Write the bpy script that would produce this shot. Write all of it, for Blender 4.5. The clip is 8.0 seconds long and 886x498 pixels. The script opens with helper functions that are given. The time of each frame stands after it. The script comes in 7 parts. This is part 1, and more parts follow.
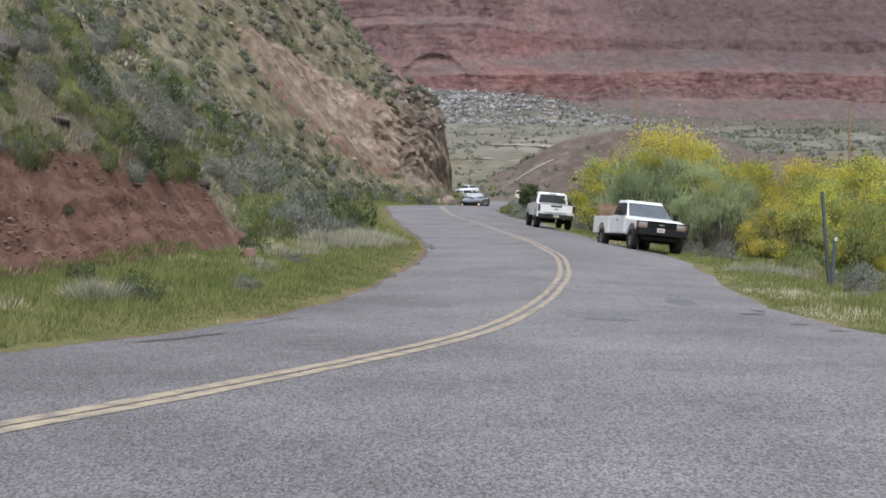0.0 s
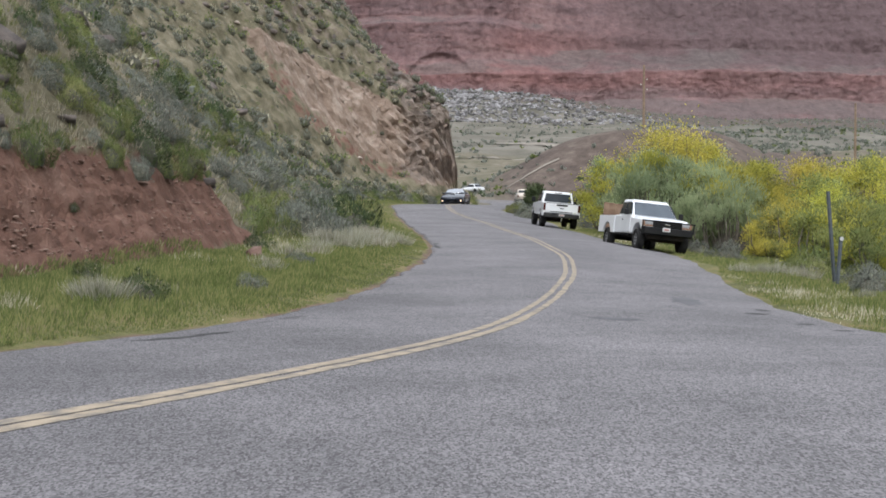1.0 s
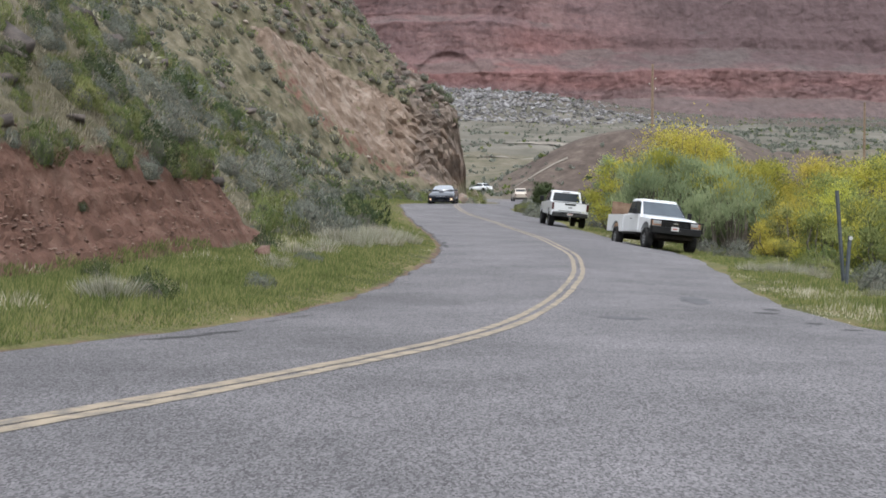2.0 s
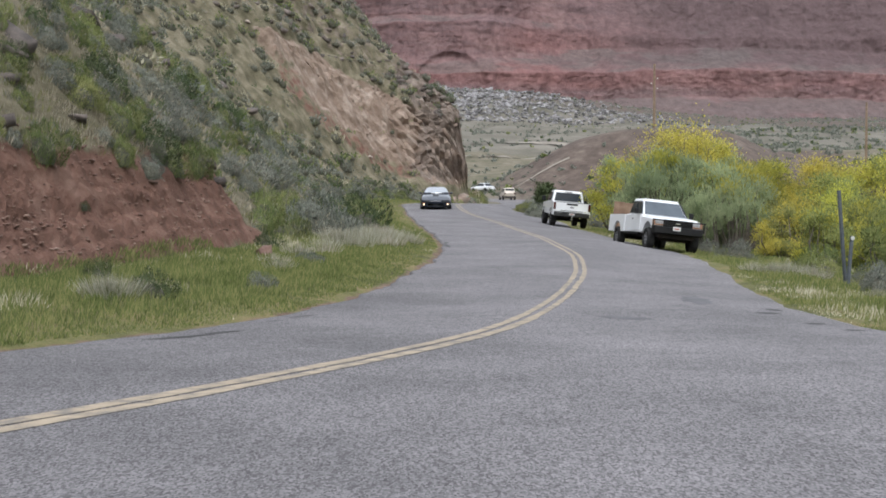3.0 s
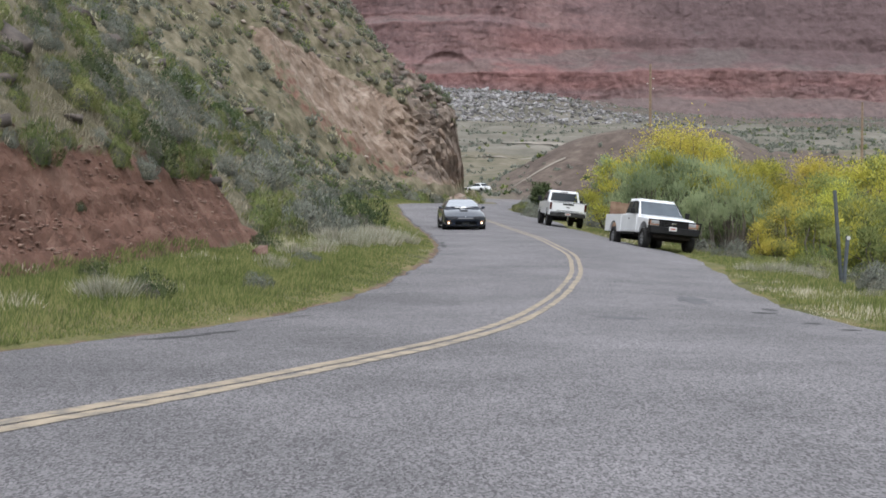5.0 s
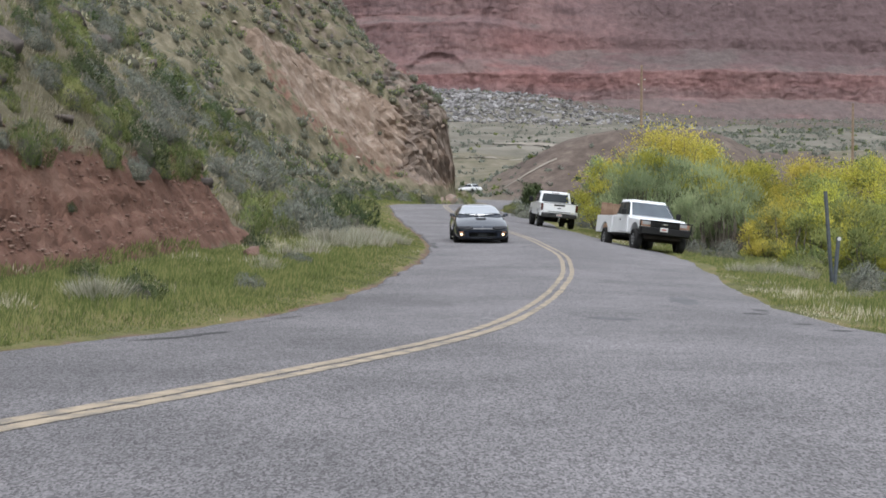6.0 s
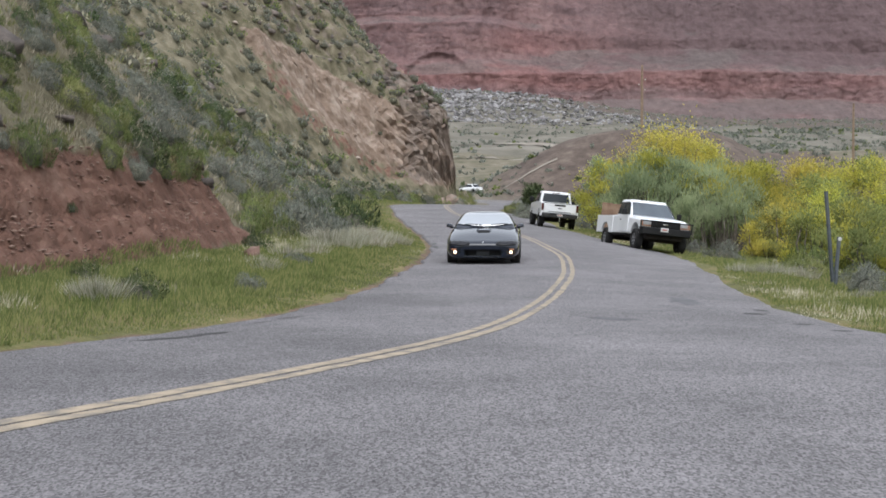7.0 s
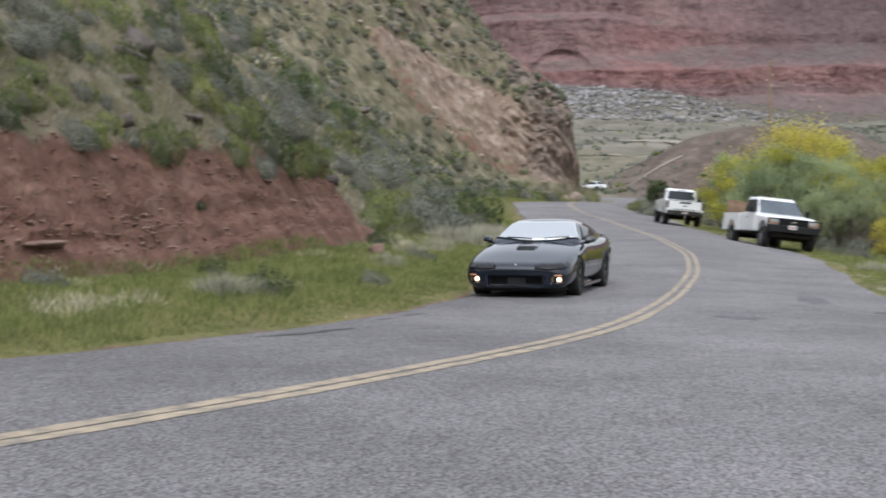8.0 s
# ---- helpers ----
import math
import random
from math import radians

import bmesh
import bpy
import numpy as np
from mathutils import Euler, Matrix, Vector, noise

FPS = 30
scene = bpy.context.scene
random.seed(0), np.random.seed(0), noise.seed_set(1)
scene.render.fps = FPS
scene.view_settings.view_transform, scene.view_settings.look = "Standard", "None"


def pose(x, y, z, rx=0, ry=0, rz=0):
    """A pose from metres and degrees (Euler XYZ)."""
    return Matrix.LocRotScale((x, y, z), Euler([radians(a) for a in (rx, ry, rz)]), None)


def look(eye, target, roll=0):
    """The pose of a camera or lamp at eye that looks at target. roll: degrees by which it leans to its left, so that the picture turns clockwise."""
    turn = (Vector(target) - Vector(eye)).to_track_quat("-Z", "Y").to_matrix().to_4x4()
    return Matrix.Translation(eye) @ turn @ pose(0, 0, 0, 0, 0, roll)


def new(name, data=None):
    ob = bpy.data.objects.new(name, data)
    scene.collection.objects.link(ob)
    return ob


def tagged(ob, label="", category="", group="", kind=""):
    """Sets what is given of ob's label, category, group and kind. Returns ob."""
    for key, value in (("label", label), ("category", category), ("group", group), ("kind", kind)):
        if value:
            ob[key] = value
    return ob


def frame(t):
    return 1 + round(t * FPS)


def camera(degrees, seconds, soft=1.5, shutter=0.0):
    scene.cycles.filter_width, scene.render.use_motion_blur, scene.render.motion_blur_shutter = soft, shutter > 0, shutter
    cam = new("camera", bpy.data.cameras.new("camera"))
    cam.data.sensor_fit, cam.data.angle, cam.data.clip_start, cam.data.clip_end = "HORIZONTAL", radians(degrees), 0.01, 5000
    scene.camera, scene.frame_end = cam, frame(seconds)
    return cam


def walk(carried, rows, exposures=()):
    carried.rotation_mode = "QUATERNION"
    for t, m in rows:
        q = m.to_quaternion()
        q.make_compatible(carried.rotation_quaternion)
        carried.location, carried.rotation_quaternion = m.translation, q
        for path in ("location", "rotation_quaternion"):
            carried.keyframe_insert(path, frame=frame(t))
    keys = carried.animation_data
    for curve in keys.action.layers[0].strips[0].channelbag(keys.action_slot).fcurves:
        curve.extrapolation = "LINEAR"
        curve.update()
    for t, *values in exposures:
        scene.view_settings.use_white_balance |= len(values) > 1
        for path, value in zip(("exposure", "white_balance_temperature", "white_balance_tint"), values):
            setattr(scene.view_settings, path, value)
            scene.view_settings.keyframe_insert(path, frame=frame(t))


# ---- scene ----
# ---- camera: held at eye height by the roadside, panning only ----
EYE = 1.5
cam = camera(33.56, 8.0, soft=1.7, shutter=0.4)
PAN = [  # seconds, yaw, pitch, roll
    (0.0, -0.596, -1.746, 0.10), (0.5, -0.516, -1.751, 0.08), (1.0, -0.383, -1.788, 0.0), (1.5, -0.187, -1.812, -0.02),
    (3.0, 0.012, -1.825, -0.02), (3.5, 0.008, -1.827, -0.01), (4.0, 0.0, -1.828, 0.0), (4.5, -0.009, -1.827, 0.0),
    (6.0, -0.477, -1.791, -0.02), (6.5, -0.479, -1.771, -0.01), (7.0, -0.454, -1.785, 0.0), (7.5, 0.229, -1.814, -0.03),
    (8.0, 4.352, -1.881, 0.04),
]
walk(cam, [(t, pose(0, 0, EYE, 90 + pitch, roll, yaw)) for t, yaw, pitch, roll in PAN], exposures=[(0.0, 0.55, 5850, 9), (8.0, 0.55, 5850, 9)])

# ---- light: an overcast evening, soft sky and a very wide weak sun ----
world = bpy.data.worlds.new("overcast_sky")
scene.world = world
world.use_nodes = True
wn = world.node_tree.nodes
sky = wn.new("ShaderNodeTexSky")
sky.sky_type = 'NISHITA'
sky.sun_disc = False
sky.sun_elevation = radians(62)
sky.sun_rotation = radians(178)
sky.air_density, sky.dust_density, sky.ozone_density = 2.0, 7.0, 1.0
grey = wn.new("ShaderNodeHueSaturation")  # cloud takes most of the blue out of the sky
grey.inputs["Saturation"].default_value = 0.42
world.node_tree.links.new(sky.outputs[0], grey.inputs["Color"])
deck = wn.new("ShaderNodeMix")  # an even deck of cloud before the clear sky's gradient
deck.data_type = 'RGBA'
deck.inputs["Factor"].default_value = 0.28
deck.inputs["B"].default_value = (9.3, 8.6, 8.1, 1)
world.node_tree.links.new(grey.outputs[0], deck.inputs["A"])
world.node_tree.links.new(deck.outputs["Result"], wn["Background"].inputs[0])
wn["Background"].inputs[1].default_value = 0.15
sun_data = bpy.data.lights.new("sun", 'SUN')
sun_data.energy, sun_data.angle, sun_data.color = 0.5, radians(70), (0.97, 0.98, 1.0)
sun = new("sun", sun_data)
sun.matrix_world = look((0, 0, 0), (-0.02, 0.47, -0.88))

# ---- materials ----
MATS = {}


def material(name, colours, scale=4.0, fine=60.0, rough=0.85, bump=0.3, metal=0.0, dist=0.02, rand=0.0, coat=0.0, emit=0.0):
    """A node material: two or three colours mixed by coarse and fine noise, with fine relief."""
    if name in MATS:
        return MATS[name]
    m = bpy.data.materials.new(name)
    m.use_nodes = True
    nt = m.node_tree
    n, l = nt.nodes, nt.links
    b = n["Principled BSDF"]
    geo = n.new("ShaderNodeTexCoord")
    a = n.new("ShaderNodeTexNoise")
    a.inputs["Scale"].default_value, a.inputs["Detail"].default_value = scale, 6
    f = n.new("ShaderNodeTexNoise")
    f.inputs["Scale"].default_value, f.inputs["Detail"].default_value = fine, 3
    l.new(geo.outputs["Object"], a.inputs["Vector"])
    l.new(geo.outputs["Object"], f.inputs["Vector"])
    r = n.new("ShaderNodeValToRGB")
    stops = list(colours)
    while len(r.color_ramp.elements) < len(stops):
        r.color_ramp.elements.new(0.5)
    for i, c in enumerate(stops):
        e = r.color_ramp.elements[i]
        e.position = 0.5 if len(stops) == 1 else 0.32 + 0.36 * i / (len(stops) - 1)
        e.color = (*c, 1)
    mixf = n.new("ShaderNodeMath")
    mixf.operation = 'MULTIPLY_ADD'
    mixf.inputs[1].default_value, mixf.inputs[2].default_value = 0.35, -0.175
    l.new(f.outputs[0], mixf.inputs[0])
    add = n.new("ShaderNodeMath")
    add.operation = 'ADD'
    l.new(a.outputs[0], add.inputs[0])
    l.new(mixf.outputs[0], add.inputs[1])
    last = add
    if rand:
        geo2 = n.new("ShaderNodeNewGeometry")
        ra = n.new("ShaderNodeMath")
        ra.operation = 'MULTIPLY_ADD'
        ra.inputs[1].default_value, ra.inputs[2].default_value = rand, -rand / 2
        l.new(geo2.outputs["Random Per Island"], ra.inputs[0])
        last = n.new("ShaderNodeMath")
        last.operation = 'ADD'
        l.new(add.outputs[0], last.inputs[0])
        l.new(ra.outputs[0], last.inputs[1])
    l.new(last.outputs[0], r.inputs[0])
    l.new(r.outputs[0], b.inputs["Base Color"])
    b.inputs["Roughness"].default_value, b.inputs["Metallic"].default_value = rough, metal
    b.inputs["Coat Weight"].default_value = coat
    b.inputs["Coat Roughness"].default_value = 0.06
    if emit:
        l.new(r.outputs[0], b.inputs["Emission Color"])
        b.inputs["Emission Strength"].default_value = emit
    if bump:
        bp = n.new("ShaderNodeBump")
        bp.inputs["Strength"].default_value, bp.inputs["Distance"].default_value = bump, dist
        l.new(add.outputs[0], bp.inputs["Height"])
        l.new(bp.outputs[0], b.inputs["Normal"])
    MATS[name] = m
    return m


def leafy(name, colours, rand=0.7, through_light=0.42):
    """Foliage: colour by leaf, with light passing through the blades."""
    m = material(name, colours, scale=1.6, fine=20, rough=0.7, bump=0.0, rand=rand)
    nt = m.node_tree
    n, l = nt.nodes, nt.links
    tr = n.new("ShaderNodeBsdfTranslucent")
    mx = n.new("ShaderNodeMixShader")
    mx.inputs[0].default_value = through_light
    ramp = next(x for x in n if x.type == 'VALTORGB')
    # each plant is a little lighter or darker, greener or drier than the next
    info = n.new("ShaderNodeObjectInfo")
    tone = n.new("ShaderNodeMapRange")
    tone.inputs["To Min"].default_value, tone.inputs["To Max"].default_value = 0.8, 1.3
    l.new(info.outputs["Random"], tone.inputs["Value"])
    shift = n.new("ShaderNodeMath")
    shift.operation = 'MULTIPLY_ADD'
    shift.inputs[1].default_value, shift.inputs[2].default_value = -7.3, 0.0
    l.new(info.outputs["Random"], shift.inputs[0])
    wrap = n.new("ShaderNodeMath")
    wrap.operation = 'FRACT'
    l.new(shift.outputs[0], wrap.inputs[0])
    hue = n.new("ShaderNodeMapRange")
    hue.inputs["To Min"].default_value, hue.inputs["To Max"].default_value = 0.492, 0.525
    l.new(wrap.outputs[0], hue.inputs["Value"])
    own = n.new("ShaderNodeHueSaturation")
    l.new(hue.outputs[0], own.inputs["Hue"])
    l.new(tone.outputs[0], own.inputs["Value"])
    l.new(ramp.outputs[0], own.inputs["Color"])
    l.new(own.outputs[0], tr.inputs[0])
    l.new(own.outputs[0], n["Principled BSDF"].inputs["Base Color"])
    l.new(n["Principled BSDF"].outputs[0], mx.inputs[1])
    l.new(tr.outputs[0], mx.inputs[2])
    l.new(mx.outputs[0], n["Material Output"].inputs[0])
    n["Principled BSDF"].inputs["Specular IOR Level"].default_value = 0.2
    return m


def zoned(name, zones, base, base_scale=0.8, bump=0.6, dist=0.15):
    """A ground material: base colours, with zones laid over it by point attributes; each zone: attribute, colours, scale."""
    m = material(name, base, scale=base_scale, fine=14, rough=0.95, bump=0.0)
    nt = m.node_tree
    n, l = nt.nodes, nt.links
    b = n["Principled BSDF"]
    b.inputs["Specular IOR Level"].default_value = 0.15
    ramp = next(x for x in n if x.type == 'VALTORGB')
    geo = next(x for x in n if x.type == 'TEX_COORD')
    out = ramp.outputs[0]
    edge = n.new("ShaderNodeTexNoise")
    edge.inputs["Scale"].default_value, edge.inputs["Detail"].default_value = 1.3, 8
    l.new(geo.outputs["Object"], edge.inputs["Vector"])
    for attr, cols, sc in zones:
        at = n.new("ShaderNodeAttribute")
        at.attribute_name = attr
        tex = n.new("ShaderNodeTexNoise")
        tex.inputs["Scale"].default_value, tex.inputs["Detail"].default_value = sc, 9
        tex.inputs["Roughness"].default_value = 0.65
        l.new(geo.outputs["Object"], tex.inputs["Vector"])
        rr = n.new("ShaderNodeValToRGB")
        while len(rr.color_ramp.elements) < len(cols):
            rr.color_ramp.elements.new(0.5)
        for i, c in enumerate(cols):
            rr.color_ramp.elements[i].position = 0.3 + 0.4 * i / max(1, len(cols) - 1)
            rr.color_ramp.elements[i].color = (*c, 1)
        l.new(tex.outputs[0], rr.inputs[0])
        # ragged borders: attribute plus noise, thresholded softly
        su = n.new("ShaderNodeMath")
        su.operation = 'ADD'
        l.new(at.outputs["Fac"], su.inputs[0])
        l.new(edge.outputs[0], su.inputs[1])
        mr = n.new("ShaderNodeMapRange")
        mr.inputs["From Min"].default_value, mr.inputs["From Max"].default_value = 0.9, 1.1
        l.new(su.outputs[0], mr.inputs["Value"])
        mx = n.new("ShaderNodeMix")
        mx.data_type = 'RGBA'
        l.new(mr.outputs[0], mx.inputs["Factor"])
        l.new(out, mx.inputs["A"])
        l.new(rr.outputs[0], mx.inputs["B"])
        out = mx.outputs["Result"]
    l.new(out, b.inputs["Base Color"])
    bn = n.new("ShaderNodeTexNoise")
    bn.inputs["Scale"].default_value, bn.inputs["Detail"].default_value = 3.0, 10
    bn.inputs["Roughness"].default_value = 0.7
    l.new(geo.outputs["Object"], bn.inputs["Vector"])
    bp = n.new("ShaderNodeBump")
    bp.inputs["Strength"].default_value, bp.inputs["Distance"].default_value = bump, dist
    l.new(bn.outputs[0], bp.inputs["Height"])
    l.new(bp.outputs[0], b.inputs["Normal"])
    return m


def asphalt_material():
    """Chip-seal: grey stones in dark binder, with lighter wheel paths and faint stains."""
    m = material("chip_seal_asphalt", [(0.101, 0.096, 0.098), (0.150, 0.142, 0.145)], scale=0.35, fine=2.5, rough=0.9, bump=0.0)
    nt = m.node_tree
    n, l = nt.nodes, nt.links
    b = n["Principled BSDF"]
    b.inputs["Specular IOR Level"].default_value = 0.25
    ramp = next(x for x in n if x.type == 'VALTORGB')
    geo = next(x for x in n if x.type == 'TEX_COORD')
    vor = n.new("ShaderNodeTexVoronoi")
    vor.inputs["Scale"].default_value = 80
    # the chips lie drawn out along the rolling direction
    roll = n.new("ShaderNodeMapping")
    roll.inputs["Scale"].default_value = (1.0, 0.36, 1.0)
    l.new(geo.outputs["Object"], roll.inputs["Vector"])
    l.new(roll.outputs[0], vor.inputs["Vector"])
    sep = n.new("ShaderNodeSeparateColor")
    l.new(vor.outputs["Color"], sep.inputs[0])
    sp = n.new("ShaderNodeTexNoise")
    sp.inputs["Scale"].default_value, sp.inputs["Detail"].default_value = 60, 5
    sp.inputs["Roughness"].default_value = 0.8
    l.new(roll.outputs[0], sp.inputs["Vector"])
    ad = n.new("ShaderNodeMath")
    ad.operation = 'ADD'
    l.new(sep.outputs[0], ad.inputs[0])
    l.new(sp.outputs[0], ad.inputs[1])
    mr = n.new("ShaderNodeMapRange")
    mr.inputs["From Min"].default_value, mr.inputs["From Max"].default_value = 0.3, 1.6
    mr.inputs["To Min"].default_value, mr.inputs["To Max"].default_value = 0.3, 1.95
    l.new(ad.outputs[0], mr.inputs["Value"])
    hsv = n.new("ShaderNodeHueSaturation")
    # the paving gets darker towards the left at its near end
    lane = n.new("ShaderNodeAttribute")
    lane.attribute_name = "darkened"
    darken = n.new("ShaderNodeMapRange")
    darken.inputs["To Min"].default_value, darken.inputs["To Max"].default_value = 1.0, 0.8
    l.new(lane.outputs["Fac"], darken.inputs["Value"])
    tone = n.new("ShaderNodeMath")
    tone.operation = 'MULTIPLY'
    l.new(mr.outputs[0], tone.inputs[0])
    l.new(darken.outputs[0], tone.inputs[1])
    l.new(ramp.outputs[0], hsv.inputs["Color"])
    l.new(tone.outputs[0], hsv.inputs["Value"])
    l.new(hsv.outputs[0], b.inputs["Base Color"])
    bp = n.new("ShaderNodeBump")
    bp.inputs["Strength"].default_value, bp.inputs["Distance"].default_value = 0.5, 0.012
    l.new(ad.outputs[0], bp.inputs["Height"])
    l.new(bp.outputs[0], b.inputs["Normal"])
    return m


# ---- plan: heights of the land, as functions of x and y ----
def lattice(ix, iy, seed):
    h = (ix * 374761393 + iy * 668265263 + seed * 1442695041) & 0x7FFFFFFF
    h = ((h ^ (h >> 13)) * 1274126177) & 0x7FFFFFFF
    return ((h ^ (h >> 16)) & 0xFFFF) / 65535.0


def value_noise(x, y, seed=0):
    x, y = np.asarray(x, float), np.asarray(y, float)
    ix, iy = np.floor(x).astype(np.int64), np.floor(y).astype(np.int64)
    fx, fy = x - ix, y - iy
    fx, fy = fx * fx * (3 - 2 * fx), fy * fy * (3 - 2 * fy)
    a, b = lattice(ix, iy, seed), lattice(ix + 1, iy, seed)
    c, d = lattice(ix, iy + 1, seed), lattice(ix + 1, iy + 1, seed)
    return (a + (b - a) * fx) * (1 - fy) + (c + (d - c) * fx) * fy - 0.5


def fbm(x, y, octaves=5, seed=0, gain=0.5):
    s, k, amp = 0.0, 1.0, 1.0
    for i in range(octaves):
        s = s + amp * value_noise(np.asarray(x) * k + 17.3 * i, np.asarray(y) * k - 9.1 * i, seed + i)
        k, amp = k * 2.03, amp * gain
    return s


def smooth(a, b, v):
    u = np.clip((np.asarray(v, float) - a) / (b - a), 0, 1)
    return u * u * (3 - 2 * u)


def soft_line(knots):
    """A smooth function through knots (y, x): linear pieces, rounded."""
    ys = np.linspace(knots[0][0], knots[-1][0], 1600)
    xs = np.interp(ys, [k[0] for k in knots], [k[1] for k in knots])
    step = ys[1] - ys[0]
    for width in (5.0, 4.0):
        n = max(1, int(width / step / 2))
        pad = np.concatenate([xs[0] + (xs[1] - xs[0]) * np.arange(-n, 0), xs, xs[-1] + (xs[-1] - xs[-2]) * np.arange(1, n + 1)])
        xs = np.convolve(pad, np.ones(2 * n + 1) / (2 * n + 1), "valid")
    return lambda y: np.interp(y, ys, xs)


# the road: height along it, edges and centre line, all by distance ahead
road_height = soft_line([(-60, 0), (0, 0), (14, 0), (19, -0.10), (27, -0.13), (38, -0.02), (43, 0.05), (57, 0.24), (69, 0.41), (79, 0.67), (84, 0.88), (89, 1.16), (97, 1.36), (105, 1.43),
                         (117, 1.30), (123, 1.15), (160, 1.2), (200, 1.6), (250, 2.3), (420, 3)])
edge_left = soft_line([(-40, -38), (0, -13.4), (14.8, -4.5), (17.6, -3.05), (20.3, -2.35), (22.7, -1.7), (29.5, -0.95), (38.7, -0.2), (45.7, 0.05), (56, -0.3),
                       (77, -1.6), (87, -2.3), (97, -2.8), (107, -1.5), (117, 0.6), (130, 3.2), (160, 6.5), (190, 7.2), (215, 5.0), (235, -1), (250, -10), (260, -25)])
centre_line = soft_line([(-40, -36), (0, -9.0), (9.8, -2.75), (11.4, -1.9), (13.6, -0.78), (17.6, 0.68), (24.1, 1.92), (32.5, 3.1), (41, 3.76), (53.4, 3.66),
                         (73, 2.7), (87, 1.1), (97, 0.9), (107, 2.2), (117, 4.3), (130, 7), (160, 10.3), (190, 11), (215, 8.8), (235, 3), (250, -6), (260, -20)])
edge_right = soft_line([(-40, 12), (0, 8.5), (12, 6.6), (17.6, 5.85), (19, 5.65), (22.3, 5.6), (30.6, 6.4), (41.4, 7.45), (48, 8.2), (55, 8.9), (61, 8.3), (69, 6.9),
                        (77, 6.4), (84, 7.6), (90, 7.2), (97, 4.3), (107, 5.9), (117, 7.8), (130, 10.4), (160, 13.6), (190, 14.6), (215, 12.6), (235, 7), (250, -2), (260, -16)])


def road_z(x, y):
    """Height of the paved surface, with a fall to the right of the centre line."""
    c = centre_line(y)
    off = np.clip(np.asarray(x) - c, 0, 7)
    fall = np.interp(y, [12, 30, 70, 84, 92, 114], [0, 0.055, 0.075, 0.145, 0.14, 0]) * off
    dip = 0.10 * np.clip(off - 2.6, 0, 4) * smooth(40, 50, y) * (1 - smooth(62, 72, y))
    return road_height(y) - fall - dip


# the foot of the hill, as x by distance ahead; the hill lies to its left
hill_foot = soft_line([(-40, -50), (0, -20), (12, -10), (18, -7.6), (24, -6.1), (34, -5.0), (48, -4.4), (60, -4.4), (75, -5.2), (90, -6.2), (101, -6.8), (112, -4.6),
                       (123, -1.2), (131, 2.2), (135, 2.6), (141, 2.4), (160, 1.2), (174, -6), (200, -26), (260, -60)])


def inside_hill(x, y):
    """About how far (x, y) lies inside the foot of the hill."""
    slope = (hill_foot(np.asarray(y) + 1.5) - hill_foot(np.asarray(y) - 1.5)) / 3
    return (hill_foot(y) - x) / np.sqrt(1 + slope * slope)


def valley_z(x, y):
    """The open land beyond the road."""
    x, y = np.asarray(x, float), np.asarray(y, float)
    rise = np.interp(y, [-60, 60, 110, 160, 250, 300, 400, 500, 600, 700, 820, 1000], [0, 0, 0.6, 1.0, 2.6, 6, 15, 24, 32, 40, 47, 54])
    mound = 11 * np.exp(-(np.abs(x - 36.5) / 23) ** 4 - ((y - 262) / 24) ** 2) + 7 * np.exp(-(np.abs(x - 82) / 34) ** 3 - ((y - 285) / 25) ** 2)
    rough = fbm(x / 25, y / 25, 4, 5) * smooth(130, 360, y) * 3.0
    lobe = 15 * smooth(540, 700, y) * (1 - smooth(10, 150, x)) * (1 - smooth(880, 960, y))
    return rise + mound + rough + lobe


def ground_z(x, y):
    x, y = np.asarray(x, float), np.asarray(y, float)
    el, er = edge_left(y), edge_right(y)
    rz = road_z(np.clip(x, el, er), y)
    dl, dr = np.clip(el - x, 0, None), np.clip(x - er, 0, None)
    z = rz - 0.05
    # verge: a small drop at the edge, then grassy ground
    near = 1 - smooth(200, 240, y)
    z = z + 0.04 * smooth(0, 0.3, dl + dr)
    left = 0.10 * np.minimum(dl, 9) + 0.10 * fbm(x * 0.9, y * 0.9, 4, 2) * smooth(0, 1.5, dl)
    right = -0.10 * np.clip(dr - 0.2, 0, 2.5) - 0.03 * np.clip(dr - 2.5, 0, 12) + 0.10 * fbm(x * 0.8, y * 0.8, 4, 3) * smooth(0, 1.5, dr)
    z = z + left + right
    far = np.maximum(smooth(12, 40, dr) * smooth(60, 110, y), smooth(225, 260, y))
    return z * (1 - far) + valley_z(x, y) * far


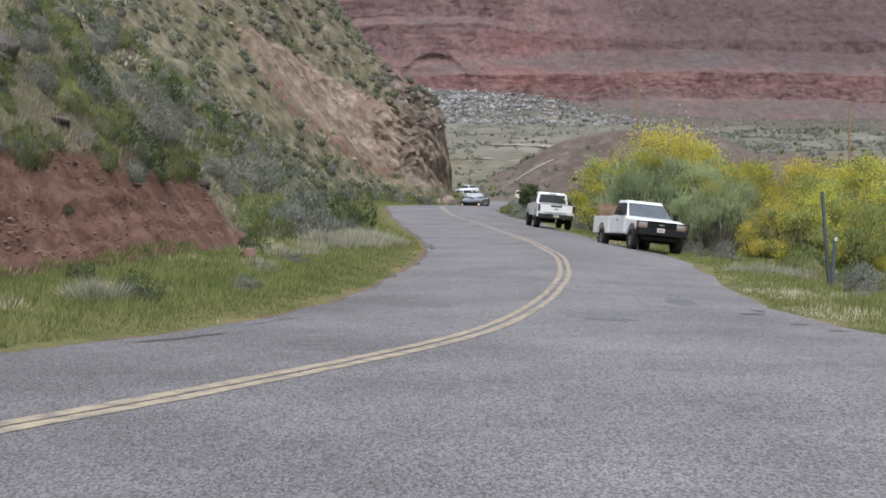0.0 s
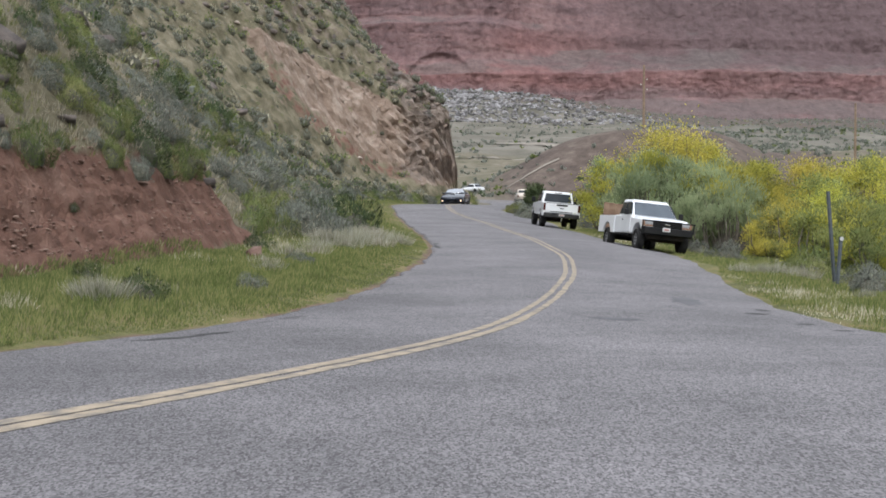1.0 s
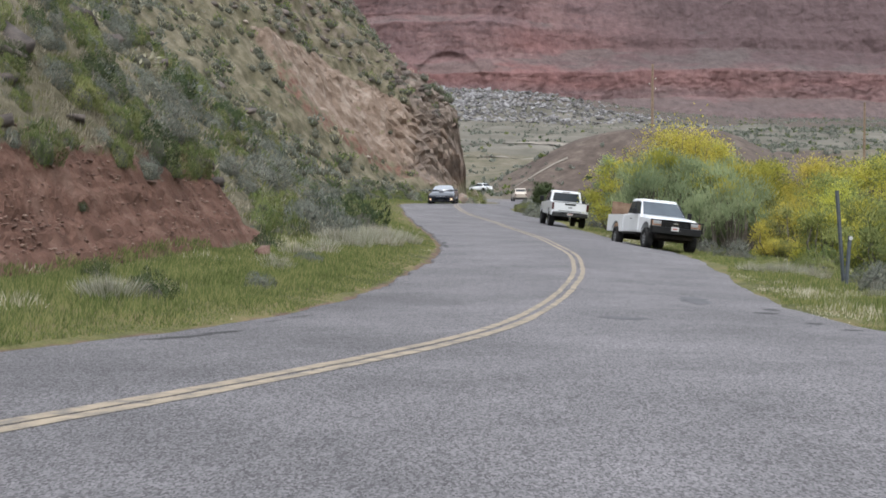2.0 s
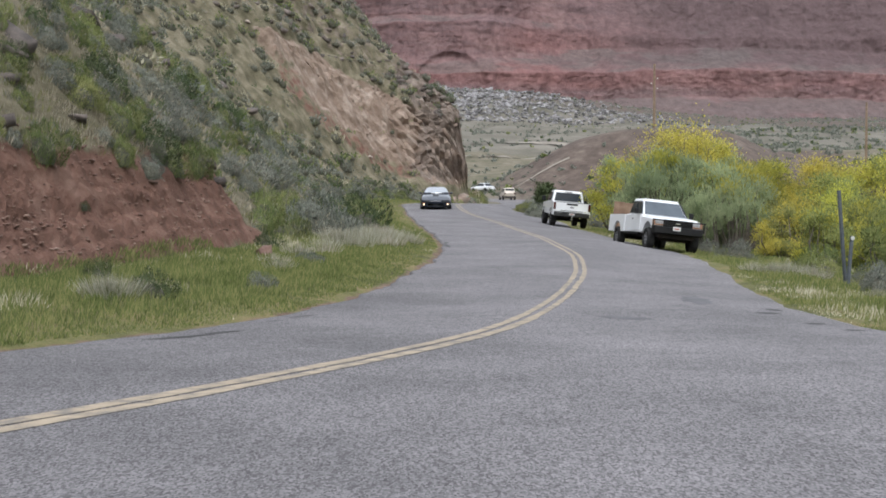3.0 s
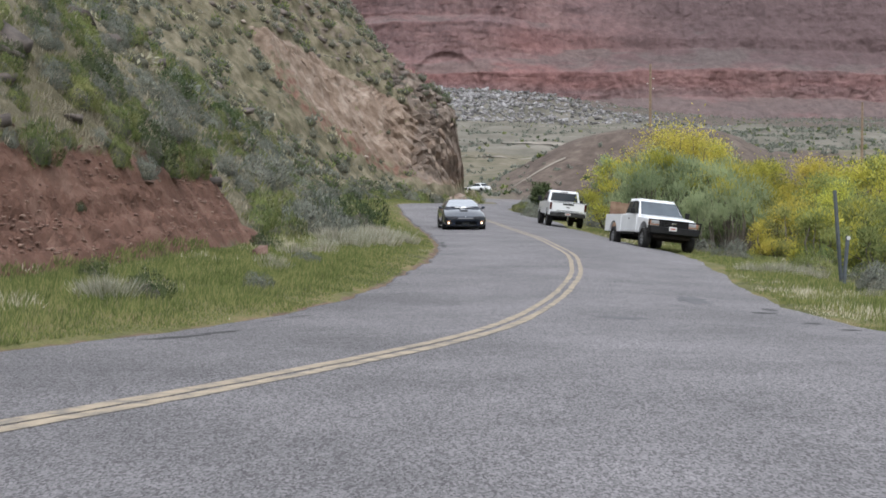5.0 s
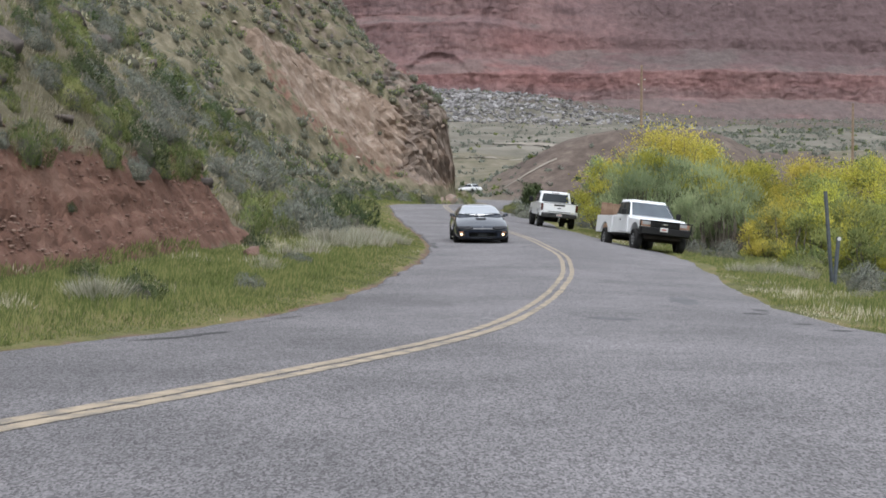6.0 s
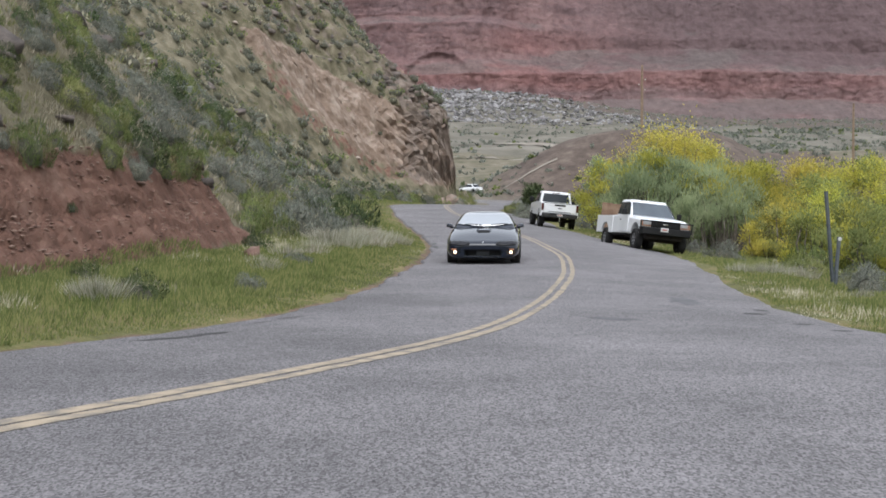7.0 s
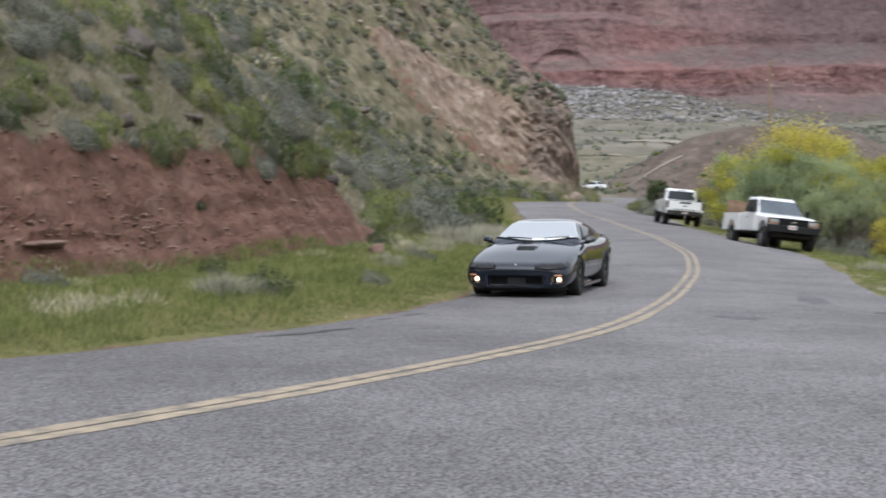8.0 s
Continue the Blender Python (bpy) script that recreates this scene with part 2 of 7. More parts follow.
def hill_z(x, y):
    x, y = np.asarray(x, float), np.asarray(y, float)
    e0 = inside_hill(x, y)
    warp = 0.9 * fbm(x / 5, y / 5, 4, 11) * smooth(-1, 3, e0) * (1 + 1.0 * smooth(90, 120, y))
    e = np.clip(e0 + warp, -3, None)
    ep = np.clip(e, 0, None)
    # near part: an eroded red bank, then the natural slope
    bank = np.interp(y, [0, 14, 20, 26, 31, 35, 37.5, 39.5, 41.5], [1.5, 1.5, 1.45, 1.5, 1.6, 1.85, 1.6, 0.7, 0.0])
    gully = 0.09 * fbm(x * 0.9, y * 0.9, 5, 14, 0.65) * (bank > 0.05)
    eb = np.clip(ep + gully * smooth(0.1, 0.8, ep) * (1 - smooth(1.6, 2.6, ep)), 0, None)
    rise = bank * np.clip(eb / 1.35, 0, 1) ** 0.8
    lay = rise / 0.34 + 1.2 * fbm(x / 3.5, y / 3.5, 3, 16)
    shelf = (np.floor(lay) + smooth(0.25, 0.8, lay - np.floor(lay)) - lay) * 0.34
    rise = rise + 0.5 * shelf * (1 - smooth(0.9, 1.2, eb)) * smooth(0.1, 0.4, rise) * (1 - smooth(1.5, 1.8, rise)) * smooth(0.05, 0.5, bank)
    near_h = rise + 0.84 * np.clip(ep - 0.7, 0, None)
    # far part: rock cut, steep to its rim, then craggy slope
    rim = 7.2 + np.clip(2.4 - x, 0, 16) * 0.42
    cut = 3.2 * smooth(-4, 1.5, x) * np.minimum(ep, 1.5) + 0.75 * np.minimum(ep, 2.5) + (1.75 + 0.55 * smooth(-6, -1, x)) * np.clip(ep - 2.5 + 2.2 * smooth(-3, 2, x), 0, None)
    over = np.clip(cut - rim, 0, None)
    far_h = np.minimum(cut, rim) + over * (0.62 + 0.35 * smooth(-7, -2, x))
    # the hill goes on rising behind the crest of the cut
    far_h = far_h + 0.17 * np.clip(y - 127, 0, 30) * smooth(1.5, 6.0, ep)
    w = smooth(82, 112, y + 0.25 * x)
    h = near_h * (1 - w) + far_h * w
    # ledges and crags
    ledge = fbm(x / 3, y / 3, 5, 21, 0.55)
    h = h + smooth(1.6, 5, ep) * (1 - w) * (0.9 * fbm(x / 6, y / 6, 3, 23) + 0.35 * np.abs(fbm(x / 1.9, y / 1.9, 3, 25)))
    h = h + smooth(0.5, 5, ep) * (0.35 * ledge * (1 - w) + 1.0 * ledge * w)
    step = h + 0.5 * fbm(x / 9, y / 9, 3, 31)
    terr = np.floor(step / 1.7) * 1.7 + 1.7 * smooth(0.55, 1.0, step / 1.7 - np.floor(step / 1.7))
    bare_face = cut_side(x, y, h) * (1 - smooth(-1, 0.5, h - cut_rim(x, y))) * (1 - smooth(-5, -2, x))
    h = h + (terr - step) * 0.55 * w * (1 - 0.9 * bare_face) * smooth(1, 4, ep) * smooth(-0.25, 0.25, fbm(x / 14, y / 14, 3, 41) + 0.1)
    base = ground_z(np.maximum(x, hill_foot(y) - 6), y)
    return base + h + np.where(e < 0, e * 0.25, 0) + 0.06 * fbm(x * 2.1, y * 2.1, 3, 51), e, h, w, rim


def cut_side(x, y, h):
    """How far (as a share) a place lies on the quarried side of the line where the rock cut meets the grown slope."""
    return smooth(-0.004, 0.004, x / np.maximum(y, 1) - cut_line(h) + 0.008 * fbm(x / 4, y / 4, 3, 191))


def cut_line(h):
    return np.interp(h, [0.5, 1.6, 3, 5.3, 6.6, 8, 10.5, 14], [0.0, -0.030, -0.055, -0.088, -0.104, -0.111, -0.1225, -0.129])


def cut_rim(x, y):
    """Height above the road at which the bare cut gives way to the grown slope above."""
    return np.interp(x, [-14.5, -12.7, -10.2, -8.7, -6.5, -4.6, -1.2, 2.4], [12.8, 12.5, 11.6, 10.7, 9.8, 8.9, 7.6, 6.6]) + 0.7 * fbm(x / 2.2, y / 2.2, 4, 193)


def grid_mesh(name, X, Y, Z, mat, keep=None, attrs=None, smooth_faces=True):
    """A sheet from 2-D arrays of places; keep: which cells stay."""
    r, c = X.shape
    co = np.stack([X, Y, Z], -1).reshape(-1, 3)
    i = np.arange(r * c).reshape(r, c)
    q = np.stack([i[:-1, :-1], i[:-1, 1:], i[1:, 1:], i[1:, :-1]], -1).reshape(-1, 4)
    if keep is not None:
        k = keep[:-1, :-1] & keep[:-1, 1:] & keep[1:, 1:] & keep[1:, :-1]
        q = q[k.reshape(-1)]
        used = np.zeros(len(co), bool)
        used[q.reshape(-1)] = True
        remap = np.cumsum(used) - 1
        co, q = co[used], remap[q]
        if attrs:
            attrs = {a: v.reshape(-1)[used] for a, v in attrs.items()}
    me = quick_mesh(name, co, q)
    me.materials.append(mat)
    me.polygons.foreach_set("use_smooth", np.full(len(q), smooth_faces))
    for a, v in (attrs or {}).items():
        me.attributes.new(a, 'FLOAT', 'POINT').data.foreach_set("value", np.asarray(v, np.float32).reshape(-1))
    return me


def quick_mesh(name, co, faces):
    """A mesh from an array of places and an array of faces with the same number of corners each."""
    me = bpy.data.meshes.new(name)
    co, faces = np.asarray(co, np.float32), np.asarray(faces, np.int32)
    k = faces.shape[1]
    me.vertices.add(len(co))
    me.vertices.foreach_set("co", co.reshape(-1))
    me.loops.add(faces.size)
    me.loops.foreach_set("vertex_index", faces.reshape(-1))
    me.polygons.add(len(faces))
    me.polygons.foreach_set("loop_start", np.arange(0, faces.size, k, dtype=np.int32))
    me.polygons.foreach_set("loop_total", np.full(len(faces), k, np.int32))
    me.update(calc_edges=True)
    me.validate()
    return me


# ---- the large structure ----
def polar(az, rad):
    A, Rr = np.meshgrid(np.radians(az), rad)
    return np.sin(A) * Rr, np.cos(A) * Rr


GRASS_SOIL = [(0.07, 0.075, 0.03), (0.13, 0.125, 0.05), (0.19, 0.15, 0.075)]
RED_DIRT = [(0.085, 0.047, 0.035), (0.155, 0.084, 0.061), (0.22, 0.132, 0.10)]
ground_mat = zoned("ground_soil", [("scrub", [(0.075, 0.078, 0.045), (0.14, 0.125, 0.088), (0.21, 0.18, 0.14)], 0.25),
                                   ("mound", [(0.06, 0.047, 0.04), (0.105, 0.082, 0.068), (0.165, 0.135, 0.11)], 0.4),
                                   ("flats", [(0.085, 0.08, 0.06), (0.14, 0.129, 0.104), (0.205, 0.188, 0.156)], 0.06),
                                   ("talus", [(0.07, 0.064, 0.05), (0.10, 0.082, 0.068), (0.135, 0.10, 0.085)], 0.2),
                                   ("dirt", [(0.085, 0.06, 0.045), (0.14, 0.098, 0.072), (0.19, 0.14, 0.105)], 1.5)], GRASS_SOIL, base_scale=0.6)


def build_ground():
    az = np.concatenate([np.linspace(-180, -26, 40)[:-1], np.linspace(-26, 26, 200), np.linspace(26, 180, 40)[1:]])
    rad = np.concatenate([np.linspace(0.5, 60, 180), np.linspace(60.5, 160, 120), np.geomspace(162, 1500, 120)])
    X, Y = polar(az, rad)
    Z = ground_z(X, Y)
    Z = np.where(Y < -20, ground_z(X, np.full_like(Y, -20)), Z)
    # an unseen rise added behind the camera, to darken reflections of the low sky
    Z = Z + 26 * smooth(28, 95, -Y + 0.25 * np.abs(X)) * (Y < 0)
    e = inside_hill(X, np.clip(Y, -40, 260))
    Z = Z - 1.2 * smooth(0.6, 3, e) * (Y < 250)
    mound = np.exp(-((X - 42) / 36) ** 4 - ((Y - 258) / 36) ** 4)
    er, el = edge_right(Y), edge_left(Y)
    scrub = smooth(95, 150, Y) * 1.0
    flats = smooth(330, 420, Y + 40 * fbm(X / 60, Y / 20, 3, 8)) * 0.75
    dirt = np.clip(0.8 - 1.9 * np.minimum(np.abs(X - el), 0.18 + np.abs(X - er)), 0, 1) * (Y < 140) + 0.75 * np.exp(-((X - 13) / 5) ** 2 - ((Y - 215) / 16) ** 2)
    me = grid_mesh("ground", X, Y, Z, ground_mat, attrs={"mound": mound * 0.95, "scrub": scrub, "flats": flats, "talus": smooth(600, 720, Y + 0.5 * X) * 0.9, "dirt": dirt})
    return tagged(new("ground", me), "open valley ground with grassy verges and scrubby flats", "ground", kind="structure")


hill_mat = zoned("hillside_soil", [("cut", [(0.145, 0.102, 0.076), (0.24, 0.18, 0.138), (0.37, 0.305, 0.252)], 0.8),
                                   ("crag", [(0.09, 0.073, 0.061), (0.18, 0.144, 0.118), (0.285, 0.235, 0.198)], 0.9),
                                   ("red", [(0.098, 0.056, 0.041), (0.162, 0.090, 0.066), (0.24, 0.15, 0.115)], 1.4)],
                 [(0.085, 0.077, 0.046), (0.15, 0.133, 0.086), (0.235, 0.205, 0.144)], base_scale=0.9, bump=0.8, dist=0.25)


def build_hillside():
    rng_hill = np.random.default_rng(31)
    az = np.linspace(-27, 3.5, 300)
    rad = np.concatenate([np.arange(11, 34, 0.12), np.arange(34, 60, 0.2), np.arange(60, 100, 0.3), np.arange(100, 142, 0.22), np.arange(142, 176, 0.5), np.arange(176, 205, 2.0)])
    X, Y = polar(az, rad)
    Z, e, h, w, rim = hill_z(X, Y)
    bank = (1 - smooth(38.5, 41, Y)) * smooth(-0.4, 0.4, e) * (1 - smooth(1.0, 1.7, e))
    side = w * cut_side(X, Y, h)
    top = cut_rim(X, Y)
    cut = side * smooth(1.0, 2.2, h) * (1 - smooth(-0.3, 0.3, h - top))
    # loose red earth along the lower left border of the cut, and at its foot
    low = cut * (1 - smooth(0.012, 0.040, X / np.maximum(Y, 1) - cut_line(h) + 0.02 * fbm(X / 5, Z / 5, 3, 197))) * (1 - smooth(9, 13, h))
    east = smooth(-5.0, -1.5, X + 0.6 * fbm(X / 2, Z / 2, 3, 199))
    crag = w * east * smooth(1.0, 2.5, h) * (0.62 + 0.25 * fbm(X / 3, Z / 3, 3, 203)) + w * 0.42 * smooth(0.0, 1.5, h - top)
    # beds of rock stand out and weather back: the faces move in and out with height
    beds = fbm(Y / 2.2 + 3, Z * 4.2, 4, 161, 0.6) + 0.5 * fbm(Y * 1.3, Z * 9, 3, 165)
    lower = 0.5 + 0.9 * (1 - smooth(0.6, 1.3, h)) * (1 - smooth(19, 24, Y))
    X = X + 0.13 * bank * lower * beds * smooth(0.1, 0.5, h)
    Z = Z + bank * smooth(0.1, 0.5, h) * (0.05 * fbm(X * 4.5, Y * 4.5, 3, 167) + 0.03 * rng_hill.normal(size=Z.shape) * 0.5)
    face = np.maximum(cut, crag) * smooth(1, 3, h) * (0.55 + 0.85 * east) * (1 - 0.75 * low)
    blocks = 0.8 * fbm(X / 4.5 + 7, Z * 0.55, 5, 171, 0.6) + 0.7 * np.round(4 * fbm((X + 0.6 * Z) / 2.2, (Z - 0.5 * X) * 0.6, 3, 175)) / 4 + 0.25 * fbm(X * 1.4, Z * 1.9, 3, 177)
    # slabs that dip towards the road, each with a sharp upper edge
    dip = (X + 0.9 * Z) / 2.1 + 0.8 * fbm(X / 6, Z / 6, 3, 178)
    blocks = 0.55 * blocks + 0.75 * (dip - np.floor(dip)) + 0.4 * (2.3 * dip - np.floor(2.3 * dip)) + 0.2 * (5.1 * dip - np.floor(5.1 * dip)) - 0.7
    X, Y = X + 0.4 * face * blocks, Y - 0.95 * face * blocks
    me = grid_mesh("hillside", X, Y, Z, hill_mat, keep=e > -2.0, smooth_faces=False,
                   attrs={"red": np.maximum(bank, 0.5 * low), "cut": 0.9 * cut * (1 - 0.5 * low), "crag": crag})
    return tagged(new("hillside", me), "steep desert hillside with red bank and pale rock cut", "hillside", kind="structure")


def build_road():
    ys = np.concatenate([np.arange(-30, 60, 0.25), np.arange(60, 259, 0.8)])
    us = np.concatenate([[0, 0.004, 0.012], np.linspace(0.03, 0.97, 26), [0.988, 0.996, 1]])
    Yg, U = np.meshgrid(ys, us, indexing="ij")
    el = edge_left(Yg) + 0.16 * fbm(Yg * 0.9, Yg * 0, 5, 61, 0.65)
    er = edge_right(Yg) + 0.2 * fbm(Yg * 0.7, Yg * 0 + 4, 5, 71)
    X = el + (er - el) * U
    Z = road_z(X, Yg) + 0.012 - 0.07 * ((U == 0) | (U == 1))
    # share of darkening: more to the left, none beyond 40 m
    darkened = 1 - smooth(-4.0, 1.5, X - 0.05 * Yg + 1.5 * fbm(X / 3, Yg / 5, 3, 215))
    me = grid_mesh("road", X, Yg, Z, asphalt_material(), attrs={"darkened": darkened * (1 - smooth(18, 40, Yg))})
    tagged(new("road", me), "grey chip-seal two-lane road with ragged edges", "road", kind="structure")
    paint = material("worn_yellow_paint", [(0.14, 0.125, 0.105), (0.255, 0.21, 0.15), (0.32, 0.262, 0.185)], scale=5.0, fine=45, rough=0.8, bump=0.3)
    ys = np.concatenate([np.arange(-30, 60, 0.2), np.arange(60, 240, 0.6)])
    spread, half = np.interp(ys, [8, 24], [0.118, 0.100]), np.interp(ys, [8, 13, 24], [0.098, 0.088, 0.054])
    for off in (-1, 1):
        c = centre_line(ys)
        dx = np.gradient(c, ys)
        nx, ny = 1 / np.sqrt(1 + dx * dx), -dx / np.sqrt(1 + dx * dx)
        rows = []
        for k in (-1, 1):
            kk = off * spread + k * half - 0.03 + 0.022 * fbm(ys * 2.3, ys * 0 + 7 * off + 3 * k, 4, 81, 0.7)
            x, y = c + nx * kk, ys + ny * kk
            rows.append((x, y, road_z(x, y) + 0.017))
        X, Y, Z = [np.stack([rows[0][i], rows[1][i]], -1) for i in range(3)]
        tagged(new("lane_marking", grid_mesh("lane_marking", X, Y, Z, paint)), "worn yellow centre stripe painted on the road", "lane marking", kind="structure")


def cliff_material():
    """Red sandstone in beds: colour by height, broken by noise, with grey-green scree on the gentle ledges."""
    # blue is raised in the rock colours to paint in distance haze
    m = material("red_sandstone", [(0.122, 0.089, 0.092), (0.168, 0.115, 0.116), (0.218, 0.157, 0.152)], scale=0.02, fine=0.35, rough=0.95, bump=0.0)
    nt = m.node_tree
    n, l = nt.nodes, nt.links
    b = n["Principled BSDF"]
    b.inputs["Specular IOR Level"].default_value = 0.1
    ramp = next(x for x in n if x.type == 'VALTORGB')
    geo = next(x for x in n if x.type == 'TEX_COORD')
    mp = n.new("ShaderNodeMapping")
    mp.inputs["Scale"].default_value = (0.014, 0.02, 0.075)
    l.new(geo.outputs["Object"], mp.inputs["Vector"])
    beds = n.new("ShaderNodeTexNoise")
    beds.inputs["Scale"].default_value, beds.inputs["Detail"].default_value = 1.0, 10
    beds.inputs["Roughness"].default_value = 0.7
    l.new(mp.outputs[0], beds.inputs["Vector"])
    br = n.new("ShaderNodeValToRGB")
    for i, (p, c) in enumerate([(0.3, (0.115, 0.080, 0.080)), (0.45, (0.155, 0.097, 0.093)), (0.55, (0.19, 0.106, 0.097)), (0.7, (0.20, 0.152, 0.142))]):
        if i > 1:
            br.color_ramp.elements.new(p)
        br.color_ramp.elements[i].position = p
        br.color_ramp.elements[i].color = (*c, 1)
    l.new(beds.outputs[0], br.inputs[0])
    mx = n.new("ShaderNodeMix")
    mx.data_type = 'RGBA'
    mx.inputs["Factor"].default_value = 0.5
    l.new(ramp.outputs[0], mx.inputs["A"])
    l.new(br.outputs[0], mx.inputs["B"])
    # the massive red bed, and the browner beds beyond it
    out = mx.outputs["Result"]
    for name, colour in (("red_bed", (0.215, 0.103, 0.093, 1)), ("brown_bed", (0.108, 0.077, 0.077, 1))):
        bed = n.new("ShaderNodeAttribute")
        bed.attribute_name = name
        lay = n.new("ShaderNodeMix")
        lay.data_type = 'RGBA'
        lay.inputs["B"].default_value = colour
        l.new(bed.outputs["Fac"], lay.inputs["Factor"])
        l.new(out, lay.inputs["A"])
        out = lay.outputs["Result"]
    at = n.new("ShaderNodeAttribute")
    at.attribute_name = "scree"
    mp2 = n.new("ShaderNodeMapping")
    mp2.inputs["Scale"].default_value = (0.05, 0.06, 0.22)
    l.new(geo.outputs["Object"], mp2.inputs["Vector"])
    tex = n.new("ShaderNodeTexNoise")
    tex.inputs["Scale"].default_value, tex.inputs["Detail"].default_value = 1.0, 10
    l.new(mp2.outputs[0], tex.inputs["Vector"])
    su = n.new("ShaderNodeMath")
    su.operation = 'ADD'
    l.new(at.outputs["Fac"], su.inputs[0])
    l.new(tex.outputs[0], su.inputs[1])
    mr = n.new("ShaderNodeMapRange")
    mr.inputs["From Min"].default_value, mr.inputs["From Max"].default_value = 0.9, 1.15
    mr.inputs["To Max"].default_value = 0.6
    l.new(su.outputs[0], mr.inputs["Value"])
    m2 = n.new("ShaderNodeMix")
    m2.data_type = 'RGBA'
    m2.inputs["B"].default_value = (0.122, 0.106, 0.099, 1)
    l.new(mr.outputs[0], m2.inputs["Factor"])
    l.new(out, m2.inputs["A"])
    # broken blocks and stains at a finer scale
    fine = n.new("ShaderNodeTexNoise")
    fine.inputs["Scale"].default_value, fine.inputs["Detail"].default_value, fine.inputs["Roughness"].default_value = 0.16, 12, 0.75
    l.new(geo.outputs["Object"], fine.inputs["Vector"])
    fr = n.new("ShaderNodeMapRange")
    fr.inputs["From Min"].default_value, fr.inputs["From Max"].default_value = 0.3, 0.7
    fr.inputs["To Min"].default_value, fr.inputs["To Max"].default_value = 0.7, 1.4
    l.new(fine.outputs[0], fr.inputs["Value"])
    hs = n.new("ShaderNodeHueSaturation")
    l.new(m2.outputs["Result"], hs.inputs["Color"])
    l.new(fr.outputs[0], hs.inputs["Value"])
    l.new(hs.outputs[0], b.inputs["Base Color"])
    bp = n.new("ShaderNodeBump")
    bp.inputs["Strength"].default_value, bp.inputs["Distance"].default_value = 0.6, 4.0
    l.new(beds.outputs[0], bp.inputs["Height"])
    chips = n.new("ShaderNodeBump")
    chips.inputs["Strength"].default_value, chips.inputs["Distance"].default_value = 0.8, 3.0
    l.new(fine.outputs[0], chips.inputs["Height"])
    l.new(bp.outputs[0], chips.inputs["Normal"])
    l.new(chips.outputs[0], b.inputs["Normal"])
    return m


def build_cliff():
    """The far canyon wall: beds, buttresses, ledges and a shallow arched alcove, 900 m and more away."""
    xs = np.concatenate([np.linspace(-500, -60, 60)[:-1], np.linspace(-50, 350, 560), np.linspace(360, 800, 60)[1:]])
    zs = np.concatenate([np.linspace(30, 156, 270)])
    X, Zg = np.meshgrid(xs, zs)
    # profile: scree slopes and steep bands in turn
    prof = np.interp(Zg + 5 * fbm(X / 70, Zg / 60, 4, 91), [20, 44, 68, 84, 96, 100, 118, 124, 140, 150, 176, 190, 330], [-60, 0, 24, 27, 42, 44, 48, 60, 64, 78, 88, 110, 190])
    talus = np.interp(Zg + 4 * fbm(X / 50, Zg / 40, 4, 93), [20, 44, 68, 86, 104, 112, 126, 132, 146, 156, 180, 330], [-90, 0, 46, 50, 82, 86, 100, 104, 116, 120, 140, 220])
    side = smooth(28, 100, X)
    prof = prof * (1 - side) + talus * side
    butt = 16 * np.abs(fbm(X / 60, Zg / 160, 4, 95)) + 4.5 * fbm(X / 16, Zg / 50, 4, 97) + 1.5 * fbm(X / 5, Zg / 10, 3, 99) + 1.5 * np.round(3 * fbm(X / 12, Zg / 16, 3, 106)) / 3
    beds = 0.9 * fbm(X / 45, Zg / 5, 4, 101) + 2.2 * np.abs(fbm(X / 7, Zg / 45, 3, 107)) * smooth(84, 100, Zg) + 0.6 * fbm(X / 3.5, Zg / 1.8, 3, 109)
    Y = 900 + prof + butt + beds + 0.00025 * (X - 100) ** 2
    # alcove
    ax, az_, aw, ah = 4.5, 74.0, 25.0, 25.0
    u = np.sqrt(((X - ax) / aw) ** 2 + (np.clip(Zg - az_, 0, None) / ah) ** 2)
    Y = Y + 4.5 * (1 - smooth(0.84, 1.0, u + 0.035 * fbm(X / 14, Zg / 14, 3, 103))) * (Zg > az_ - 4) * smooth(-4, 10, Zg - az_ + 6)
    gz = np.gradient(prof, axis=0) / np.gradient(Zg, axis=0)
    scree = 0.5 * smooth(0.8, 1.6, gz) + 0.05 + 0.45 * fbm(X / 45, Zg / 14, 4, 105)
    wave = Zg + 3.5 * fbm(X / 50, Zg / 30, 4, 207)
    red_bed = smooth(73, 79, wave) * (1 - smooth(86, 94, wave)) * (0.55 - 0.2 * smooth(60, 240, X)) * (0.8 + 0.5 * fbm(X / 22, Zg / 5, 3, 209))
    red_bed = np.maximum(red_bed, 0.45 * smooth(96, 104, wave) * (1 - smooth(112, 120, wave)) * smooth(20, 60, X))
    brown_bed = 0.95 * smooth(50, 180, X + 30 * fbm(X / 40, Zg / 12, 3, 211)) * smooth(84, 96, wave)
    scree = scree + 0.28 * (1 - smooth(64, 74, wave)) * smooth(-10, 60, X) + 0.3 * fbm(X / 18, Zg / 6, 3, 213)
    me = grid_mesh("red_cliff", X, Y, Zg, cliff_material(), attrs={"scree": scree, "red_bed": np.clip(red_bed, 0, 1), "brown_bed": brown_bed})
    tagged(new("red_cliff", me), "far red sandstone canyon wall with strata and alcove", "cliff", kind="structure")


